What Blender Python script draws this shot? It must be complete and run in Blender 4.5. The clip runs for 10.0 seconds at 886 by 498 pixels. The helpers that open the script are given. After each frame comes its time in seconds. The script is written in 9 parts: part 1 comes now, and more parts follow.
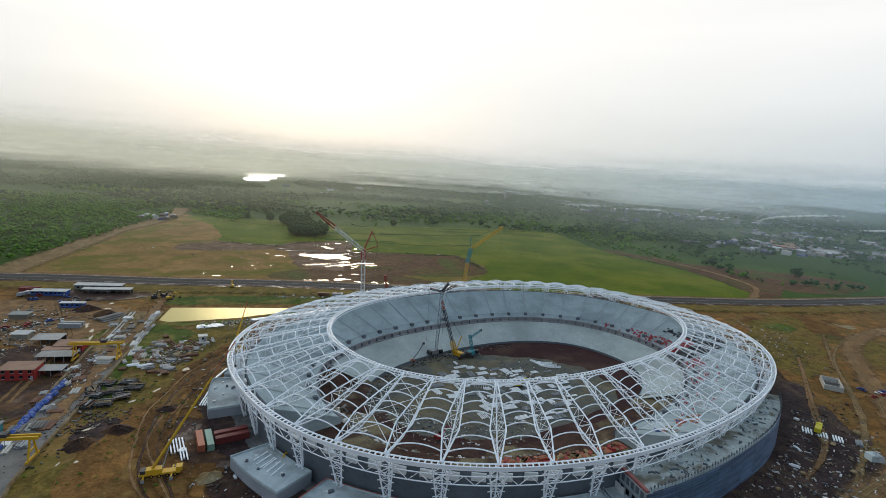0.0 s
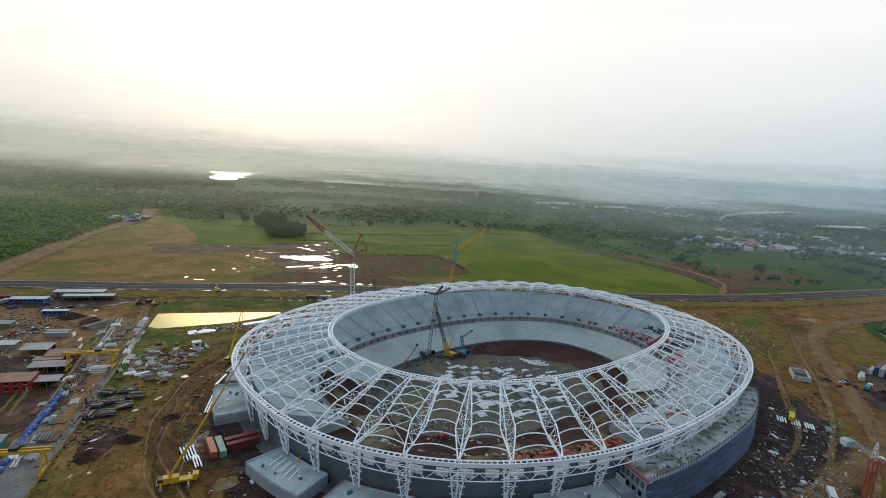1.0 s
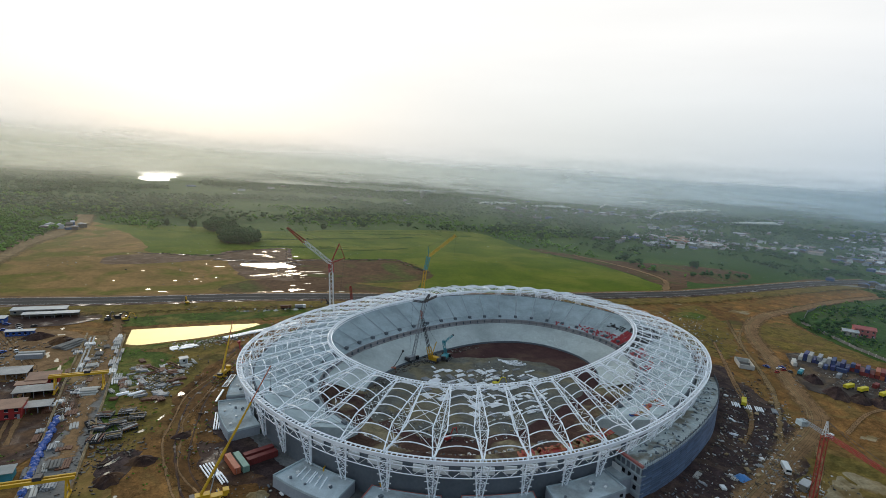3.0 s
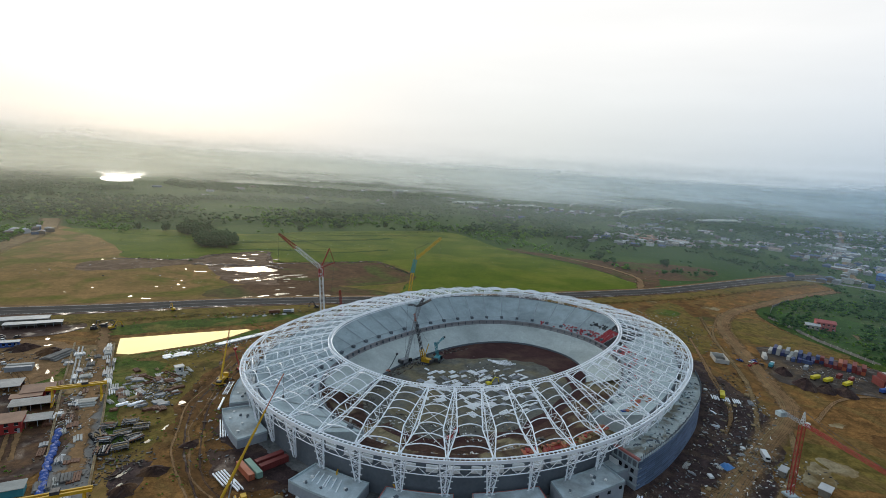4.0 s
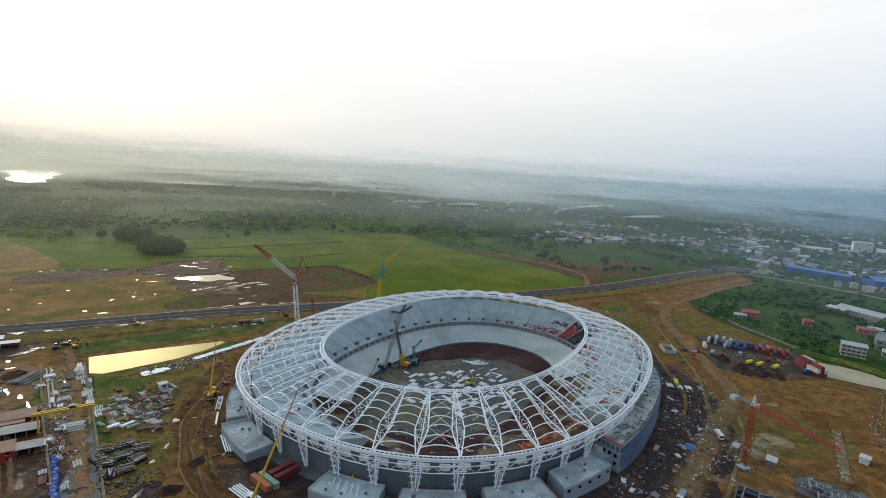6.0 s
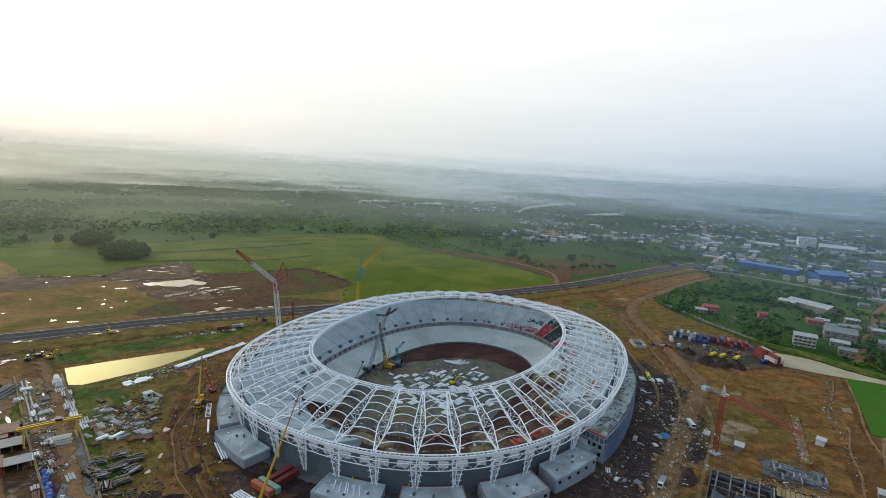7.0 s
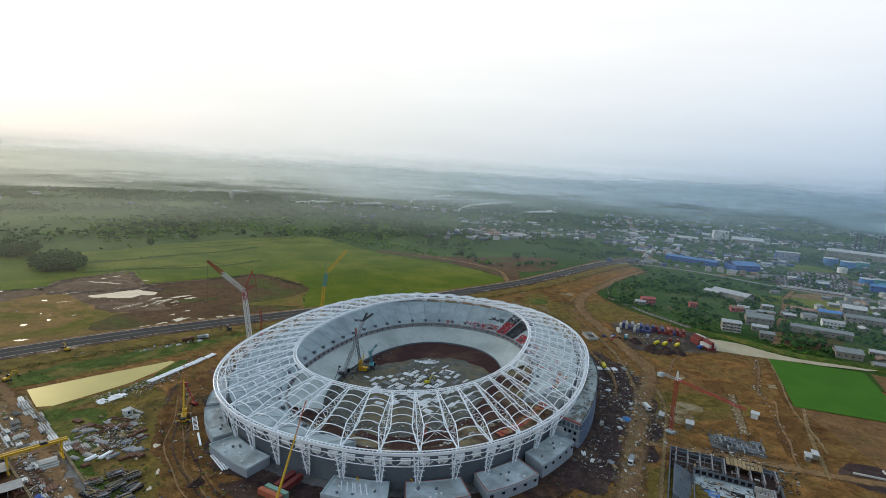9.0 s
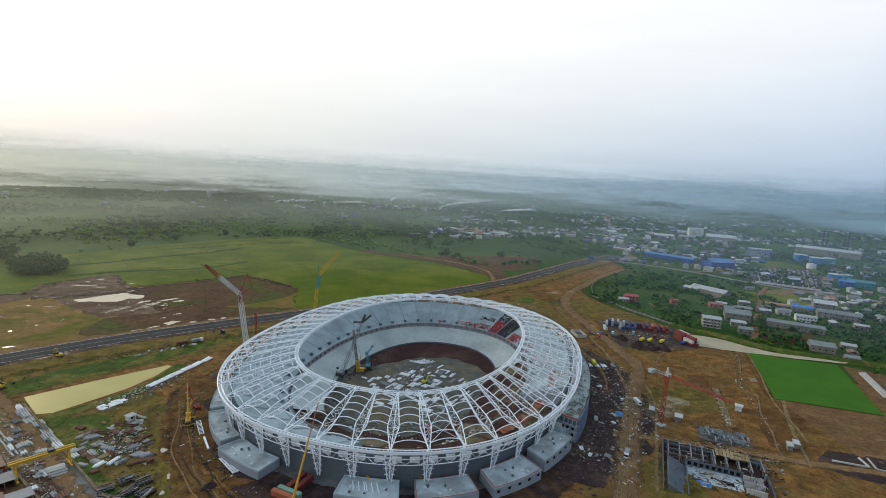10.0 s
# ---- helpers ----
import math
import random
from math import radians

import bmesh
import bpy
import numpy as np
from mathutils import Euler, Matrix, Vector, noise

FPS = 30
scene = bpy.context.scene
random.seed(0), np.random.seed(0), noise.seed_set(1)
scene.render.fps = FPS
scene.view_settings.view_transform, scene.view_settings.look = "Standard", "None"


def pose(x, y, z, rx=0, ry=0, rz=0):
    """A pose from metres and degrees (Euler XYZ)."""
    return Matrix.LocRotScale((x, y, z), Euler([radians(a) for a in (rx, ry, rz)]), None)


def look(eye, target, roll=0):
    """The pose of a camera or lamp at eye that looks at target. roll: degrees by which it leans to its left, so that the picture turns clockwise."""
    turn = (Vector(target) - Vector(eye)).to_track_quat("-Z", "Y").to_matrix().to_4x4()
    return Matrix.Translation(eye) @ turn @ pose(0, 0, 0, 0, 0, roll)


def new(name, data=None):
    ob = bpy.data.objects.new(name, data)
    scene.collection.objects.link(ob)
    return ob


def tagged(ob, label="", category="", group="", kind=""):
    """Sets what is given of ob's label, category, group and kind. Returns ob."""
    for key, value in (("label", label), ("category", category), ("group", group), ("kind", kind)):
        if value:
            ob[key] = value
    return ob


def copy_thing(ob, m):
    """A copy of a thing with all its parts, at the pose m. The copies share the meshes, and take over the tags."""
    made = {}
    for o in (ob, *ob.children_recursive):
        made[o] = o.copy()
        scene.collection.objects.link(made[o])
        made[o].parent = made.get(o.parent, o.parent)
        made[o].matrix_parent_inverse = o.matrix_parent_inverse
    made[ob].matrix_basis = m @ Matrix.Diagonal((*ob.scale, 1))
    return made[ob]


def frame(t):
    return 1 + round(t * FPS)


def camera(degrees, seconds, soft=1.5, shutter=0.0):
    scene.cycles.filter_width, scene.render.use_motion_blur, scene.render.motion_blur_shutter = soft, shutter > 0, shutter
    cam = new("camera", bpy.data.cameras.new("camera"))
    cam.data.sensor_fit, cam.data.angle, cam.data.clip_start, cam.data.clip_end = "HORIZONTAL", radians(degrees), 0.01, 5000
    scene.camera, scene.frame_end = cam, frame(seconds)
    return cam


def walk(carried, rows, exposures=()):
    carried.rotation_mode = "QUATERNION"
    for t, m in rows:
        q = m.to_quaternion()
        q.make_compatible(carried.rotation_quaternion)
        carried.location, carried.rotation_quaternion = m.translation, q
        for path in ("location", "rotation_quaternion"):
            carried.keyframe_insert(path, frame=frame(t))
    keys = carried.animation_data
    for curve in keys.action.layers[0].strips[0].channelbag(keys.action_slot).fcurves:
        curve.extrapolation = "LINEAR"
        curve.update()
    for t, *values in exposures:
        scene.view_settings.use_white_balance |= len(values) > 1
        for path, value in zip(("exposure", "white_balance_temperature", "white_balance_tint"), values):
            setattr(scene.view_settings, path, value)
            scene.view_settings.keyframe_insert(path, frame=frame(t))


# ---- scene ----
cam = camera(81.1, 10.0, soft=0.7)
PATH = [
    (0.0, (0.00, 0.00, 109.85), (0.00, 98.74, 94.03), 3.88),
    (0.5, (-7.43, -3.24, 111.65), (-4.42, 95.44, 95.74), 3.89),
    (1.0, (-14.77, -6.49, 113.75), (-8.72, 92.04, 97.80), 3.88),
    (1.5, (-21.80, -9.31, 115.80), (-12.96, 89.03, 99.93), 3.88),
    (2.0, (-29.48, -11.81, 117.61), (-17.72, 86.24, 101.88), 3.92),
    (2.5, (-37.29, -14.09, 119.31), (-22.56, 83.59, 103.73), 3.90),
    (3.0, (-45.15, -16.45, 121.24), (-27.22, 80.70, 105.72), 3.93),
    (4.5, (-69.63, -22.18, 127.48), (-43.28, 73.04, 112.02), 3.83),
    (5.0, (-77.58, -23.67, 129.45), (-48.55, 70.76, 113.98), 3.84),
    (5.5, (-85.64, -24.61, 131.29), (-53.20, 68.73, 115.97), 3.83),
    (7.0, (-109.38, -26.67, 136.51), (-66.83, 62.56, 121.47), 3.72),
    (7.5, (-117.33, -27.30, 138.27), (-71.37, 60.24, 123.34), 3.62),
    (8.0, (-125.09, -27.27, 139.90), (-76.11, 58.65, 125.06), 3.49),
    (8.5, (-132.74, -27.32, 141.28), (-81.30, 57.14, 126.47), 3.54),
    (9.0, (-140.30, -26.83, 142.58), (-86.54, 56.19, 127.84), 3.49),
    (9.5, (-147.71, -26.06, 144.33), (-91.97, 55.64, 129.53), 3.47),
    (10.0, (-155.28, -24.96, 146.03), (-97.91, 55.58, 131.09), 3.47),
]
walk(cam, [(t, look(eye, target, roll)) for t, eye, target, roll in PATH], exposures=((0.0, -0.04), (10.0, 0.08)))

# ---- sky and sun ----
SUN_AZ = radians(15)     # to the left of +y
SUN_EL = radians(14)
SUN_DIR = Vector((-math.sin(SUN_AZ) * math.cos(SUN_EL), math.cos(SUN_AZ) * math.cos(SUN_EL), math.sin(SUN_EL)))


def make_world():
    w = bpy.data.worlds.new("sky")
    scene.world = w
    w.use_nodes = True
    nt = w.node_tree
    nt.nodes.clear()
    N, L = nt.nodes.new, nt.links.new
    out, bg = N("ShaderNodeOutputWorld"), N("ShaderNodeBackground")
    sky = N("ShaderNodeTexSky")
    sky.sky_type, sky.sun_disc = "NISHITA", False
    sky.sun_elevation, sky.sun_rotation = SUN_EL, -SUN_AZ
    sky.dust_density, sky.altitude = 4.0, 100
    co, dot = N("ShaderNodeTexCoord"), N("ShaderNodeVectorMath")
    dot.operation = "DOT_PRODUCT"
    dot.inputs[1].default_value = (-math.sin(SUN_AZ), math.cos(SUN_AZ), 0.25)
    L(co.outputs["Generated"], dot.inputs[0])
    half = N("ShaderNodeMath")
    half.operation = "MULTIPLY_ADD"
    half.inputs[1].default_value, half.inputs[2].default_value = 0.5, 0.5
    L(dot.outputs["Value"], half.inputs[0])

    def ramp(stops):
        r = N("ShaderNodeValToRGB")
        for i, (at, c) in enumerate(stops):
            el = r.color_ramp.elements[i] if i < 2 else r.color_ramp.elements.new(at)
            el.position, el.color = at, (*c, 1)
        L(half.outputs[0], r.inputs[0])
        return r

    # near the horizon: thin cloud, warm towards the sun, blue away from it
    warm = ramp(((0.0, (0.26, 0.33, 0.45)), (1.0, (0.72, 0.75, 0.765)), (0.5, (0.40, 0.53, 0.70)), (0.72, (0.54, 0.64, 0.73)), (0.9, (0.67, 0.72, 0.725))))
    # higher up: white on the sun's side, dim behind
    bright = ramp(((0.0, (0.25, 0.33, 0.43)), (1.0, (1.00, 0.99, 0.965)), (0.35, (0.50, 0.56, 0.66)), (0.55, (0.84, 0.88, 0.93)), (0.8, (0.965, 0.965, 0.955))))
    sep, rise = N("ShaderNodeSeparateXYZ"), N("ShaderNodeMapRange")
    L(co.outputs["Generated"], sep.inputs[0])
    L(sep.outputs["Z"], rise.inputs["Value"])
    rise.inputs["From Min"].default_value, rise.inputs["From Max"].default_value = 0.0, 0.24
    high = N("ShaderNodeMix")
    high.data_type, high.blend_type = "RGBA", "MIX"
    L(rise.outputs["Result"], high.inputs["Factor"])
    L(warm.outputs["Color"], high.inputs["A"])
    L(bright.outputs["Color"], high.inputs["B"])
    # overhead the haze thins and the sky is dimmer
    top, over = N("ShaderNodeMapRange"), N("ShaderNodeMix")
    top.inputs["From Min"].default_value, top.inputs["From Max"].default_value = 0.42, 0.8
    L(sep.outputs["Z"], top.inputs["Value"])
    over.data_type = "RGBA"
    over.inputs["B"].default_value = (0.41, 0.55, 0.69, 1)
    L(top.outputs["Result"], over.inputs["Factor"])
    L(high.outputs["Result"], over.inputs["A"])
    # soft streaks of cloud
    mp, cl, clr = N("ShaderNodeMapping"), N("ShaderNodeTexNoise"), N("ShaderNodeMapRange")
    mp.inputs["Scale"].default_value = (1.2, 1.2, 9.0)
    L(co.outputs["Generated"], mp.inputs[0])
    L(mp.outputs[0], cl.inputs["Vector"])
    cl.inputs["Scale"].default_value, cl.inputs["Detail"].default_value = 2.2, 5
    L(cl.outputs["Fac"], clr.inputs["Value"])
    clr.inputs["From Min"].default_value, clr.inputs["From Max"].default_value = 0.3, 0.7
    clr.inputs["To Min"].default_value, clr.inputs["To Max"].default_value = 0.975, 1.025
    mul = N("ShaderNodeVectorMath")
    mul.operation = "MULTIPLY"
    L(over.outputs["Result"], mul.inputs[0])
    L(clr.outputs["Result"], mul.inputs[1])
    part_sky = N("ShaderNodeVectorMath")
    part_sky.operation = "MULTIPLY_ADD"
    part_sky.inputs[1].default_value = (0.007, 0.007, 0.007)
    L(sky.outputs[0], part_sky.inputs[0])
    L(mul.outputs[0], part_sky.inputs[2])
    L(part_sky.outputs[0], bg.inputs["Color"])
    bg.inputs["Strength"].default_value = 1.0
    L(bg.outputs[0], out.inputs[0])


make_world()
sun = new("sun", bpy.data.lights.new("sun", "SUN"))
sun.data.energy, sun.data.angle, sun.data.color = 1.4, radians(20), (1.0, 0.92, 0.78)
sun.matrix_world = look((0, 0, 400), Vector((0, 0, 400)) - SUN_DIR)

# ---- materials ----
def mat(name, c1, c2=None, rough=0.8, scale=0.2, fine=3.0, bump=0.1, metal=0.0, spread=0.25, per_object=0.0, island=None, c3=None, s3=0.03, warp=0.0, mottle=0.0, wet=0.0):
    """A surface whose colour wanders between c1 and c2 at two sizes; scale and fine are in cycles per metre."""
    m = bpy.data.materials.new(name)
    m.use_nodes = True
    nt = m.node_tree
    N, L = nt.nodes.new, nt.links.new
    b = nt.nodes["Principled BSDF"]
    b.inputs["Roughness"].default_value, b.inputs["Metallic"].default_value = rough, metal
    b.inputs["Specular IOR Level"].default_value = 0.06 if rough >= 0.75 else 0.3
    c2 = c2 or tuple(v * 0.7 for v in c1)
    geo = N("ShaderNodeNewGeometry")
    n1, n2 = N("ShaderNodeTexNoise"), N("ShaderNodeTexNoise")
    for n, s in ((n1, scale), (n2, fine)):
        n.inputs["Scale"].default_value, n.inputs["Detail"].default_value = s, 7
        n.inputs["Distortion"].default_value = warp
        L(geo.outputs["Position"], n.inputs["Vector"])
    add = N("ShaderNodeMath")
    add.operation = "MULTIPLY_ADD"
    L(n2.outputs["Fac"], add.inputs[0])
    add.inputs[1].default_value = 0.5
    L(n1.outputs["Fac"], add.inputs[2])
    rng = N("ShaderNodeMapRange")
    rng.inputs["From Min"].default_value, rng.inputs["From Max"].default_value = 0.75 - spread, 0.75 + spread
    L(add.outputs[0], rng.inputs["Value"])
    mix = N("ShaderNodeMix")
    mix.data_type = "RGBA"
    mix.inputs["A"].default_value, mix.inputs["B"].default_value = (*c1, 1), (*c2, 1)
    L(rng.outputs[0], mix.inputs["Factor"])
    col = mix.outputs["Result"]
    if c3:
        n3, r3, mx = N("ShaderNodeTexNoise"), N("ShaderNodeMapRange"), N("ShaderNodeMix")
        n3.inputs["Scale"].default_value, n3.inputs["Detail"].default_value = s3, 8
        n3.inputs["Distortion"].default_value = warp
        L(geo.outputs["Position"], n3.inputs["Vector"])
        r3.inputs["From Min"].default_value, r3.inputs["From Max"].default_value = 0.48, 0.62
        L(n3.outputs["Fac"], r3.inputs["Value"])
        mx.data_type = "RGBA"
        mx.inputs["B"].default_value = (*c3, 1)
        L(col, mx.inputs["A"])
        L(r3.outputs[0], mx.inputs["Factor"])
        col = mx.outputs["Result"]
    if mottle:                                     # clods, tufts and tracks of a few metres
        for k, amount in ((0.16, mottle), (1.1, mottle * 0.7)):
            nm, rm, mx = N("ShaderNodeTexNoise"), N("ShaderNodeMapRange"), N("ShaderNodeMix")
            nm.inputs["Scale"].default_value, nm.inputs["Detail"].default_value, nm.inputs["Roughness"].default_value = k, 6, 0.68
            nm.inputs["Distortion"].default_value = 0.8
            L(geo.outputs["Position"], nm.inputs["Vector"])
            rm.inputs["From Min"].default_value, rm.inputs["From Max"].default_value = 0.32, 0.68
            rm.inputs["To Min"].default_value, rm.inputs["To Max"].default_value = 1 - amount, 1 + amount
            L(nm.outputs["Fac"], rm.inputs["Value"])
            mx.data_type, mx.blend_type = "RGBA", "MULTIPLY"
            mx.inputs["Factor"].default_value = 1.0
            L(col, mx.inputs["A"])
            L(rm.outputs[0], mx.inputs["B"])
            col = mx.outputs["Result"]
    if wet:                                        # shallow wet places that shine
        nw, rw_ = N("ShaderNodeTexNoise"), N("ShaderNodeMapRange")
        nw.inputs["Scale"].default_value, nw.inputs["Detail"].default_value = 0.11, 7
        L(geo.outputs["Position"], nw.inputs["Vector"])
        rw_.inputs["From Min"].default_value, rw_.inputs["From Max"].default_value = 0.54, 0.66
        rw_.inputs["To Min"].default_value, rw_.inputs["To Max"].default_value = rough, wet
        L(nw.outputs["Fac"], rw_.inputs["Value"])
        L(rw_.outputs[0], b.inputs["Roughness"])
        b.inputs["Specular IOR Level"].default_value = 0.1
    if island:
        ramp = N("ShaderNodeValToRGB")
        ramp.color_ramp.interpolation = "CONSTANT"
        for i, c in enumerate(island):
            el = ramp.color_ramp.elements[i] if i < 2 else ramp.color_ramp.elements.new(i / len(island))
            el.position, el.color = i / len(island), (*c, 1)
        L(geo.outputs["Random Per Island"], ramp.inputs[0])
        mx = N("ShaderNodeMix")
        mx.data_type, mx.blend_type = "RGBA", "MULTIPLY"
        mx.inputs["Factor"].default_value = 1.0
        L(ramp.outputs[0], mx.inputs["A"])
        L(col, mx.inputs["B"])
        col = mx.outputs["Result"]
    if per_object:
        info, rr, mx = N("ShaderNodeObjectInfo"), N("ShaderNodeMapRange"), N("ShaderNodeMix")
        rr.inputs["To Min"].default_value, rr.inputs["To Max"].default_value = 1 - per_object, 1 + per_object
        L(info.outputs["Random"], rr.inputs["Value"])
        mx.data_type, mx.blend_type = "RGBA", "MULTIPLY"
        mx.inputs["Factor"].default_value = 1.0
        L(col, mx.inputs["A"])
        L(rr.outputs[0], mx.inputs["B"])
        col = mx.outputs["Result"]
    L(col, b.inputs["Base Color"])
    if bump:
        bp = N("ShaderNodeBump")
        bp.inputs["Strength"].default_value, bp.inputs["Distance"].default_value = bump, 0.3
        L(n2.outputs["Fac"], bp.inputs["Height"])
        L(bp.outputs[0], b.inputs["Normal"])
    return m


M_STEEL = mat("white_painted_steel", (0.93, 0.96, 0.99), (0.84, 0.88, 0.92), 0.4, 0.3, 2.0, 0.03)
M_CONC = mat("pale_concrete", (0.47, 0.55, 0.57), (0.37, 0.44, 0.46), 0.85, 0.06, 0.7, 0.1, c3=(0.33, 0.39, 0.41), s3=0.05, mottle=0.1)
M_CONC_L = mat("cream_concrete", (0.54, 0.59, 0.57), (0.44, 0.48, 0.47), 0.85, 0.05, 0.6, 0.1, c3=(0.40, 0.44, 0.43), s3=0.04, mottle=0.1)
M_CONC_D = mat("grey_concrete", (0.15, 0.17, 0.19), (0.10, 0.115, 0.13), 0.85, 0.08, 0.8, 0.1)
M_ROOFSLAB = mat("roof_slab_concrete", (0.50, 0.56, 0.58), (0.36, 0.42, 0.44), 0.8, 0.12, 1.1, 0.08, c3=(0.30, 0.33, 0.33), s3=0.09, mottle=0.14)
M_FRONT = mat("stained_parapet_concrete", (0.33, 0.325, 0.33), (0.22, 0.215, 0.22), 0.85, 0.15, 1.5, 0.05)
M_TRACK = mat("red_brown_track_base", (0.060, 0.030, 0.028), (0.042, 0.020, 0.021), 0.85, 0.05, 0.8, 0.1, c3=(0.078, 0.045, 0.036), s3=0.04, mottle=0.2)
M_GRAVEL = mat("grey_gravel", (0.128, 0.128, 0.112), (0.082, 0.084, 0.075), 0.9, 0.06, 0.6, 0.2, c3=(0.15, 0.13, 0.085), s3=0.028, warp=1.2, mottle=0.3)
M_EARTH = mat("ochre_earth", (0.248, 0.124, 0.038), (0.122, 0.063, 0.021), 0.9, 0.045, 0.45, 0.5, c3=(0.158, 0.098, 0.032), s3=0.03, spread=0.15, warp=1.6, mottle=0.45)
M_EARTH_D = mat("dark_wet_earth", (0.058, 0.032, 0.024), (0.032, 0.018, 0.016), 0.8, 0.05, 0.5, 0.4, c3=(0.105, 0.055, 0.026), s3=0.035, spread=0.18, warp=1.2, mottle=0.45, wet=0.3)
M_EARTH_O = mat("trodden_earth_road", (0.252, 0.152, 0.074), (0.165, 0.096, 0.046), 0.9, 0.09, 0.7, 0.2, spread=0.18, warp=1.0, mottle=0.3)
M_EARTH_B = mat("brown_earth", (0.145, 0.072, 0.024), (0.092, 0.046, 0.016), 0.9, 0.05, 0.5, 0.4, c3=(0.16, 0.090, 0.028), s3=0.04, spread=0.18, warp=1.2, mottle=0.4)
M_FIELD_B = mat("brown_field", (0.275, 0.163, 0.060), (0.185, 0.118, 0.039), 0.95, 0.016, 0.2, 0.2, c3=(0.130, 0.118, 0.022), s3=0.014, spread=0.15, warp=1.6, mottle=0.22)
M_FIELD_G = mat("green_crop_field", (0.112, 0.145, 0.012), (0.070, 0.106, 0.010), 0.95, 0.02, 0.25, 0.3, c3=(0.145, 0.158, 0.020), s3=0.013, spread=0.18, mottle=0.14)
M_SCRUB = mat("green_scrub", (0.037, 0.083, 0.013), (0.025, 0.059, 0.011), 0.95, 0.012, 0.12, 0.3, c3=(0.058, 0.100, 0.020), s3=0.0045, warp=0.8, mottle=0.2)
M_WEED = mat("yellow_green_weeds", (0.180, 0.124, 0.030), (0.100, 0.080, 0.022), 0.95, 0.06, 0.4, 0.4, c3=(0.165, 0.105, 0.036), s3=0.035, spread=0.18, warp=1.2, mottle=0.45)
M_GRASS = mat("rough_green_grass", (0.085, 0.118, 0.022), (0.048, 0.074, 0.016), 0.95, 0.06, 0.4, 0.4, c3=(0.150, 0.130, 0.034), s3=0.04, warp=1.2, mottle=0.4)
M_TURF = mat("mown_turf", (0.060, 0.160, 0.018), (0.048, 0.130, 0.016), 0.95, 0.05, 0.8, 0.05)
M_ASPHALT = mat("asphalt", (0.072, 0.066, 0.062), (0.050, 0.046, 0.043), 0.9, 0.05, 1.0, 0.05)
M_LOUVRE = mat("blue_grey_cladding", (0.125, 0.180, 0.275), (0.080, 0.120, 0.195), 0.5, 0.1, 1.0, 0.05, per_object=0.3)
M_MUD = mat("dark_purple_mud", (0.054, 0.035, 0.033), (0.030, 0.019, 0.020), 0.8, 0.05, 0.5, 0.4, c3=(0.080, 0.052, 0.040), s3=0.05, spread=0.18, warp=1.4, mottle=0.5)
M_WINGROOF = mat("dirty_roof_slab", (0.40, 0.44, 0.43), (0.26, 0.29, 0.28), 0.85, 0.10, 0.8, 0.1, c3=(0.16, 0.15, 0.12), s3=0.10, warp=1.0, mottle=0.2)


def water(name, col, rough, tint=(1, 1, 1), ior=1.33):
    """Water: its base colour, muddy in pond and puddles, under a tinted reflection of the sky."""
    m = bpy.data.materials.new(name)
    m.use_nodes = True
    nt = m.node_tree
    nt.nodes.clear()
    N, L = nt.nodes.new, nt.links.new
    out, mix, di, gl, fr = N("ShaderNodeOutputMaterial"), N("ShaderNodeMixShader"), N("ShaderNodeBsdfDiffuse"), N("ShaderNodeBsdfGlossy"), N("ShaderNodeFresnel")
    g, n, bp, ramp, sc = N("ShaderNodeNewGeometry"), N("ShaderNodeTexNoise"), N("ShaderNodeBump"), N("ShaderNodeMix"), N("ShaderNodeTexNoise")
    for k, s in ((n, 0.6), (sc, 0.05)):
        L(g.outputs["Position"], k.inputs["Vector"])
        k.inputs["Scale"].default_value = s
    ramp.data_type = "RGBA"
    ramp.inputs["A"].default_value, ramp.inputs["B"].default_value = (*col, 1), (*[v * 0.8 for v in col], 1)
    L(sc.outputs["Fac"], ramp.inputs["Factor"])
    L(ramp.outputs["Result"], di.inputs["Color"])
    gl.inputs["Color"].default_value, gl.inputs["Roughness"].default_value = (*tint, 1), rough
    fr.inputs["IOR"].default_value = ior
    bp.inputs["Strength"].default_value, bp.inputs["Distance"].default_value = 0.06, 0.1
    L(n.outputs["Fac"], bp.inputs["Height"])
    L(bp.outputs[0], gl.inputs["Normal"])
    L(fr.outputs[0], mix.inputs[0])
    L(di.outputs[0], mix.inputs[1])
    L(gl.outputs[0], mix.inputs[2])
    L(mix.outputs[0], out.inputs[0])
    return m


M_POND = water("muddy_pond_water", (0.50, 0.43, 0.17), 0.30, (0.97, 0.86, 0.53), 1.3)
M_PUDDLE = water("puddle_water", (0.40, 0.36, 0.27), 0.14, (1.0, 0.93, 0.80), 2.6)


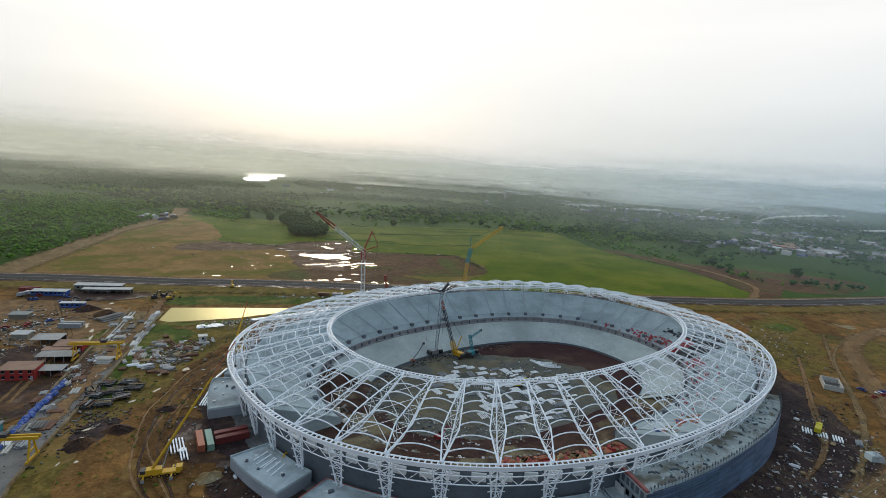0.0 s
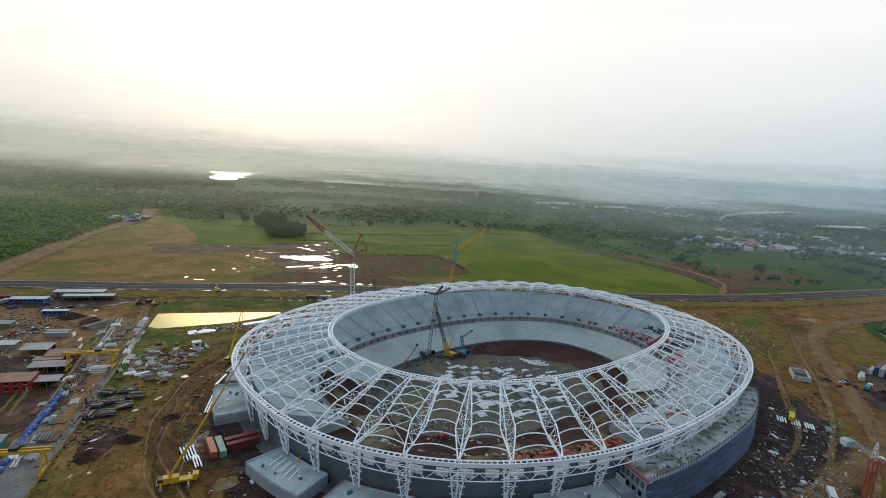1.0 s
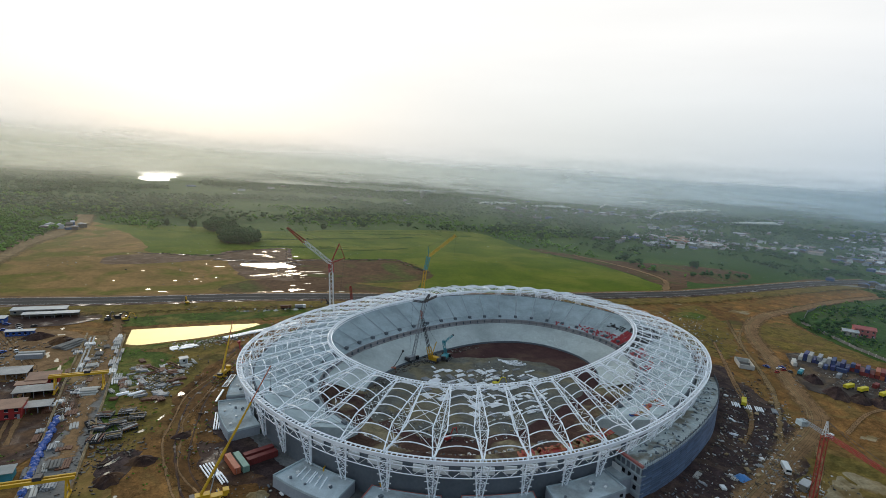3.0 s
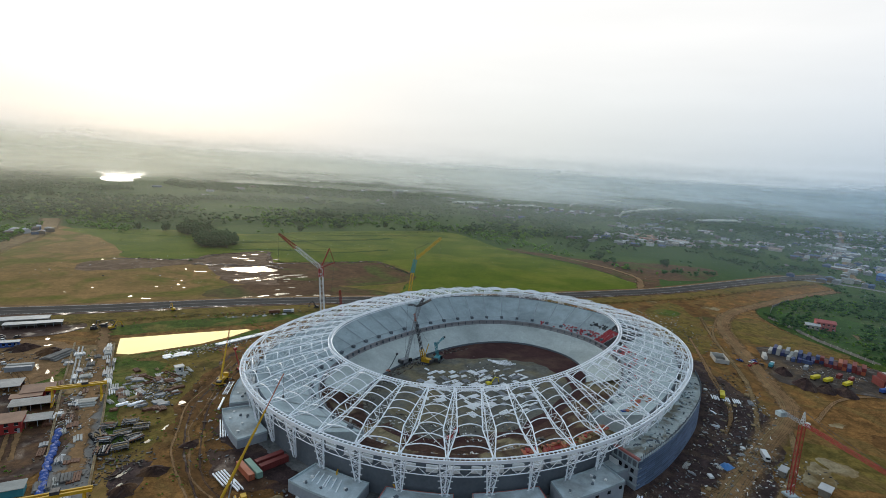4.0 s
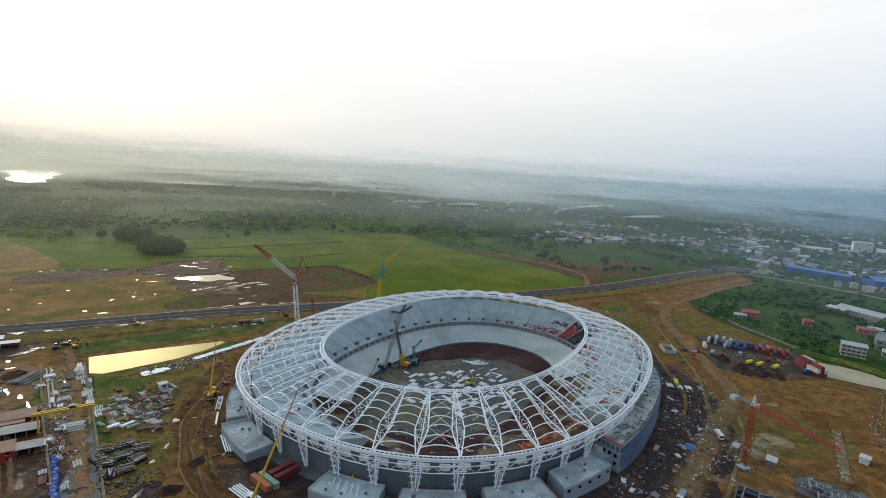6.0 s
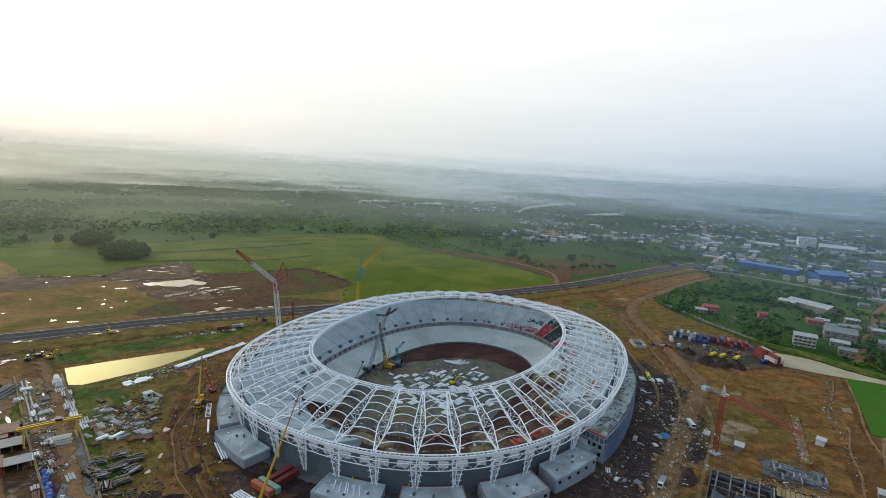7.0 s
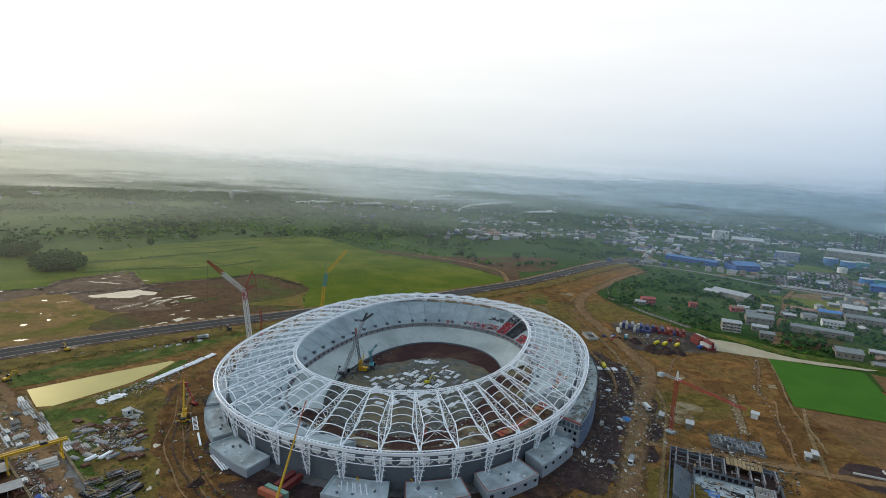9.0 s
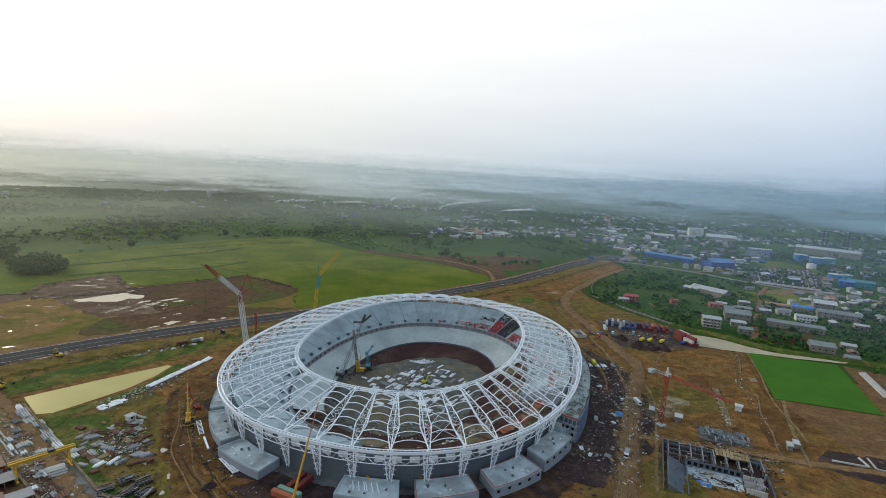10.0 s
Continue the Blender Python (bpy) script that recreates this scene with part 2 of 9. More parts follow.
# ---- mesh tools ----
class Build:
    """Collects vertices and faces for one mesh."""

    def __init__(self):
        self.v, self.f = [], []

    def tube(self, path, r, n=5, close=False):
        pts = [Vector(p) for p in path]
        m = len(pts)
        base = len(self.v)
        for i, p in enumerate(pts):
            if close:
                d = pts[(i + 1) % m] - pts[i - 1]
            else:
                d = pts[min(i + 1, m - 1)] - pts[max(i - 1, 0)]
            d.normalize()
            side = d.cross(Vector((0, 0, 1)))
            if side.length < 0.05:
                side = Vector((1, 0, 0))
            side.normalize()
            up = side.cross(d)
            rr = r[i] if isinstance(r, (list, tuple)) else r
            for k in range(n):
                a = 2 * math.pi * (k + 0.5) / n
                self.v.append(p + side * (rr * math.cos(a)) + up * (rr * math.sin(a)))
        for i in range(m if close else m - 1):
            j = (i + 1) % m
            for k in range(n):
                l = (k + 1) % n
                self.f.append((base + i * n + k, base + i * n + l, base + j * n + l, base + j * n + k))
        if not close:
            self.f.append(tuple(base + k for k in reversed(range(n))))
            self.f.append(tuple(base + (m - 1) * n + k for k in range(n)))
        return self

    def box(self, x0, y0, z0, x1, y1, z1, m=None):
        b = len(self.v)
        for z in (z0, z1):
            for x, y in ((x0, y0), (x1, y0), (x1, y1), (x0, y1)):
                p = Vector((x, y, z))
                self.v.append(m @ p if m else p)
        for q in ((3, 2, 1, 0), (4, 5, 6, 7), (0, 1, 5, 4), (1, 2, 6, 5), (2, 3, 7, 6), (3, 0, 4, 7)):
            self.f.append(tuple(b + i for i in q))
        return self

    def prism(self, poly, z0, z1):
        """An upright block on a plan (anticlockwise)."""
        b, n = len(self.v), len(poly)
        for z in (z0, z1):
            self.v += [Vector((x, y, z)) for x, y in poly]
        self.f.append(tuple(b + i for i in reversed(range(n))))
        self.f.append(tuple(b + n + i for i in range(n)))
        for i in range(n):
            j = (i + 1) % n
            self.f.append((b + i, b + j, b + n + j, b + n + i))
        return self

    def gable(self, x0, y0, x1, y1, z0, z1, over=0.4, thick=0.15):
        """A pitched roof, its ridge along x."""
        x0, x1, y0, y1 = x0 - over, x1 + over, y0 - over, y1 + over
        ym = (y0 + y1) / 2
        b = len(self.v)
        for x in (x0, x1):
            for y, z in ((y0, z0), (ym, z1), (y1, z0), (y1, z0 - thick), (ym, z1 - thick), (y0, z0 - thick)):
                self.v.append(Vector((x, y, z)))
        for i in range(6):
            j = (i + 1) % 6
            self.f.append((b + i, b + 6 + i, b + 6 + j, b + j))
        self.f.append(tuple(b + i for i in range(6)))
        self.f.append(tuple(b + 11 - i for i in range(6)))
        return self

    def strip(self, rows, close=False):
        """A sheet through rows of points."""
        b, n = len(self.v), len(rows[0])
        for row in rows:
            self.v += [Vector(p) for p in row]
        m = len(rows)
        for i in range(m if close else m - 1):
            j = (i + 1) % m
            for k in range(n - 1):
                self.f.append((b + i * n + k, b + j * n + k, b + j * n + k + 1, b + i * n + k + 1))
        return self

    def mesh(self, name):
        me = bpy.data.meshes.new(name)
        me.from_pydata([tuple(p) for p in self.v], [], self.f)
        me.update()
        return me


def part(name, build, material, parent=None, label="", smooth=False, at=None):
    """Links one mesh, as a part under its parent, or as a thing of its own."""
    me = build if isinstance(build, bpy.types.Mesh) else build.mesh(name)
    if material and not me.materials:
        me.materials.append(material)
    if smooth:
        me.polygons.foreach_set("use_smooth", [True] * len(me.polygons))
    ob = new(name, me)
    if parent:
        ob.parent = parent
    if at is not None:
        ob.matrix_basis = at
    if label:
        ob["label"] = label
    return ob


def thing(name, label, category, at=None, group="", kind=""):
    ob = new(name)
    ob.empty_display_size = 0.5
    if at is not None:
        ob.matrix_basis = at
    return tagged(ob, label, category, group, kind)


def gz(x, y):
    """The height of the ground: level, with a hollow beside the stadium."""
    return -5.0 * math.exp(-((x - 165) ** 2 + (y - 125) ** 2) / 95 ** 2)


def smooth_poly(pts, per=6, rough=0.0, seed=0):
    """A closed, slightly ragged outline through a few corners."""
    rnd = random.Random(seed)
    out, n = [], len(pts)
    for i in range(n):
        a, b, c, d = (Vector(pts[(i + k) % n]) for k in (-1, 0, 1, 2))
        for k in range(per):
            t = k / per
            p = 0.5 * ((2 * b) + (c - a) * t + (2 * a - 5 * b + 4 * c - d) * t * t + (3 * b - a - 3 * c + d) * t ** 3)
            out.append((p.x + rnd.uniform(-rough, rough), p.y + rnd.uniform(-rough, rough)))
    return out


SOFT = {}


def soft_of(material):
    """The same surface with a border that thins out in crumbs; reads the mesh's own distance from its rim."""
    if material.name in SOFT:
        return SOFT[material.name]
    m = material.copy()
    m.name = material.name + "_ragged"
    nt = m.node_tree
    N, L = nt.nodes.new, nt.links.new
    b, out = nt.nodes["Principled BSDF"], nt.nodes["Material Output"]
    at_, g, n, a1, a2 = N("ShaderNodeAttribute"), N("ShaderNodeNewGeometry"), N("ShaderNodeTexNoise"), N("ShaderNodeMath"), N("ShaderNodeMath")
    at_.attribute_name = "edge"
    n.inputs["Scale"].default_value, n.inputs["Detail"].default_value, n.inputs["Roughness"].default_value = 0.22, 7, 0.65
    L(g.outputs["Position"], n.inputs["Vector"])
    a1.operation = a2.operation = "MULTIPLY_ADD"
    a1.inputs[1].default_value, a1.inputs[2].default_value = 2.0, -1.3
    L(n.outputs["Fac"], a1.inputs[0])
    a2.inputs[1].default_value, a2.use_clamp = 1.7, True
    L(at_.outputs["Fac"], a2.inputs[0])
    L(a1.outputs[0], a2.inputs[2])
    tr, mix = N("ShaderNodeBsdfTransparent"), N("ShaderNodeMixShader")
    L(a2.outputs[0], mix.inputs[0])
    L(tr.outputs[0], mix.inputs[1])
    L(b.outputs[0], mix.inputs[2])
    L(mix.outputs[0], out.inputs["Surface"])
    SOFT[material.name] = m
    return m


def rim_values(ob, values):
    """Stores how far each vertex lies from the rim: 0 on it, 1 well inside."""
    at_ = ob.data.attributes.new("edge", "FLOAT", "POINT")
    at_.data.foreach_set("value", values)


def sheet(name, poly, lift, material, label="", category="ground", kind="structure", cell=12.0, ragged=0.0):
    """A thin layer on the ground inside a plan, which follows its height."""
    bm = bmesh.new()
    f = bm.faces.new([bm.verts.new((x, y, 0)) for x, y in poly])
    f.normal_update()
    if f.normal.z < 0:
        f.normal_flip()
    if ragged:
        rim_v = set(bm.verts)
        bmesh.ops.inset_region(bm, faces=[f], thickness=ragged, use_even_offset=False)
        lay = bm.verts.layers.float.new("edge")
        for v in bm.verts:
            v[lay] = 0.0 if v in rim_v else 1.0
        material = soft_of(material)
    bmesh.ops.triangulate(bm, faces=bm.faces[:])
    xs, ys = [p[0] for p in poly], [p[1] for p in poly]
    if any(abs(gz(x, y)) > 0.05 for x, y in poly):
        for axis, lo, hi in ((0, min(xs), max(xs)), (1, min(ys), max(ys))):
            k = lo + cell
            while k < hi:
                co, no = [0, 0, 0], [0, 0, 0]
                co[axis], no[axis] = k, 1
                bmesh.ops.bisect_plane(bm, geom=bm.verts[:] + bm.edges[:] + bm.faces[:], plane_co=co, plane_no=no)
                k += cell
    for v in bm.verts:
        v.co.z = gz(v.co.x, v.co.y) + lift
    me = bpy.data.meshes.new(name)
    bm.to_mesh(me)
    bm.free()
    me.materials.append(material)
    return tagged(new(name, me), label or name.replace("_", " "), category, "", kind)


def ribbon(name, line, width, lift, material, label="", category="road", per=6, rag=0.0, soft=False):
    """A road of even width along a line of corners."""
    pts, n = [], len(line)
    for i in range(n - 1):
        a, b, c, d = (Vector(line[max(0, min(n - 1, i + k))]) for k in (-1, 0, 1, 2))
        for k in range(per):
            t = k / per
            pts.append(0.5 * ((2 * b) + (c - a) * t + (2 * a - 5 * b + 4 * c - d) * t * t + (3 * b - a - 3 * c + d) * t ** 3))
    pts.append(Vector(line[-1]))
    rows = []
    for i, p in enumerate(pts):
        d = (pts[min(i + 1, len(pts) - 1)] - pts[max(i - 1, 0)]).normalized()
        s = Vector((d.y, -d.x)) * (width / 2)
        e1 = 1 + rag * 2.2 * noise.noise((p.x * 0.16, p.y * 0.16, 3.0)) + rag * noise.noise((p.x * 0.6, p.y * 0.6, 9.0))
        e0 = 1 + rag * 2.2 * noise.noise((p.x * 0.16, p.y * 0.16, 7.0)) + rag * noise.noise((p.x * 0.6, p.y * 0.6, 5.0))
        rows.append([(*(p + s * k), gz(*(p + s * k)) + lift) for k in ((1.7 * e1, 0.4, -0.4, -1.7 * e0) if soft else (e1, 0.33, -0.33, -e0))])
    ob = part(name, Build().strip(rows), soft_of(material) if soft else material)
    if soft:
        rim_values(ob, [0.0, 1.0, 1.0, 0.0] * len(rows))
    return tagged(ob, label or name.replace("_", " "), category, "", "structure"), pts
M_SAND = mat("pale_sand", (0.33, 0.28, 0.18), (0.23, 0.17, 0.09), 0.9, 0.05, 0.8, 0.1, c3=(0.17, 0.115, 0.05), s3=0.07, mottle=0.3)
# near-white base and high ior put the sky's glare into the lake
M_LAKE = water("lake_water", (0.85, 0.85, 0.82), 0.3, (1, 1, 1), 6.0)
M_WHITE = mat("white_paint", (0.72, 0.73, 0.72), (0.60, 0.61, 0.60), 0.6, 0.2, 1.5, 0.03)
M_SLAB = mat("grey_slab_concrete", (0.225, 0.215, 0.20), (0.150, 0.142, 0.13), 0.85, 0.1, 1.0, 0.08, per_object=0.1, mottle=0.16)
M_YARD = mat("dark_yard_gravel", (0.075, 0.060, 0.050), (0.048, 0.038, 0.032), 0.85, 0.08, 0.7, 0.2, c3=(0.11, 0.075, 0.045), s3=0.06, warp=1.0, mottle=0.35, wet=0.35)
M_BARE = mat("bare_brown_soil", (0.200, 0.112, 0.050), (0.130, 0.073, 0.032), 0.9, 0.05, 0.5, 0.3, c3=(0.150, 0.095, 0.040), s3=0.02, spread=0.18, warp=1.4, mottle=0.35)
M_CANAL = mat("pale_canal_sand", (0.50, 0.44, 0.31), (0.38, 0.32, 0.21), 0.9, 0.06, 0.8, 0.05)
M_EARTH_L = mat("dry_trodden_earth", (0.25, 0.17, 0.085), (0.17, 0.11, 0.05), 0.9, 0.08, 0.6, 0.2, spread=0.2, warp=0.8, mottle=0.35)
M_EARTH_R = mat("red_brown_earth", (0.125, 0.070, 0.036), (0.085, 0.046, 0.024), 0.9, 0.02, 0.2, 0.3, c3=(0.075, 0.085, 0.020), s3=0.014, spread=0.18, warp=1.4, mottle=0.35)
M_POOL = mat("pinkish_wet_mud", (0.16, 0.100, 0.060), (0.10, 0.062, 0.036), 0.9, 0.05, 0.4, 0.1, c3=(0.19, 0.125, 0.085), s3=0.06, warp=1.0, mottle=0.3)
M_SLABW = mat("pale_precast_concrete", (0.50, 0.49, 0.45), (0.40, 0.39, 0.36), 0.8, 0.2, 1.5, 0.05, per_object=0.15)
M_GARDEN = mat("garden_green", (0.048, 0.100, 0.022), (0.032, 0.070, 0.018), 0.95, 0.03, 0.3, 0.4, c3=(0.062, 0.092, 0.030), s3=0.016, warp=1.0, mottle=0.35)

# ---- stadium ----
CX, CY, PHI = 44.6, 277.0, 0.67
N_BAY = 48


def oval(th, s):
    """A point of the plan, round the stadium's middle: s = 0 is the roof's inner edge, 1 its outer."""
    a, b, e = 106 + 42 * s, 72 + 40.5 * s, 2 / 2.28
    c, d = math.cos(th), math.sin(th)
    return Vector((a * math.copysign(abs(c) ** e, c), b * math.copysign(abs(d) ** e, d), 0))


def even_angles(n, phase):
    """n angles that part the outer edge into even lengths."""
    m = 2880
    p = [oval(2 * math.pi * i / m, 1) for i in range(m + 1)]
    run = [0.0]
    for i in range(m):
        run.append(run[-1] + (p[i + 1] - p[i]).length)
    start = run[int((phase % (2 * math.pi)) / (2 * math.pi) * m)]
    return [2 * math.pi / m * float(np.interp((start + run[-1] * k / n) % run[-1], run, range(m + 1))) for k in range(n)]


TH = even_angles(N_BAY, radians(-155.6))
FINE = even_angles(N_BAY * 5, radians(-155.6))


def at_z(th, s, z):
    p = oval(th, s)
    p.z = z
    return p


def roof_z(s, th):
    """Height of the roof; its inner edge dips a little on the far side."""
    dip = 1.5 * max(0.0, math.cos(th - radians(55)))
    return 30.2 - dip * (1 - s) - 8.7 * s + 0.6 * math.sin(math.pi * s)


def side(th, s=0.5):
    """Along the edge and outward, level."""
    t = (oval(th + 0.01, s) - oval(th - 0.01, s)).normalized()
    return t, (oval(th, 1) - oval(th, 0)).normalized()


ST = pose(CX, CY, 0, 0, 0, math.degrees(PHI))
roof = thing("stadium_roof", "white tubular steel roof frame of a stadium under construction, still without cladding", "roof", ST)


def chord_ring(s, z, r, n=240):
    return [at_z(t, s, z) for t in FINE]


def ladder(s0, s1, z, r, rung, every, drop=0.0, s_roof=None):
    b = Build()
    if s_roof is not None:
        ring = lambda s, d: [at_z(t, s, roof_z(s_roof, t) - d) for t in FINE]
        for s in (s0, s1):
            b.tube(ring(s, 0), r, 6, True).tube(ring(s, drop), r * 0.8, 6, True)
        for t in even_angles(every, 0.0):
            z = roof_z(s_roof, t)
            b.tube([at_z(t, s0, z), at_z(t, s1, z)], rung, 4)
            b.tube([at_z(t, s1, z), at_z(t, s1, z - drop)], rung * 0.7, 4)
        return b
    for s in (s0, s1):
        b.tube(chord_ring(s, z, r), r, 6, True)
        if drop:
            b.tube(chord_ring(s, z - drop, r), r * 0.8, 6, True)
    for t in even_angles(every, 0.0):
        b.tube([at_z(t, s0, z), at_z(t, s1, z)], rung, 4)
        if drop:
            b.tube([at_z(t, s1, z), at_z(t, s1, z - drop)], rung * 0.7, 4)
    return b


part("outer_ring", ladder(0.985, 1.03, 21.5, 0.28, 0.24, 432, 0.0), M_STEEL, roof)
part("ring_plate", Build().strip([[at_z(t, 1.032, 21.3), at_z(t, 1.032, 20.2), at_z(t, 1.022, 20.2)] for t in FINE], True), M_STEEL, roof)
part("inner_ring", ladder(-0.02, 0.022, 30.2, 0.24, 0.22, 336, 1.2, 0.0), M_STEEL, roof)

PANELS = 9


def chords(th):
    """Panel points of one truss: two upper chords, bowed apart, and one lower chord."""
    tan, out = side(th)
    a, b, c = [], [], []
    for i in range(PANELS + 1):
        s = 0.99 - 0.97 * i / PANELS
        knee = (0.99 - s) / 0.33 if s > 0.66 else max(0.0, s - 0.02) / 0.64
        bow = 0.35 * math.sin(math.pi * (1 - s) ** 0.85) + 0.65 * knee
        p = oval(th, s)
        top = p + Vector((0, 0, roof_z(s, th) + 0.2))
        w = tan * (0.3 + 2.15 * knee + 0.35 * bow)
        a.append(top + w)
        b.append(top - w)
        c.append(p + Vector((0, 0, roof_z(s, th) - 0.5 - 4.3 * bow)))
    return a, b, c


def truss(th):
    a, b, c = chords(th)
    m = Build()
    m.tube(a, 0.27, 5).tube(b, 0.27, 5).tube(c, 0.25, 5)
    for i in range(1, PANELS):
        m.tube([a[i], b[i]], 0.1, 4)
        m.tube([a[i], c[i]], 0.08, 4).tube([b[i], c[i]], 0.08, 4)
    for i in range(PANELS):
        m.tube([a[i], c[i + 1]] if i % 2 else [c[i], a[i + 1]], 0.09, 4)
        m.tube([b[i], c[i + 1]] if i % 2 else [c[i], b[i + 1]], 0.09, 4)
        m.tube([a[i], b[i + 1]] if i % 2 else [b[i], a[i + 1]], 0.08, 4)
    return m


ARCHES = (0.90, 0.76, 0.62, 0.49, 0.36, 0.23, 0.11)
CH = [chords(t) for t in TH]


def on_chord(chord, s):
    x = (0.99 - s) / 0.97 * PANELS
    i = min(int(x), PANELS - 1)
    return chord[i].lerp(chord[i + 1], x - i)


for k in range(N_BAY):
    tr = part("radial_truss", truss(TH[k]), M_STEEL, roof)
    j = (k + 1) % N_BAY
    for s in ARCHES:
        p, q = on_chord(CH[k][0], s), on_chord(CH[j][1], s)
        span = (q - p).length
        pts = []
        for i in range(9):
            u = i / 8
            pts.append(p.lerp(q, u) + Vector((0, 0, (0.40 if s > 0.7 else 0.52) * span * u * (1 - u))))
        part("arch_purlin", Build().tube(pts, 0.22, 5), M_STEEL, tr)
    if k % 8 == 0:
        m = Build()
        for s0, s1 in ((0.90, 0.62), (0.62, 0.36), (0.36, 0.11)):
            m.tube([on_chord(CH[k][0], s0), on_chord(CH[j][1], s1)], 0.1, 4)
            m.tube([on_chord(CH[j][1], s0), on_chord(CH[k][0], s1)], 0.1, 4)
        part("cross_bracing", m, M_STEEL, tr)

# columns of steel lattice under the outer ring, with a girdle between them
for k in range(N_BAY):
    tan, out = side(TH[k])
    top, foot = at_z(TH[k], 1.0, 21.2), at_z(TH[k], 0.905, 2.2)
    m = Build()
    n = 6
    rows = []
    for i in range(n + 1):
        u = i / n
        p = top.lerp(foot, u)
        w = 2.9 * (1 - u) + 0.6 * u
        rows.append((p + tan * w + out * 0.3, p - tan * w + out * 0.3, p - out * (3.2 * (1 - u) + 0.6 * u)))
    for i in range(3):
        m.tube([r[i] for r in rows], 0.27, 5)
    for i in range(n):
        for a, b in ((0, 1), (1, 2), (2, 0)):
            m.tube([rows[i][a], rows[i + 1][b]] if i % 2 else [rows[i][b], rows[i + 1][a]], 0.11, 4)
            if i:
                m.tube([rows[i][a], rows[i][b]], 0.11, 4)
        if 0 < i:
            for a in (0, 1):
                arm = tan if a == 0 else -tan
                m.tube([rows[i][a], rows[i][a] + arm * 1.0 + out * 0.25], 0.15, 4)
    part("lattice_column", m, M_STEEL, roof)

girdle = Build()
for z, s in ((16.9, 0.975), (13.6, 0.962)):
    girdle.tube([at_z(t, s, z) for t in FINE], 0.2, 5, True)
for i in range(0, len(FINE)):
    u, l = at_z(FINE[i], 0.975, 16.9), at_z(FINE[(i + 1) % len(FINE)], 0.962, 13.6)
    if i % 2:
        u, l = at_z(FINE[i], 0.962, 13.6), at_z(FINE[(i + 1) % len(FINE)], 0.975, 16.9)
    girdle.tube([u, l], 0.13, 4)
part("girdle_truss", girdle, M_STEEL, roof)

# seating bowl
bowl = thing("stadium_bowl", "pale concrete two-tier seating bowl with radial aisles, mostly without seats", "grandstand", ST)


def tier(angles, s0, z0, s1, z1, rows):
    """Stepped terraces between two levels."""
    prof = []
    for i in range(rows):
        u, v = i / rows, (i + 1) / rows
        z = z0 + (z1 - z0) * u
        prof += [(s0 + (s1 - s0) * u, z), (s0 + (s1 - s0) * v, z)]
    prof.append((s1, z1))
    return [[at_z(t, s, z) for s, z in prof] for t in angles]


def stretch(lo, hi, step=1.5):
    """Angles from lo to hi degrees, anticlockwise."""
    span = (hi - lo) % 360 or 360
    n = max(2, int(span / step))
    return [radians(lo + span * i / n) for i in range(n + 1)]


FLOOR_Z = -8.0
U1, UZ0, UZ1 = 0.85, 3.2, 15.8


def u0(t):
    """Where the upper tier begins: the bowl lies a little towards the far side."""
    return 0.115 - 0.015 * math.cos(t - radians(55))


def upper_z(s, t=0.0):
    return UZ0 + (UZ1 - UZ0) * (s - u0(t)) / (U1 - u0(t))


def tier_at(angles, first, z0, last, z1, rows):
    """Terraces whose front and back edges depend on the angle."""
    out = []
    for t in angles:
        a, b = first(t), last(t)
        row = []
        for i in range(rows):
            z = z0 + (z1 - z0) * i / rows
            row += [at_z(t, a + (b - a) * i / rows, z), at_z(t, a + (b - a) * (i + 1) / rows, z)]
        row.append(at_z(t, b, z1))
        out.append(row)
    return out


BUILT = stretch(-97, 184, 1.2)             # the near side still lacks its upper tier


def built(t):
    return ((math.degrees(t) + 97) % 360) < 281


part("upper_tier", Build().strip(tier_at(BUILT, u0, UZ0, lambda t: U1, UZ1, 60)), M_CONC, bowl)
for e in (0, -1):
    t = BUILT[e]
    n = 14
    ss = [u0(t) + (U1 - u0(t)) * i / n for i in range(n + 1)]
    part("tier_end_wall", Build().strip([[at_z(t, q, upper_z(q, t) + 0.3), at_z(t, q, 0.7)] for q in ss]), M_CONC, bowl)
part("lower_tier", Build().strip(tier_at(stretch(-64, 142), lambda t: -0.42, FLOOR_Z + 0.8, lambda t: u0(t) - 0.03, 1.0, 40)), M_CONC_L, bowl)
part("tier_front", Build().strip([[at_z(t, u0(t) - 0.03, 1.0), at_z(t, u0(t) - 0.03, 1.7), at_z(t, u0(t), 1.7), at_z(t, u0(t) - 0.005, 4.0), at_z(t, u0(t) + 0.005, 4.0), at_z(t, u0(t) + 0.008, 3.2)] for t in BUILT]), M_FRONT, bowl, "stained grey parapet between the tiers")
for t in even_angles(96, 0.02):
    if not built(t):
        continue
    tan, out = side(t)
    fr = Matrix.Translation(at_z(t, u0(t) - 0.02, 1.0)) @ Matrix.Rotation(math.atan2(out.y, out.x), 4, "Z")
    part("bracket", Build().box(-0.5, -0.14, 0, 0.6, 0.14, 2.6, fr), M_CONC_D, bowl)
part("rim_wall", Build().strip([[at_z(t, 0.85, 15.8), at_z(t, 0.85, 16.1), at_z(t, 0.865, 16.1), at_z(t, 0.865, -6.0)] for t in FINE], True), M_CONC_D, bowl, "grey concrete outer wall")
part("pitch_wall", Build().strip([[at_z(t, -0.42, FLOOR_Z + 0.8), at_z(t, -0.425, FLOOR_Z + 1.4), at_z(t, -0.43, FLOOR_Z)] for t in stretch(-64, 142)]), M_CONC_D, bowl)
M_AISLE = mat("dark_aisle_concrete", (0.37, 0.42, 0.44), (0.27, 0.31, 0.33), 0.85, 0.2, 1.5, 0.05)
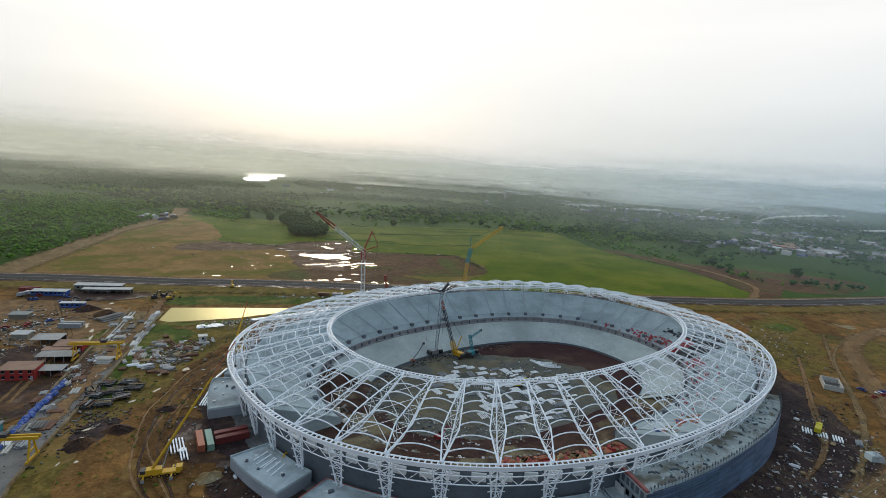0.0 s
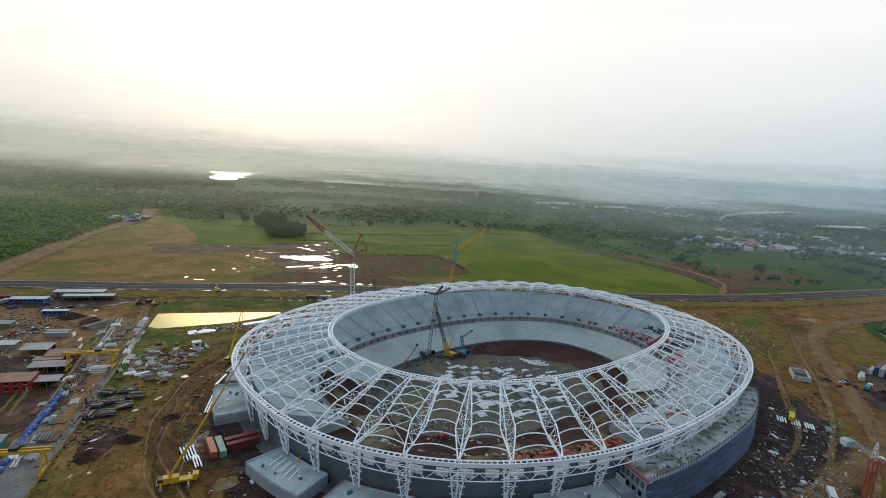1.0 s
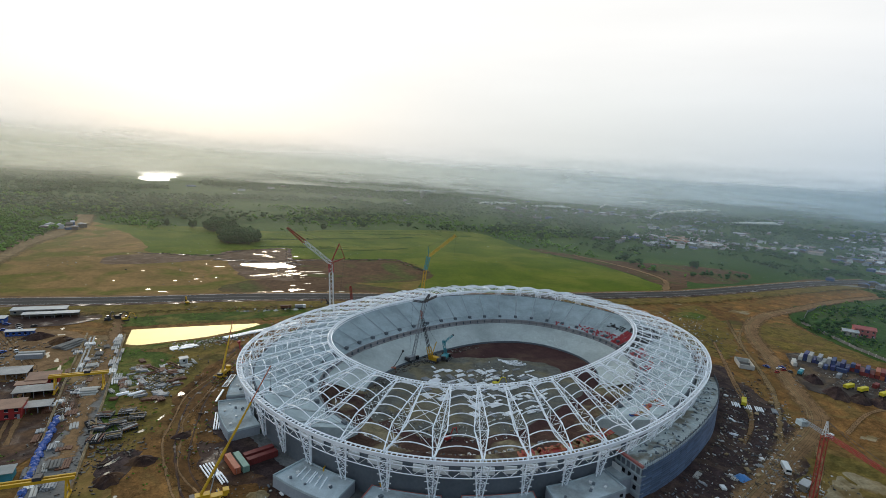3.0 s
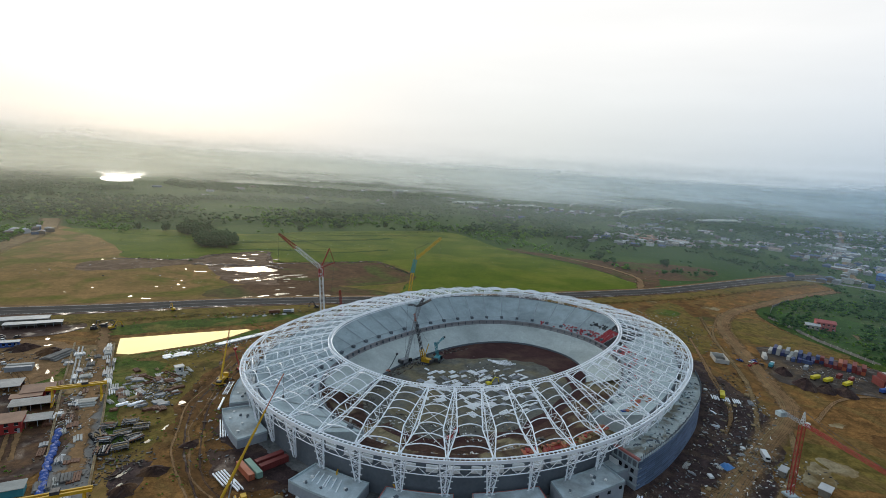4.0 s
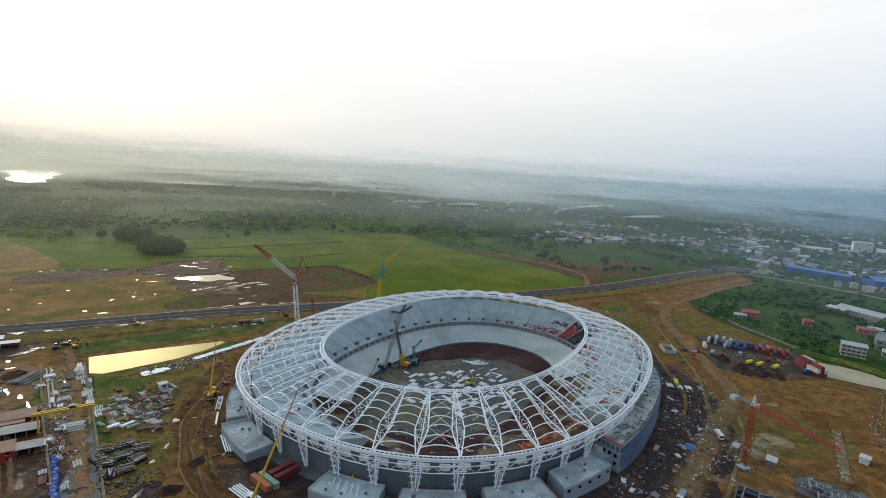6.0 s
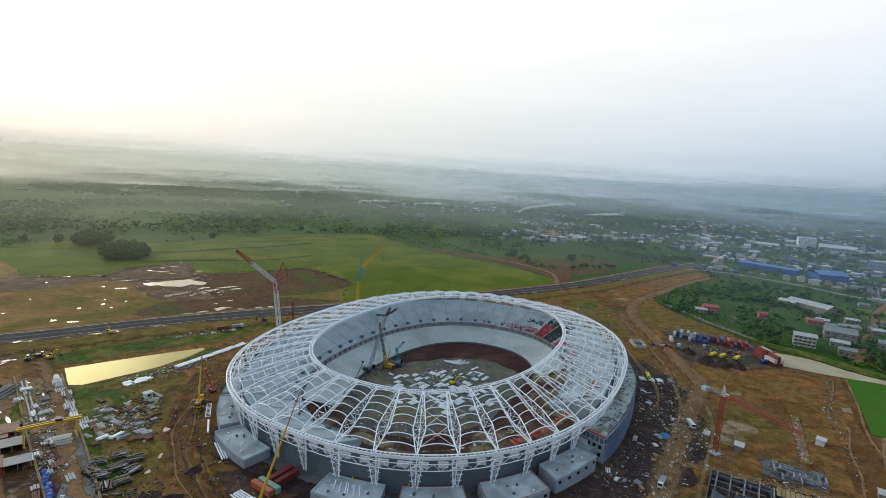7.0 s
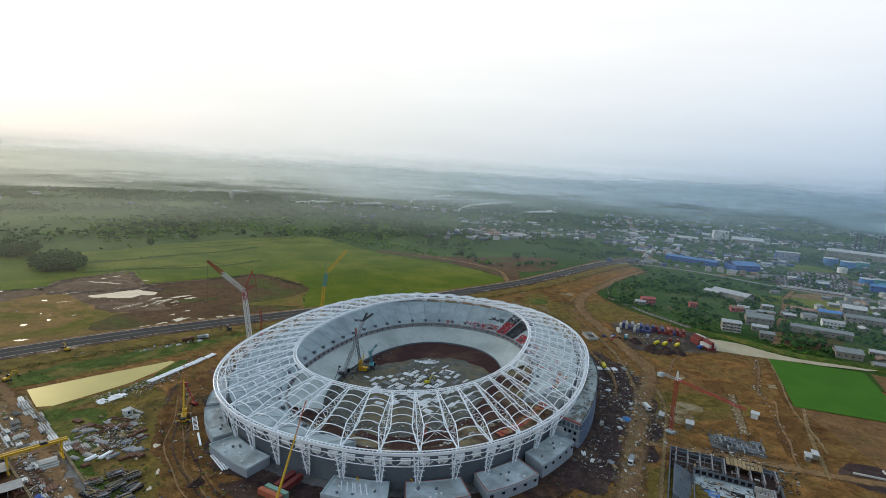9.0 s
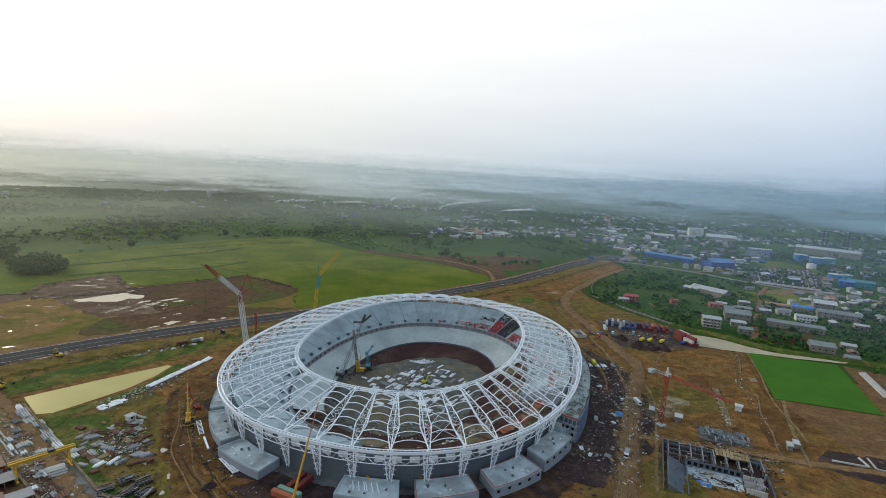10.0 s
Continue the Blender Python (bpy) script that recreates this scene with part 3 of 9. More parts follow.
# near-black put in for the dark inside windows and openings
M_BLACK = mat("dark_opening", (0.02, 0.02, 0.022), (0.012, 0.012, 0.014), 0.8, 0.3, 2, 0.0)
for k in range(N_BAY):
    t = TH[k] + 0.012
    if not built(t):
        continue
    tan, out = side(t)
    m = Build()
    for i in range(12):
        f = u0(t) + 0.04
        s0, s1 = f + (0.82 - f) * i / 12, f + (0.82 - f) * (i + 1) / 12
        p, q = at_z(t, s0, upper_z(s0, t) + 0.25), at_z(t, s1, upper_z(s1, t) + 0.25)
        m.strip([[p - tan * 0.5, q - tan * 0.5], [p + tan * 0.5, q + tan * 0.5]])
    part("aisle", m, M_AISLE, bowl, "dark stepped aisle")
    # a solid dark block paints in the shade of the gangway opening
    p = at_z(t, u0(t) + 0.095, upper_z(u0(t) + 0.095, t) - 0.4)
    fr = Matrix.Translation(p) @ Matrix.Rotation(math.atan2(out.y, out.x), 4, "Z")
    part("vomitory", Build().box(-1.3, -1.1, 0, 0.7, 1.1, 1.7, fr), M_CONC_D, bowl, "gangway mouth as a dark block, its opening's shade painted in")
part("cross_aisle", Build().strip([[at_z(t, u0(t) + 0.115, upper_z(u0(t) + 0.115, t) + 0.2), at_z(t, u0(t) + 0.14, upper_z(u0(t) + 0.115, t) + 0.22)] for t in BUILT]), M_AISLE, bowl)

# pale units that stand in the gap under the outer ring
units = even_angles(96, radians(-155.6) + 0.03)
for i, t in enumerate(units):
    d = (math.degrees(t) + 180) % 360 - 180
    if d > 150 or d < -108:
        tan, out = side(t)
        fr = Matrix.Translation(at_z(t, 0.868, 12.9)) @ Matrix.Rotation(math.atan2(out.y, out.x), 4, "Z")
        part("wall_unit", Build().box(0, -2.1 - 0.3 * (i % 3), 0, 0.9, 2.0, 2.6, fr), M_WHITE, bowl, "white box unit on the outer wall")

# seats fitted so far, in red and black blocks
M_SEAT_R = mat("red_seat_plastic", (0.44, 0.06, 0.07), (0.32, 0.05, 0.06), 0.5, 0.6, 4, 0.02)
M_SEAT_K = mat("dark_seat_plastic", (0.05, 0.055, 0.06), (0.03, 0.033, 0.036), 0.5, 0.6, 4, 0.02)
rnd = random.Random(5)


def seat_block(lo, hi, r0, r1, material, label, gaps):
    b = Build()
    for row in range(r0, r1):
        z = UZ0 + (UZ1 - UZ0) * row / 24
        a = lo
        while a < hi:
            if rnd.random() > gaps:
                t = radians(a)
                s = u0(t) + (U1 - u0(t)) * (row + 0.3) / 24
                tan, out = side(t)
                fr = Matrix.Translation(at_z(t, s, z + 0.08)) @ Matrix.Rotation(math.atan2(out.y, out.x), 4, "Z")
                b.box(-0.35, -0.62, 0, 0.35, 0.62, 0.42, fr)
                b.box(0.22, -0.62, 0.42, 0.38, 0.62, 0.85, fr)
            a += 0.62
    ob = part("seating", b, material, bowl, label)
    ob["kind"] = "stuff"


seat_block(-34, -26, 1, 22, M_SEAT_K, "rows of black plastic seats", 0.12)
seat_block(-25, -19, 1, 13, M_SEAT_R, "rows of red plastic seats", 0.08)
seat_block(-25, -19, 13, 22, M_SEAT_K, "rows of black plastic seats", 0.3)
seat_block(-17.5, -11, 2, 7, M_SEAT_R, "rows of red plastic seats", 0.5)
seat_block(-10, 1, 1, 6, M_SEAT_R, "rows of red plastic seats", 0.68)
seat_block(2, 12, 1, 4, M_SEAT_R, "rows of red plastic seats", 0.85)
seat_block(-17.5, -9, 11, 15, M_SEAT_K, "rows of black plastic seats", 0.65)
seat_block(-44, -36, 1, 8, M_SEAT_R, "rows of red plastic seats", 0.3)
seat_block(-60, -46, 1, 12, M_SEAT_R, "rows of red plastic seats", 0.92)
seat_block(-95, -66, 2, 14, M_SEAT_R, "rows of red plastic seats", 0.95)



def bank_row(d):
    """Profile of the earth bank, which rises to the tier at both its ends."""
    t = radians(d)
    end = min((d - 140) % 360, (300 - d) % 360)
    w = max(0.0, 1 - end / 16) ** 2
    top = u0(t) - 0.03
    row = []
    for s, z in ((-0.45, FLOOR_Z), (-0.2, FLOOR_Z + 1.2), (0.05, -4.6), (top, 0.6)):
        zt = FLOOR_Z + 0.75 + (0.2 - FLOOR_Z) * max(0.0, s + 0.42) / (top + 0.42)
        row.append(at_z(t, s, z + (zt - z) * w))
    return row + [at_z(t, 0.45, 1.0), at_z(t, 0.862, 1.3)]


M_BANK = mat("mixed_bank_soil", (0.078, 0.044, 0.032), (0.042, 0.024, 0.022), 0.9, 0.05, 0.5, 0.3, c3=(0.185, 0.155, 0.095), s3=0.028, warp=1.4, mottle=0.4)
earth_bank = Build().strip([bank_row(140 + 160 * i / 110) for i in range(111)])
tagged(part("earth_bank", earth_bank, M_BANK, None, "", False, ST), "brown earth bank where the lower tier is not yet built", "earth", "", "structure")
floor_b = Build().strip([[at_z(t, 0.0, FLOOR_Z), at_z(t, -0.44, FLOOR_Z + 0.02), at_z(t, -1.0, FLOOR_Z + 0.05), Vector((0, 0, FLOOR_Z + 0.05))] for t in FINE], True)
tagged(part("arena_floor", floor_b, M_GRAVEL, None, "", False, ST), "grey gravel arena floor strewn with building material", "ground", "", "structure")
def track_in(t):
    return -0.58 - 0.72 * max(0.0, math.cos(t - radians(15))) ** 1.3 - 0.03 * math.sin(7 * t) - 0.02 * math.sin(17 * t + 1)


tr_b = Build().strip([[at_z(t, -0.43, FLOOR_Z + 0.12), at_z(t, 0.5 * track_in(t) - 0.22, FLOOR_Z + 0.12), at_z(t, track_in(t), FLOOR_Z + 0.12)] for t in stretch(-185, 82)])
tagged(part("running_track", tr_b, M_TRACK, None, "", False, ST), "dark red-brown base course of the running track", "track", "", "structure")

# ---- podium round the foot ----
def arc_block(lo, hi, s0, s1):
    """Plan of a block between two angles and two rings, in the world."""
    n = 8
    near = [ST @ oval(radians(lo + (hi - lo) * i / n), s0) for i in range(n + 1)]
    far = [ST @ oval(radians(lo + (hi - lo) * i / n), s1) for i in range(n + 1)]
    return [(p.x, p.y) for p in far] + [(p.x, p.y) for p in reversed(near)]


def shrink(poly, d):
    cx, cy = sum(p[0] for p in poly) / len(poly), sum(p[1] for p in poly) / len(poly)
    r = max(math.hypot(p[0] - cx, p[1] - cy) for p in poly)
    return [(cx + (x - cx) * (1 - d / r), cy + (y - cy) * (1 - d / r)) for x, y in poly]


def rim(poly, z0, z1, w):
    inn = shrink(poly, w * 1.6)
    rows = [[(*o, z0), (*o, z1), (*i, z1), (*i, z0)] for o, i in zip(poly, inn)]
    return Build().strip(rows, True)


M_REDTRIM = mat("red_coping_primer", (0.40, 0.13, 0.11), (0.27, 0.10, 0.09), 0.7, 0.3, 2.0, 0.03)
M_BLOCK = mat("grey_block_wall", (0.34, 0.37, 0.40), (0.26, 0.29, 0.32), 0.8, 0.15, 1.2, 0.08, per_object=0.06)
for lo, hi, s1, top in ((119, 135, 1.13, 4.0), (137, 154, 1.14, 4.0), (156.5, 171, 1.22, 4.3), (-174.5, -162, 1.25, 4.5), (-158.5, -145, 1.24, 4.5), (-141.5, -128, 1.26, 4.8), (-125.5, -112.5, 1.2, 6.0)):
    poly = arc_block(lo, hi, 0.905, s1)
    bx, by = sum(p[0] for p in poly) / len(poly), sum(p[1] for p in poly) / len(poly)
    low = min(gz(*p) for p in poly) - 0.5
    blk = thing("podium_block", "low grey concrete podium building with a flat pale roof slab", "building", pose(bx, by, 0), "blocks round the stadium")
    lp = [(x - bx, y - by) for x, y in poly]
    part("wall", Build().prism(lp, low, top - 0.35), M_BLOCK, blk)
    part("roof_slab", Build().prism(shrink(lp, 0.5), top - 0.348, top), M_ROOFSLAB, blk, "pale stained roof slab")
    part("parapet", rim(lp, top - 0.345, top + 0.55, 0.35), M_CONC, blk)
    if lo in (-158.5, -141.5):
        part("coping", rim(lp, top + 0.553, top + 0.72, 0.3), M_REDTRIM, blk, "red primed coping")
    for i in range(9):
        a = radians(lo + (hi - lo) * (0.08 + 0.105 * i))
        p = ST @ oval(a, s1 + 0.002)
        tan, out = side(a, 1.2)
        ang = math.atan2(out.y, out.x) + PHI
        fr = Matrix.Translation((p.x - bx, p.y - by, 0)) @ Matrix.Rotation(ang, 4, "Z")
        if i % 2 == 0 and lo < -111 and lo > -142:
            part("window", Build().box(-0.3, -0.8, top - 2.4, 0.06, 0.8, top - 1.2, fr), M_BLACK, blk)
    if lo == -174.5:
        for j in range(6):
            a = radians(lo + (hi - lo) * (0.22 + 0.075 * j + 0.02 * (j % 3)))
            p = ST @ oval(a, 1.06)
            tan, out = side(a, 1.2)
            fr = Matrix.Translation((p.x - bx, p.y - by, top)) @ Matrix.Rotation(math.atan2(out.y, out.x) + PHI + 0.3, 4, "Z")
            part("roof_beam", Build().box(-3.6, -0.2, 0.02, 3.2 + 0.3 * (j % 3), 0.2, 0.4), M_STEEL, blk, "white steel beam laid on the roof").matrix_basis = fr
    for j in range(7):
        a, s = radians(lo + (hi - lo) * rnd.uniform(0.15, 0.85)), rnd.uniform(0.96, s1 - 0.05)
        p = ST @ oval(a, s)
        fr = Matrix.Translation((p.x - bx, p.y - by, top)) @ Matrix.Rotation(rnd.uniform(0, 3), 4, "Z")
        part("roof_hatch", Build().box(-rnd.uniform(0.3, 0.8), -0.4, 0, 0.5, 0.5, rnd.uniform(0.3, 0.9), fr), M_CONC_D if j % 2 else M_WHITE, blk)

# the wing clad in blue-grey bands
LZ = 12.0
wing = thing("clad_wing", "curved stadium wing clad in blue-grey bands, its flat roof unfinished", "building", pose(0, 0, 0))


def wing_s(d):
    """Outer line of the wing, narrowing to its far end."""
    return 1.2 - 0.10 * max(0.0, (d + 84) / 18) ** 1.5


wa = [(-109 + 43 * i / 40) for i in range(41)]
outer = [ST @ oval(radians(d), wing_s(d)) for d in wa]
inner_l = [ST @ oval(radians(d), 0.875) for d in wa]
part("roof_slab", Build().strip([[(o.x, o.y, LZ), (o.x * 0.6 + i.x * 0.4, o.y * 0.6 + i.y * 0.4, LZ + 0.02), (i.x, i.y, LZ)] for o, i in zip(outer, inner_l)]), M_WINGROOF, wing, "stained concrete roof slab")
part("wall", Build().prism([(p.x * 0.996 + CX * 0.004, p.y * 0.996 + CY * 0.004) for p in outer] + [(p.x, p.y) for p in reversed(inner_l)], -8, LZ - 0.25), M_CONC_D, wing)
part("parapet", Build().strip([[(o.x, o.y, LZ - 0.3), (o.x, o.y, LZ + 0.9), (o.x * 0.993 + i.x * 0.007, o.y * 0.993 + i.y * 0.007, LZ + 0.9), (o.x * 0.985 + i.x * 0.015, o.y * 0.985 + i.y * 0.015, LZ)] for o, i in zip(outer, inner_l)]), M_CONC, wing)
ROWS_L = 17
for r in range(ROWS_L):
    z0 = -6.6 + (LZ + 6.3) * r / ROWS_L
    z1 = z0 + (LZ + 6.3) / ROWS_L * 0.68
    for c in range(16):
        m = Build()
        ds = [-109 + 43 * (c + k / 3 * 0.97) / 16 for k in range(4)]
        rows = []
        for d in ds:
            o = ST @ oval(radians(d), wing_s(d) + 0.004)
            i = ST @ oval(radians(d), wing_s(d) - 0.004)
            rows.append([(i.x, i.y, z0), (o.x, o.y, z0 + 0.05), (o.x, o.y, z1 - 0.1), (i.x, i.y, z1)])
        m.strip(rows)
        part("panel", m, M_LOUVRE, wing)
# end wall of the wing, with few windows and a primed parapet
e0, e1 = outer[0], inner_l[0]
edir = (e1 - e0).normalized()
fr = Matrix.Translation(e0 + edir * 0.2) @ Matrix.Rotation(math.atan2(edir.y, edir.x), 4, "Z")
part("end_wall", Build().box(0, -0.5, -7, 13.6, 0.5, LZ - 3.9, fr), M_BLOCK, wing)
# darker concrete paints in the shade of the recess behind the columns
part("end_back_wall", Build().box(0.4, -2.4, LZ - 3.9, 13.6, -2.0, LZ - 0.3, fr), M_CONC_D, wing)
for z in (0.6, 4.4, LZ - 4.1, LZ - 0.6):
    part("floor_edge", Build().box(-0.2, -2.0, z, 13.8, 0.75, z + 0.4, fr), M_CONC, wing)
for i in range(6):
    part("end_column", Build().box(0.3 + 2.55 * i, -0.1, LZ - 3.7, 0.75 + 2.55 * i, 0.45, LZ - 0.6, fr), M_CONC, wing)
for i in range(5):
    part("end_partition", Build().box(1.1 + 2.55 * i, -1.6, LZ - 3.7, 2.2 + 2.55 * i, -1.4, LZ - 1.6, fr), M_WHITE if i % 2 else M_FRONT, wing)
for i in range(4):
    part("end_window", Build().box(1.6 + 3.1 * i, 0.42, 5.4, 3.2 + 3.1 * i, 0.56, 7.2, fr), M_BLACK, wing)
    part("end_window", Build().box(1.6 + 3.1 * i, 0.42, 1.6, 3.2 + 3.1 * i, 0.56, 3.4, fr), M_BLACK, wing)
part("end_parapet", Build().box(-0.2, -0.6, LZ - 0.18, 13.8, 0.6, LZ + 0.7, fr), M_REDTRIM, wing, "red primed parapet")
part("stair_block", Build().box(4.2, 0.52, -7, 14.2, 7.4, 5.2, fr), M_BLOCK, wing)
part("stair_block_roof", Build().box(4.5, 0.8, 5.21, 13.9, 7.1, 5.5, fr), M_ROOFSLAB, wing)
for x0, y0, x1, y1 in ((4.2, 7.0, 14.2, 7.4), (4.2, 0.8, 4.6, 7.0), (13.8, 0.8, 14.2, 7.0)):
    part("stair_block_parapet", Build().box(x0, y0, 5.22, x1, y1, 6.3, fr), M_CONC, wing)
part("white_screen", Build().box(8.2, 2.0, 5.52, 13.2, 2.3, 7.9, fr), M_WHITE, wing)
for k in range(72):                          # starter bars and formwork posts along the roof's edge
    d = -108.5 + 42 * k / 71
    o = ST @ oval(radians(d), wing_s(d) - 0.004)
    part("edge_post", Build().box(-0.16, -0.16, LZ - 0.2, 0.16, 0.16, LZ + 1.5 + 0.35 * (k * 7 % 3), Matrix.Translation((o.x, o.y, 0))), M_CONC_D if k % 3 else M_CONC_D, wing)
for i in range(110):
    d = rnd.uniform(-106, -68)
    a = ST @ oval(radians(d), rnd.uniform(0.95, wing_s(d) - 0.06))
    fr = Matrix.Translation((a.x, a.y, LZ + 0.03)) @ Matrix.Rotation(rnd.uniform(0, 3), 4, "Z")
    part("roof_material", Build().box(-rnd.uniform(0.2, 1.6), -0.2, 0, 0.4, rnd.uniform(0.1, 0.4), rnd.uniform(0.15, 0.7), fr), rnd.choice((M_CONC_D, M_ROOFSLAB, M_CONC_D, M_CONC)), wing)

# ---- ground, roads and water ----
def make_ground():
    """One sheet to the horizon, finer near the stadium and open under its arena."""
    xs = sorted({*range(-600, 601, 20), *[int(600 * 1.32 ** k) for k in range(1, 8)], *[-int(600 * 1.32 ** k) for k in range(1, 8)]})
    ys = sorted({*range(-200, 801, 20), *[int(800 * 1.3 ** k) for k in range(1, 8)], -400, -900, -1800, -3200})
    bm = bmesh.new()
    grid = [[bm.verts.new((x, y, gz(x, y) - (0.5 if -260 < x < 330 and -60 < y < 400 else 0))) for x in xs] for y in ys]
    for j in range(len(ys) - 1):
        for i in range(len(xs) - 1):
            bm.faces.new((grid[j][i], grid[j][i + 1], grid[j + 1][i + 1], grid[j + 1][i]))
    inner = []
    for f in bm.faces:
        c = f.calc_center_median()
        d = Matrix.Rotation(-PHI, 2) @ Vector((c.x - CX, c.y - CY))
        if abs(d.x / 128) ** 2.28 + abs(d.y / 93) ** 2.28 < 1:
            inner.append(f)
    bmesh.ops.delete(bm, geom=inner, context="FACES")
    me = bpy.data.meshes.new("ground")
    bm.to_mesh(me)
    bm.free()
    me.materials.append(M_SCRUB)
    return tagged(new("ground", me), "flat land covered with green scrub, reaching the horizon", "ground", "", "structure")


make_ground()


def site_ring(s0, s1, lift, material, name, label, wob=0.0):
    rows = []
    for i, t in enumerate(FINE):
        row = []
        e = s1 + wob * (noise.noise((3 * math.cos(t), 3 * math.sin(t), 1.0)) + 0.5 * noise.noise((9 * math.cos(t), 9 * math.sin(t), 4.0)))
        for k in range(8):
            p = ST @ oval(t, s0 + (e - s0) * k / 7)
            row.append((p.x, p.y, gz(p.x, p.y) + lift))
        rows.append(row)
    ob = part(name, Build().strip(rows, True), soft_of(material) if wob else material)
    if wob:
        rim_values(ob, ([1.0] * 6 + [0.9, 0.0]) * len(rows))
    return tagged(ob, label, "ground", "", "structure")


SITE = smooth_poly([(-440, 120), (-420, 250), (-350, 380), (-130, 400), (0, 425), (180, 452), (340, 478), (430, 455), (372, 390), (345, 255), (357, 158), (350, 84), (420, 20), (330, -60), (0, -120), (-250, -60)], 6, 1.0, 1)


def earth_site():
    """The site's earth, from the stadium's foot out to its ragged border."""
    rows, n = [], len(SITE)
    for t in [2 * math.pi * i / 300 for i in range(300)]:
        c = Vector((CX, CY))
        d = (ST.to_3x3() @ oval(t, 0.8)).to_2d()
        u = d.normalized()
        best = 300.0
        for i in range(n):
            a, b = Vector(SITE[i]) - c, Vector(SITE[(i + 1) % n]) - c
            e = b - a
            den = u.x * e.y - u.y * e.x
            if abs(den) > 1e-9:
                k = (a.x * e.y - a.y * e.x) / den
                m = (a.x * u.y - a.y * u.x) / den
                if k > 0 and 0 <= m <= 1:
                    best = k
                    break
        row = []
        for k in range(24):
            p = c + u * (d.length + (best - d.length) * k / 23)
            row.append((p.x, p.y, gz(p.x, p.y) + (0.1 if -235 < p.x < 305 and -35 < p.y < 375 else 0.12)))
        rows.append(row)
    ob = part("earth", Build().strip(rows, True), soft_of(M_EARTH))
    rim_values(ob, ([1.0] * 23 + [0.0]) * len(rows))
    return tagged(ob, "ochre building-site earth with ruts, mud and thin grass", "ground", "", "structure")


earth_site()
site_ring(0.84, 1.62, 0.13, M_EARTH_D, "mud_apron", "dark wet mud round the stadium", 0.35)
M_APRON = mat("stained_apron_concrete", (0.150, 0.152, 0.150), (0.085, 0.085, 0.084), 0.85, 0.07, 0.7, 0.1, c3=(0.105, 0.080, 0.056), s3=0.045, warp=1.0, mottle=0.35)
site_ring(0.84, 1.06, 0.2, M_APRON, "apron_slab", "grey concrete apron at the stadium's foot")
LIFT = [0.16]


def land(name, pts, material, label, category="ground", per=5, rough=1.5, seed=0, up=0.0):
    """A patch of ground; every next one lies a little higher."""
    if name not in ("puddle", "pale_sand", "mud_patch", "earth_patch", "lake"):
        LIFT[0] += 0.004
    elif name == "puddle":
        up += 0.012
    else:
        up += 0.003 + 0.0006 * (seed % 16)
    wide = min(max(p[0] for p in pts) - min(p[0] for p in pts), max(p[1] for p in pts) - min(p[1] for p in pts))
    ragged = 0.0 if name in ("puddle", "pond", "turf", "lake", "yard_slab", "sand_strip") else min(9.0, wide * 0.26) if name != "weed_patch" else wide * 0.4
    return sheet(name, smooth_poly(pts, per, rough, seed) if per else pts, LIFT[0] + up, material, label, category, ragged=ragged)


land("brown_field", [(-362, 428), (-378, 505), (-399, 588), (-420, 680), (-440, 830), (-455, 890), (-359, 785), (-300, 692), (-268, 629), (-196, 623), (-188, 662), (-124, 684), (-114, 622), (16, 634), (50, 560), (28, 500), (22, 458), (-60, 446), (-200, 426), (-345, 400)], M_FIELD_B, "bare brown field with thin grass and wet patches", "field", 6, 3, 2)
land("green_field", [(-421, 842), (-269, 872), (-169, 853), (-36, 920), (128, 968), (203, 944), (241, 764), (308, 640), (322, 532), (308, 506), (260, 484), (100, 460), (24, 456), (28, 500), (50, 560), (16, 632), (-114, 620), (-124, 682), (-188, 660), (-196, 621), (-268, 627), (-300, 690), (-359, 783)], M_FIELD_G, "bright green field of tall grass", "field", 6, 3, 3)
land("wet_mud", [(-194, 622), (-188, 660), (-124, 681), (-106, 571), (-80, 544), (-72, 523), (-100, 500), (-143, 508), (-164, 556)], M_POOL, "pinkish wet mud with standing water", "mud", 6, 3, 11)
land("ploughed_strip", [(-114, 618), (-50, 622), (14, 631), (49, 560), (26, 518), (-47, 501), (-94, 503), (-107, 585)], M_EARTH_R, "dark red-brown ploughed strip", "field", 5, 3, 4)
land("ploughed_strip", [(-300, 604), (-245, 622), (-220, 620), (-194, 632), (-186, 606), (-209, 593), (-237, 572), (-290, 556)], M_POOL, "pinkish ploughed strip at the field's edge", "field", 5, 2, 12)
land("rough_ground", [(-158, 462), (-140, 500), (-100, 502), (-62, 512), (-18, 492), (18, 470), (-60, 456), (-120, 450)], M_EARTH_R, "dark olive rough ground beside the highway", "earth", 6, 3, 13)
ribbon("field_edge", [(-290, 622), (-245, 624), (-222, 622), (-197, 632), (-180, 664), (-150, 680), (-126, 692), (-119, 650), (-112, 612), (-92, 614), (-61, 620), (-24, 628), (14, 637), (30, 600), (48, 562)], 5, 0.36, M_EARTH_D, "dark weedy edge between two fields", "field edge", 12, 0.8, soft=True)
ribbon("field_edge", [(-196, 600), (-164, 599), (-134, 596), (-112, 598), (-100, 580)], 8, 0.37, M_EARTH_D, "dark wet bank above standing water", "field edge", 12, 0.8, soft=True)
land("earth_bank", [(258, 780), (296, 736), (347, 698), (454, 672), (520, 640), (505, 600), (416, 550), (376, 556), (352, 520), (314, 500), (322, 534), (312, 640), (245, 762)], M_EARTH_R, "red-brown earth and thin weeds beside the green field", "earth", 5, 4, 5)
land("earth_clearing", [(340, 420), (430, 448), (500, 474), (600, 505), (615, 548), (560, 575), (450, 535), (330, 500)], M_EARTH, "bare ochre clearing by the highway", "earth", 5, 2, 6)
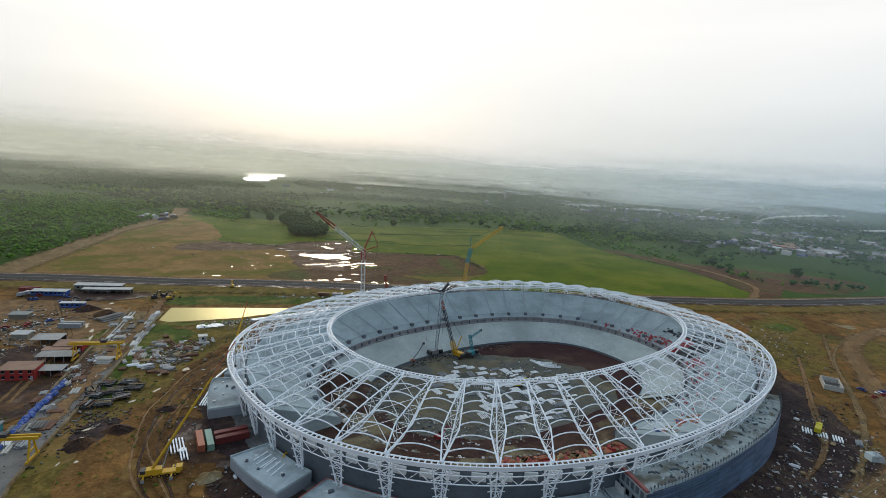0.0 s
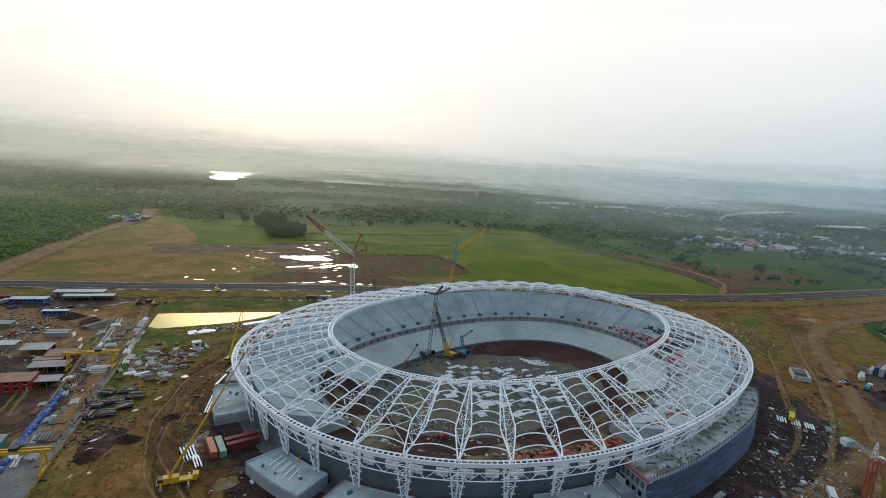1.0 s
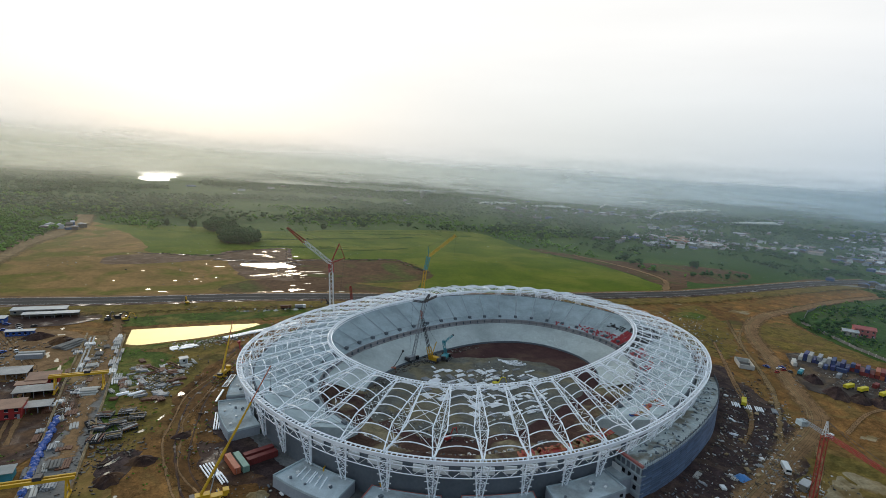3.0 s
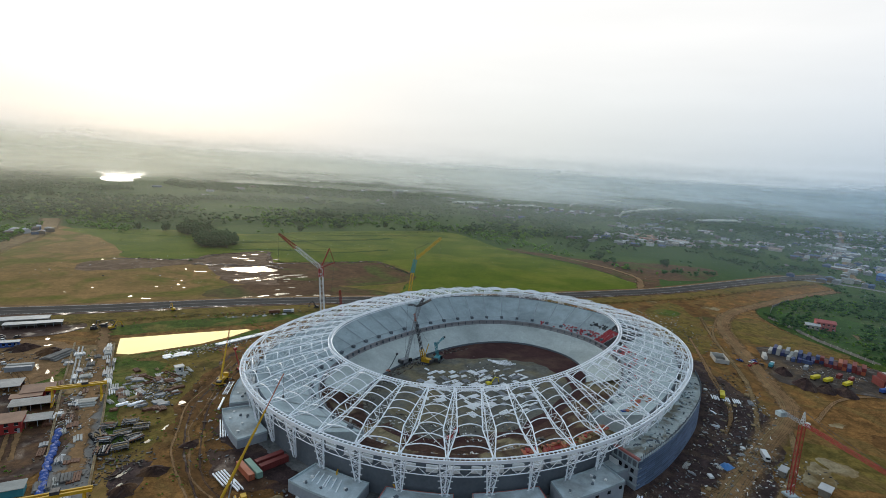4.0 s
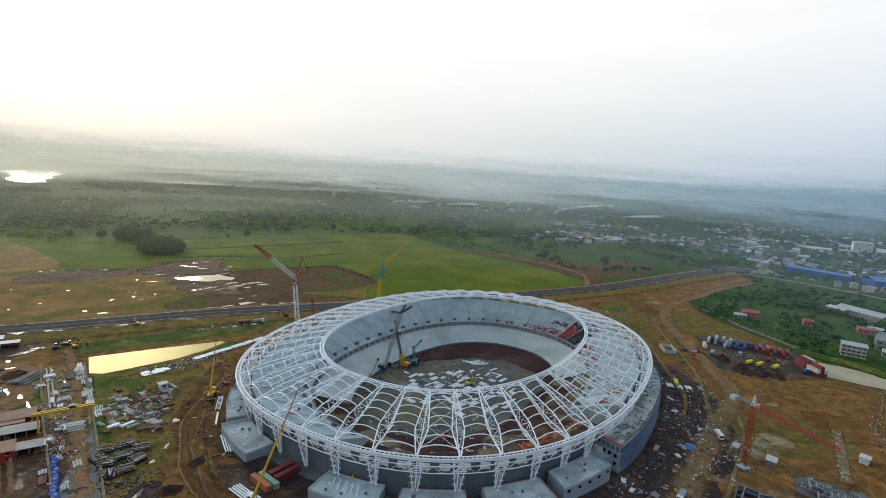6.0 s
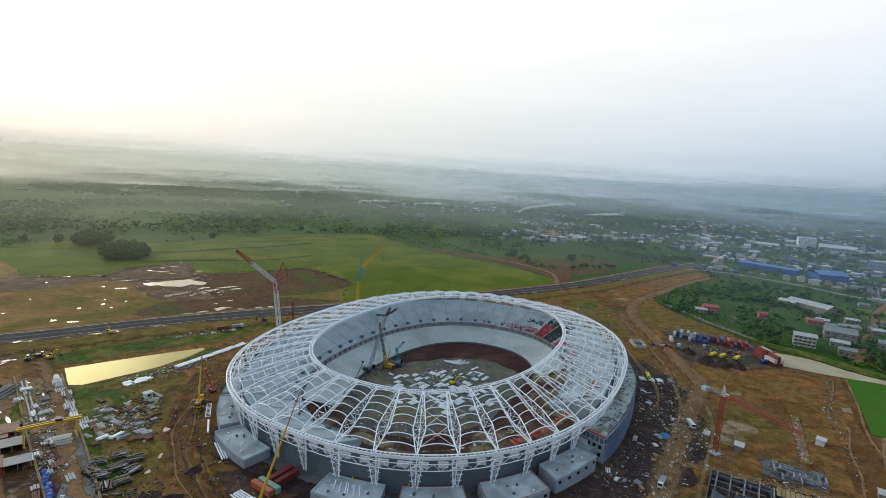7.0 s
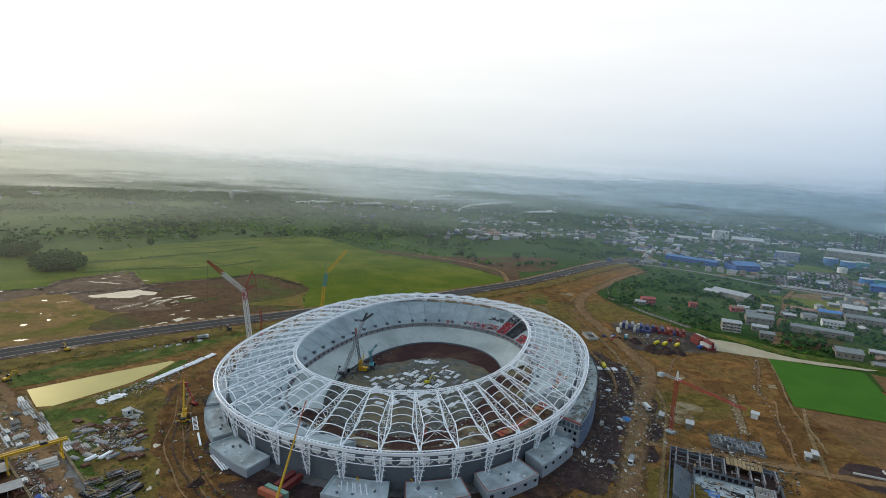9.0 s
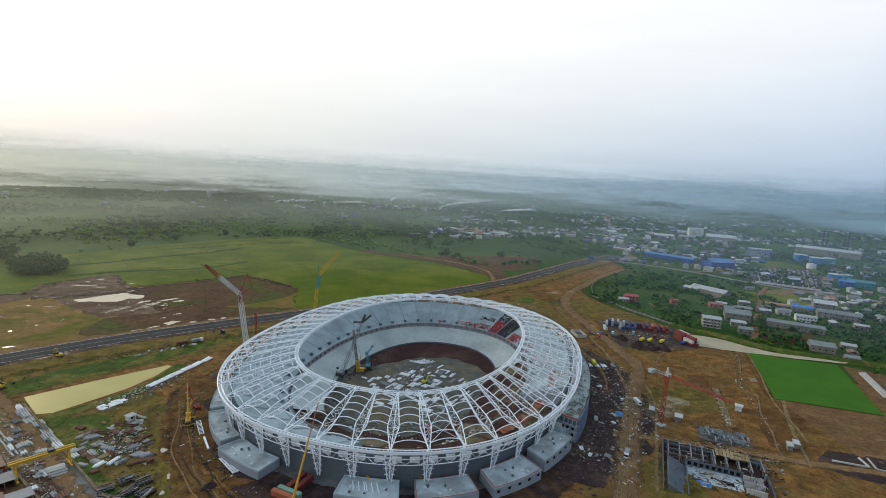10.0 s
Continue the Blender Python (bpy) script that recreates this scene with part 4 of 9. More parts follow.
land("grass_verge", [(-300, 390), (-250, 400), (-125, 424), (10, 444), (60, 450), (30, 436), (0, 412), (-90, 376), (-115, 372), (-190, 356)], M_WEED, "green verge between pond and highway", "grass", 12, 1.8, 7)
land("grass_strip", [(-184, 330), (-160, 312), (-124, 322), (-116, 300), (-124, 262), (-120, 230), (-116, 190), (-112, 160), (-126, 120), (-136, 160), (-150, 232), (-160, 255), (-176, 300)], M_WEED, "green weeds beside the stock yard", "grass", 14, 1.6, 8)
land("grass_patch", [(-150, 190), (-128, 182), (-124, 165), (-138, 150), (-150, 170)], M_FIELD_B, "yellow-green grass patch", "grass", 4, 1, 9)
for i, (x, y, r) in enumerate(((-125, 178, 9), (-118, 192, 7), (-205, 268, 14), (-185, 205, 12), (-240, 325, 16), (-110, 235, 12), (-98, 205, 10), (110, 160, 18), (135, 185, 16), (160, 205, 12), (-80, 165, 8), (178, 165, 14), (205, 150, 12), (235, 165, 14))):
    land("mud_patch", [(x + r * math.cos(a) * random.uniform(0.7, 1.3), y + r * 0.7 * math.sin(a) * random.uniform(0.4, 1.4)) for a in [k * 0.524 for k in range(12)]], M_EARTH_B, "patch of brown mud", "mud", 12, 0.05 * r + 0.3, 20 + i)
for i in range(16):
    x, y, r = random.uniform(185, 340), random.uniform(290, 440), random.uniform(8, 20)
    if x < 200 + (y - 290) * 0.2:
        continue
    land("earth_patch", [(x + r * math.cos(a) * random.uniform(0.5, 1.4), y + 0.8 * r * math.sin(a) * random.uniform(0.4, 1.4)) for a in [k * 0.524 for k in range(12)]], (M_EARTH_R, M_EARTH_B, M_WEED)[i % 3], ("patch of red-brown earth", "patch of brown mud", "patch of thin weeds")[i % 3], "earth", 12, 0.04 * r + 0.3, 700 + i)
for i, (x, y, r) in enumerate(((180, 170, 7), (172, 155, 6), (250, 330, 9), (300, 420, 9), (275, 387, 8), (286, 361, 5), (339, 421, 11), (246, 345, 5), (285, 446, 6), (272, 146, 5), (225, 190, 5), (-136, 222, 3))):
    land("pale_sand", [(x + r * math.cos(a) * random.uniform(0.5, 1.3), y + 0.7 * r * math.sin(a) * random.uniform(0.2, 1.5)) for a in [k * 0.524 for k in range(12)]], M_SAND, "patch of pale sand", "sand", 6, 0.6, 50 + i)
mud_l = [ST @ oval(radians(112 + 92 * i / 24), 1.0) for i in range(25)]
mud_lo = [ST @ oval(radians(112 + 92 * i / 24), 1.12 + 0.15 * math.sin(math.pi * i / 24) ** 0.6 + 0.04 * math.sin(i * 1.9)) for i in range(25)]
left_mud = [(p.x, p.y) for p in mud_lo] + [(p.x, p.y) for p in reversed(mud_l)]
mud_in = [ST @ oval(radians(-122 + 80 * i / 24), 1.0) for i in range(25)]
mud_out = [ST @ oval(radians(-122 + 80 * i / 24), 1.62 + 0.55 * math.sin(math.pi * min(1, i / 20)) ** 0.7 + 0.08 * math.sin(i * 2.3)) for i in range(25)]
land("dark_mud", [(p.x, p.y) for p in mud_out] + [(p.x, p.y) for p in reversed(mud_in)], M_MUD, "dark purple mud beside the clad wing, churned by vehicles", "mud", 6, 0.7, 900, 0.1)
LONG_ROAD = [(1700, 1400), (1273, 1043), (1000, 812), (761, 612), (720, 560)]
TOWN_ROAD = [(560, 572), (620, 566), (660, 538), (684, 495), (700, 440), (708, 356), (733, 266), (762, 209), (790, 100)]
land("churned_earth", [(-118, 150), (-127, 185), (-124, 230), (-119, 275), (-110, 312), (-94, 336), (-84, 318), (-96, 285), (-103, 240), (-104, 200), (-94, 165), (-98, 140)], M_EARTH_B, "churned red-brown earth beside the stadium", "mud", 12, 1.2, 910)
land("dark_mud", left_mud, M_MUD, "dark purple mud beside the podium blocks", "mud", 6, 0.6, 911)
HWY = [(-900, 250), (-600, 330), (-348, 398), (-226, 418), (-138, 436), (-60, 445), (100, 457), (253, 480), (340, 497), (454, 533), (570, 570), (700, 600)]
hw, hw_pts = ribbon("road", HWY, 20, 0.55, M_ASPHALT, "grey asphalt highway with two carriageways along the edge of the site")


def beside(pts, off):
    out = []
    for i, p in enumerate(pts):
        d = (pts[min(i + 1, len(pts) - 1)] - pts[max(i - 1, 0)]).normalized()
        out.append(tuple(p + Vector((d.y, -d.x)) * off))
    return out


ribbon("road_verge", beside(hw_pts, 23), 26, 0.46, M_WEED, "weedy verge of the highway", "verge", 4, 0.2, soft=True)
for off, w in ((9.4, 0.25), (-9.4, 0.4)):
    ribbon("road_line", beside(hw_pts, off), w, 0.6, M_WHITE, "pale painted line on the highway", "marking", 1)
ribbon("road_median", hw_pts, 0.8, 0.62, M_SLAB, "low concrete strip between the carriageways", "median", 1)
ribbon("road_shoulder", beside(hw_pts, 12.5), 5, 0.5, M_EARTH_D, "dark earth shoulder of the highway", "verge", 1, soft=True)
ribbon("road_shoulder", beside(hw_pts, -12.5), 5, 0.5, M_EARTH_O, "ochre earth shoulder of the highway", "verge", 1, soft=True)
DIRT = [(600, 500), (500, 470), (430, 440), (352, 406), (300, 362), (262, 300), (232, 245), (210, 208), (171, 183), (118, 149), (60, 110), (-20, 60)]
dr, dr_pts = ribbon("dirt_road", DIRT, 11, 0.42, M_EARTH_O, "rutted ochre dirt road", "road", 24, 0.1, soft=True)
for off in (-3.6, -1.6, 1.2, 3.2):
    ribbon("wheel_rut", [tuple(Vector(p) + Vector((0.7 * math.sin(i * 0.8 + off), 0.7 * math.cos(i * 0.6)))) for i, p in enumerate(beside(dr_pts, off))][::12], 0.9, 0.46 + 0.004 * off, M_EARTH_O if off < 0 else M_EARTH_L, "wheel rut in the dirt road", "rut", 12, 0.25, soft=True)
ribbon("dirt_road", [(-490, 960), (-448, 850), (-426, 740), (-421, 665), (-402, 588), (-381, 505), (-368, 447), (-356, 405)], 24, 0.42, M_EARTH_L, "wide brown dirt road at the edge of the field", soft=True)
ribbon("dirt_road", [(100, 148), (121, 133), (143, 113), (160, 92), (185, 60), (230, 10)], 6, 0.32, M_EARTH_O, "narrow ochre dirt road", "road", 24, 0.3, soft=True)
ribbon("dirt_road", [(-70, 140), (-104, 178), (-116, 215), (-116, 260), (-106, 300)], 9, 0.32, M_EARTH_B, "trodden muddy way through the site", "road", 30, 0.3, soft=True)
for k in range(4):
    ribbon("wheel_rut", [(x - 3.4 * k + random.uniform(-1.6, 1.6), y + random.uniform(-3, 3)) for x, y in ((-72, 138), (-90, 160), (-102, 180), (-108, 200), (-111, 222), (-110, 245), (-106, 270), (-100, 302))], 0.8, 0.335 + 0.003 * k, (M_EARTH_D, M_EARTH_O)[k % 2], "wheel rut in the churned earth", "rut", 8, 0.6, soft=True)
ribbon("dirt_road", [(300, 490), (322, 520), (348, 570), (340, 640), (300, 735)], 7, 0.42, M_EARTH_O, "dirt track into the fields", "road", 14, 0.3, soft=True)
ribbon("dirt_road", [(240, 462), (311, 484), (414, 516), (520, 540), (600, 544)], 8, 0.44, M_EARTH_L, "pale dirt track beside the highway", "road", 14, 0.2, soft=True)
ribbon("ditch", [(320, 181), (290, 165), (249, 145), (245, 132), (218, 117), (195, 100), (172, 86), (165, 70)], 1.5, 0.33, M_EARTH_O, "pale lined drainage ditch", "ditch", 14, 0.25, soft=True)
ribbon("stone_path", [(229, 154), (205, 136), (181, 119)], 5, 0.33, M_EARTH_L, "strip of trodden pale earth", "path", soft=True)
land("pond", [(-185.5, 346.5), (-147, 356), (-108, 364), (-106, 361), (-117, 348), (-134, 334), (-149, 326.5), (-171, 316.5), (-178.5, 318.5), (-181.5, 330)], M_POND, "still muddy yellow pond", "pond", 0)
land("brown_margin", [(330, 182), (296, 160), (253, 130), (200, 79), (214, 66), (249, 120), (333, 178)], M_EARTH_B, "brown margin of the playing field", "earth", 0)
land("bare_ground", [(250, 121), (214, 66), (180, 40), (215, 0), (300, -30), (400, 60), (380, 122), (287, 68)], M_BARE, "bare brown ground beside the turf", "earth", 0)
land("dark_earth", [(246, 126), (226, 106), (206, 84), (190, 80), (176, 91), (200, 110), (230, 124)], M_EARTH_B, "brown earth beside the drainage ditch", "earth", 5, 1.0, 921)
land("dark_earth", [(176, 66), (198, 72), (216, 50), (240, 10), (225, -10), (188, 36)], M_MUD, "dark purple earth round low kerb walls", "earth", 5, 1.0, 922)
land("weed_patch", [(150, 172), (178, 182), (205, 168), (226, 150), (214, 132), (186, 138), (160, 150)], M_WEED, "thin yellow-green weeds on ochre ground", "grass", 8, 1.5, 923)
land("weed_patch", [(222, 296), (258, 328), (292, 392), (306, 440), (262, 420), (232, 372), (212, 330)], M_WEED, "thin yellow-green weeds on rough ground", "grass", 8, 1.5, 927)
land("weed_patch", [(258, 404), (276, 418), (288, 404), (272, 392)], M_GRASS, "rough green grass on bare ground", "grass", 8, 1.2, 928)
land("dried_mud", [(186, 165), (192, 153), (176, 148), (160, 142), (156, 150), (170, 160)], M_SAND, "pale dried mud beside the tower crane", "earth", 6, 1.2, 924)
land("weed_patch", [(268, 332), (300, 362), (352, 386), (350, 330), (346, 280), (312, 300)], M_WEED, "thin yellow-green weeds along the site wall", "grass", 8, 1.5, 925)
land("weed_patch", [(60, 95), (86, 118), (104, 112), (92, 88), (70, 76)], M_WEED, "thin yellow-green weeds on ochre ground", "grass", 8, 1.5, 926)
land("grass_patch", [(-181, 312), (-164, 306), (-146, 300), (-148, 268), (-152, 240), (-140, 214), (-150, 205), (-160, 240), (-167, 268)], M_GRASS, "rough green grass between stored steel", "grass", 8, 1.2, 930)
land("grass_patch", [(-196, 352), (-150, 366), (-104, 378), (-60, 398), (-20, 418), (-70, 412), (-130, 394), (-190, 376)], M_GRASS, "rough green grass on the bank above the pond", "grass", 8, 1.2, 931)
land("grass_patch", [(-176, 313), (-150, 323), (-132, 331), (-116, 346), (-104, 362), (-98, 360), (-112, 338), (-132, 322), (-152, 313), (-170, 307)], M_GRASS, "green strip along the pond's shore", "grass", 6, 0.8, 932)
land("grass_patch", [(-222, 330), (-206, 328), (-190, 282), (-176, 240), (-186, 226), (-204, 268)], M_GRASS, "rough green grass beside the rail wall", "grass", 8, 1.2, 933)
land("dark_mud", [(-126, 238), (-124, 268), (-118, 290), (-102, 302), (-98, 268), (-104, 236), (-114, 222)], M_EARTH_B, "brown churned earth beside the stadium", "mud", 6, 1.5, 934)
land("dark_mud", [(-136, 188), (-128, 195), (-118, 189), (-114, 177), (-124, 172), (-134, 176)], M_MUD, "dark wet mud patch", "mud", 6, 1.0, 935)
land("trodden_earth", [(-122, 214), (-112, 222), (-104, 196), (-100, 160), (-84, 140), (-104, 132), (-122, 160)], M_EARTH, "ochre trodden earth", "earth", 8, 1.2, 936)
ribbon("footpath", [(331, 178), (290, 150), (248, 123), (222, 100), (200, 82)], 1.8, 0.44, M_EARTH_L, "pale trodden edge of the playing field", "path", 10, 0.5, soft=True)
land("turf", [(334, 179), (250, 122), (287, 69), (376, 125)], M_TURF, "mown bright green football turf", "lawn", 0, 0, 0, 0.2)
land("container_yard", [(258, 272), (292, 308), (342, 256), (328, 224), (300, 208), (270, 228), (240, 244)], M_YARD, "dark oily gravel of the container yard", "yard", 4, 1.5, 600, 0.1)
land("sand_strip", [(308, 218), (332, 235), (350, 215), (353, 188), (364, 160), (396, 126), (385, 126), (354, 157), (335, 178), (319, 197)], M_CANAL, "pale sandy canal bed", "canal", 5, 0.6, 92, 0.15)
bank_line = ribbon("bank_foot", [(346, 262), (355, 238), (362, 218), (364, 190), (374, 160), (397, 128), (424, 92), (450, 50)], 15, 0.34, M_GRASS, "rough grass at the foot of the embankment", "grass", 7, 0.2, soft=True)[1]
rows = []
for i, (x, y) in enumerate(bank_line):
    (xa, ya), (xb, yb) = bank_line[max(i - 1, 0)], bank_line[min(i + 1, len(bank_line) - 1)]
    nx, ny = yb - ya, xa - xb
    l = math.hypot(nx, ny)
    j = 0.5 * math.sin(i * 1.7)
    rows.append([(x + nx / l * q, y + ny / l * q, z) for q, z in ((-6.5 - j, 0.1), (-3.2, 1.9 + 0.3 * j), (-0.5 + j, 2.3), (2.2, 1.9 - 0.3 * j), (6.0 + j, 0.1))])
tagged(part("canal_bank", Build().strip(rows), M_GRASS, None, "", True), "green grassed embankment beside the canal", "bank", "", "structure")
land("lake", [(-1100, 2800), (-1010, 3050), (-905, 2950), (-815, 2500), (-735, 2110), (-828, 2095), (-950, 2500)], M_LAKE, "distant lake painted near white for the sky's glare", "lake", 5, 15, 93)
land("lake", [(-2300, 2650), (-2150, 2700), (-2000, 2500), (-2200, 2450)], M_LAKE, "distant lake painted near white for the sky's glare", "lake", 5, 15, 94)
def puddle(x, y, w, h, turn, seed, label="bright puddle in the wet field"):
    """A puddle of uneven outline, w by h metres across, turned by so many degrees."""
    r2 = random.Random(seed)
    c, d = math.cos(radians(turn)), math.sin(radians(turn))
    pts = []
    for k in range(11):
        t = k * 2 * math.pi / 11
        u, v = w / 2 * math.cos(t) * r2.uniform(0.65, 1.25), h / 2 * math.sin(t) * r2.uniform(0.4, 1.35)
        pts.append((x + u * c - v * d, y + u * d + v * c))
    land("puddle", pts, M_PUDDLE, label, "puddle", 4, 0.12 * h, seed)


land("puddle", [(-162, 579), (-148, 583), (-134, 589), (-119, 592), (-113, 583), (-103, 575), (-107, 563), (-118, 566), (-126, 558), (-140, 562), (-150, 568), (-158, 569)], M_PUDDLE, "wide bright puddle in the wet field", "puddle", 4, 1.0, 100)
for i, (x, y, w, h, a) in enumerate(((-153, 640, 24, 4, -22), (-139, 628, 16, 3.4, -14), (-161, 646, 6, 4, 20), (-150, 660, 5, 7, 30), (-138, 668, 9, 4, 10), (-196, 633, 4, 5, 0), (-109, 636, 8, 4, 10), (-104, 588, 7, 8, 30), (-112, 600, 5, 4, 0), (-84, 549, 20, 7, 12), (-76, 540, 12, 6, 15), (-98, 538, 14, 5, 20), (-105, 549, 14, 5, 35), (-90, 528, 8, 4, 10), (-92, 466, 15, 8, 22), (-107, 459, 10, 4, 20), (-76, 461, 7, 5, 10), (-60, 463, 5, 6, 40), (-120, 455, 7, 3, 12), (-84, 492, 7, 3, 10), (-96, 484, 5, 3, 30), (-50, 463, 6, 4, 10), (-200, 449, 9, 3, 6), (-214, 455, 3, 6, 0), (-181, 560, 12, 2, -4), (-187, 500, 2.5, 6, -10), (-203, 490, 4, 3, 0), (-196, 571, 2.5, 5, 0))):
    puddle(x, y, w, h, a, 101 + i)
for row in range(4):                     # water standing in the furrows
    for k in range(9):
        puddle(-140 + 11 * row + 2.6 * k * (0.5 if row else 0.8) + random.uniform(-0.5, 0.5), 520 + 5 * (row % 2) + 1.4 * k, random.uniform(3, 8), random.uniform(0.7, 1.3), -52 + random.uniform(-9, 9), 140 + row * 10 + k, "narrow puddle in a field furrow")
for i in range(15):
    puddle(-112 + random.gauss(0, 21), 532 + random.gauss(0, 15), random.uniform(1.5, 6), random.uniform(0.7, 1.8), random.uniform(-20, 40), 200 + i)
for i in range(14):
    puddle(random.uniform(-380, -170), random.uniform(455, 640), random.uniform(1.2, 4), random.uniform(0.6, 1.5), random.uniform(-20, 20), 240 + i)
for i in range(16):
    puddle(random.uniform(-170, 20), random.uniform(404, 425), random.uniform(1.5, 4), random.uniform(0.6, 1.2), random.uniform(-10, 20), 260 + i, "bright puddle beside the highway")
for i in range(34):
    u = random.random()
    x, y = random.choice(((-165 - 36 * u, 250 + 82 * u), (-200 + random.uniform(-25, 10), 290 + random.uniform(-30, 30)), (-130 + random.uniform(-8, 15), 230 + random.uniform(-70, 60)), (-230 + random.uniform(-30, 20), 330 + random.uniform(-20, 20))))
    w = random.uniform(0.5, 1.7)
    land("puddle", [(x + w * math.cos(t) * random.uniform(0.5, 1.3), y + 1.6 * w * math.sin(t) * random.uniform(0.5, 1.3)) for t in [k * 0.9 for k in range(7)]], M_PUDDLE, "shallow puddle on the muddy site", "puddle", 2, 0.2, 400 + i)
land("gardens", [(384, 386), (364, 320), (358, 262), (392, 215), (398, 150), (430, 40), (760, 60), (740, 250), (660, 440), (610, 490), (500, 458), (430, 426)], M_GARDEN, "green gardens and waste land beside the site wall", "gardens", 3, 2, 500)
ribbon("field_ditch", [(-200, 760), (-130, 772), (-60, 800), (0, 815), (60, 850)], 5.0, 0.5, M_SCRUB, "dark weedy ditch across the green field", "ditch", soft=True)
ribbon("field_ditch", [(-170, 700), (-110, 706), (-30, 700), (40, 730)], 4.0, 0.5, M_SCRUB, "dark weedy ditch across the green field", "ditch", soft=True)
ribbon("field_ditch", [(-60, 860), (30, 880), (120, 900), (180, 890)], 2.4, 0.5, M_SCRUB, "dark weedy ditch across the green field", "ditch", soft=True)

# ---- woods, hedges and single trees ----
def np_mesh(name, verts, tris, material):
    me = bpy.data.meshes.new(name)
    me.vertices.add(len(verts))
    me.vertices.foreach_set("co", verts.astype(np.float32).ravel())
    me.loops.add(tris.size)
    me.loops.foreach_set("vertex_index", tris.astype(np.int32).ravel())
    me.polygons.add(len(tris))
    me.polygons.foreach_set("loop_start", np.arange(0, tris.size, 3, dtype=np.int32))
    me.update(calc_edges=True)
    me.polygons.foreach_set("use_smooth", np.ones(len(tris), bool))
    me.materials.append(material)
    return me


OCT_V = np.array([(1, 0, 0), (-1, 0, 0), (0, 1, 0), (0, -1, 0), (0, 0, 1), (0, 0, -1)], float)
OCT_F = np.array([(0, 2, 4), (2, 1, 4), (1, 3, 4), (3, 0, 4), (2, 0, 5), (1, 2, 5), (3, 1, 5), (0, 3, 5)])


def clumps(centres, radii, rg, flat=0.75):
    """Ragged little lumps of leaves, one at each centre."""
    n = len(centres)
    v = OCT_V[None] * (radii[:, None, None] * rg.uniform(0.6, 1.35, (n, 6, 1)))
    a = rg.uniform(0, 6.28, n)
    c, s = np.cos(a)[:, None], np.sin(a)[:, None]
    x, y = v[..., 0] * c - v[..., 1] * s, v[..., 0] * s + v[..., 1] * c
    v = np.stack([x, y, v[..., 2] * flat], -1) + centres[:, None, :] + rg.normal(0, 0.12, (n, 6, 3)) * radii[:, None, None]
    f = OCT_F[None] + 6 * np.arange(n)[:, None, None]
    return v.reshape(-1, 3), f.reshape(-1, 3)


def leaf_mat(name, a, b):
    m = mat(name, a, b, 0.9, 0.02, 0.25, 0.0, island=((0.92, 0.95, 0.9), (1.0, 1.0, 1.0), (1.1, 1.1, 1.0), (0.88, 0.92, 0.9), (1.05, 1.08, 1.05)), c3=tuple(0.72 * v for v in a), s3=0.006)
    nt = m.node_tree
    bsdf, out = nt.nodes["Principled BSDF"], nt.nodes["Material Output"]
    thin, both = nt.nodes.new("ShaderNodeBsdfTranslucent"), nt.nodes.new("ShaderNodeMixShader")
    both.inputs[0].default_value = 0.38
    nt.links.new(bsdf.inputs["Base Color"].links[0].from_socket, thin.inputs["Color"])
    nt.links.new(bsdf.outputs[0], both.inputs[1])
    nt.links.new(thin.outputs[0], both.inputs[2])
    nt.links.new(both.outputs[0], out.inputs["Surface"])
    return m


M_LEAF = leaf_mat("dark_green_leaves", (0.070, 0.150, 0.045), (0.052, 0.116, 0.038))
M_LEAF_L = leaf_mat("fresh_green_leaves", (0.165, 0.310, 0.046), (0.120, 0.245, 0.038))
M_BARK = mat("grey_bark", (0.12, 0.09, 0.06), (0.07, 0.055, 0.04), 0.9, 0.8, 5, 0.3)


def woods(name, label, spots, material, seed, size=(4, 9), per=4, flat=0.7):
    """Trees too many to count: each a handful of leaf lumps."""
    rg = np.random.default_rng(seed)
    n = len(spots)
    h = rg.uniform(*size, n)
    cen, rad = [], []
    for k in range(per):
        off = rg.normal(0, 0.38, (n, 3)) * h[:, None]
        off[:, 2] = h * rg.uniform(0.3, 0.95, n)
        cen.append(np.c_[spots, np.zeros(n)] + off)
        rad.append(h * rg.uniform(0.28, 0.55, n))
    v, f = clumps(np.concatenate(cen), np.concatenate(rad), rg, flat)
    ob = new(name, np_mesh(name, v, f, material))
    return tagged(ob, label, "trees", "", "stuff")


rg = np.random.default_rng(11)


def in_poly(pts, poly):
    x, y = pts[:, 0], pts[:, 1]
    hit = np.zeros(len(pts), bool)
    n = len(poly)
    for i in range(n):
        (x0, y0), (x1, y1) = poly[i], poly[(i + 1) % n]
        c = ((y0 > y) != (y1 > y)) & (x < (x1 - x0) * (y - y0) / (y1 - y0 + 1e-12) + x0)
        hit ^= c
    return hit


def patchy(pts, scale, seed, keep=0.0, long=1.0):
    """Keeps the points that lie in drifting patches, drawn out along x."""
    return np.array([noise.noise((p[0] * scale / long, p[1] * scale, seed)) + 0.4 * noise.noise((p[0] * scale * 3 / long, p[1] * scale * 3, seed)) > keep + random.uniform(-0.15, 0.15) for p in pts])


FIELDS = [[(-470, 920), (-375, 410), (-330, 400), (60, 450), (310, 495), (360, 515), (416, 540), (420, 575), (360, 610), (330, 690), (296, 742), (262, 792), (230, 860), (205, 965), (40, 935), (-175, 855), (-228, 795), (-350, 820)], SITE, [(330, 480), (600, 540), (620, 600), (420, 575)], [(300, 415), (385, 385), (440, 440), (600, 505), (600, 545), (330, 480)]]


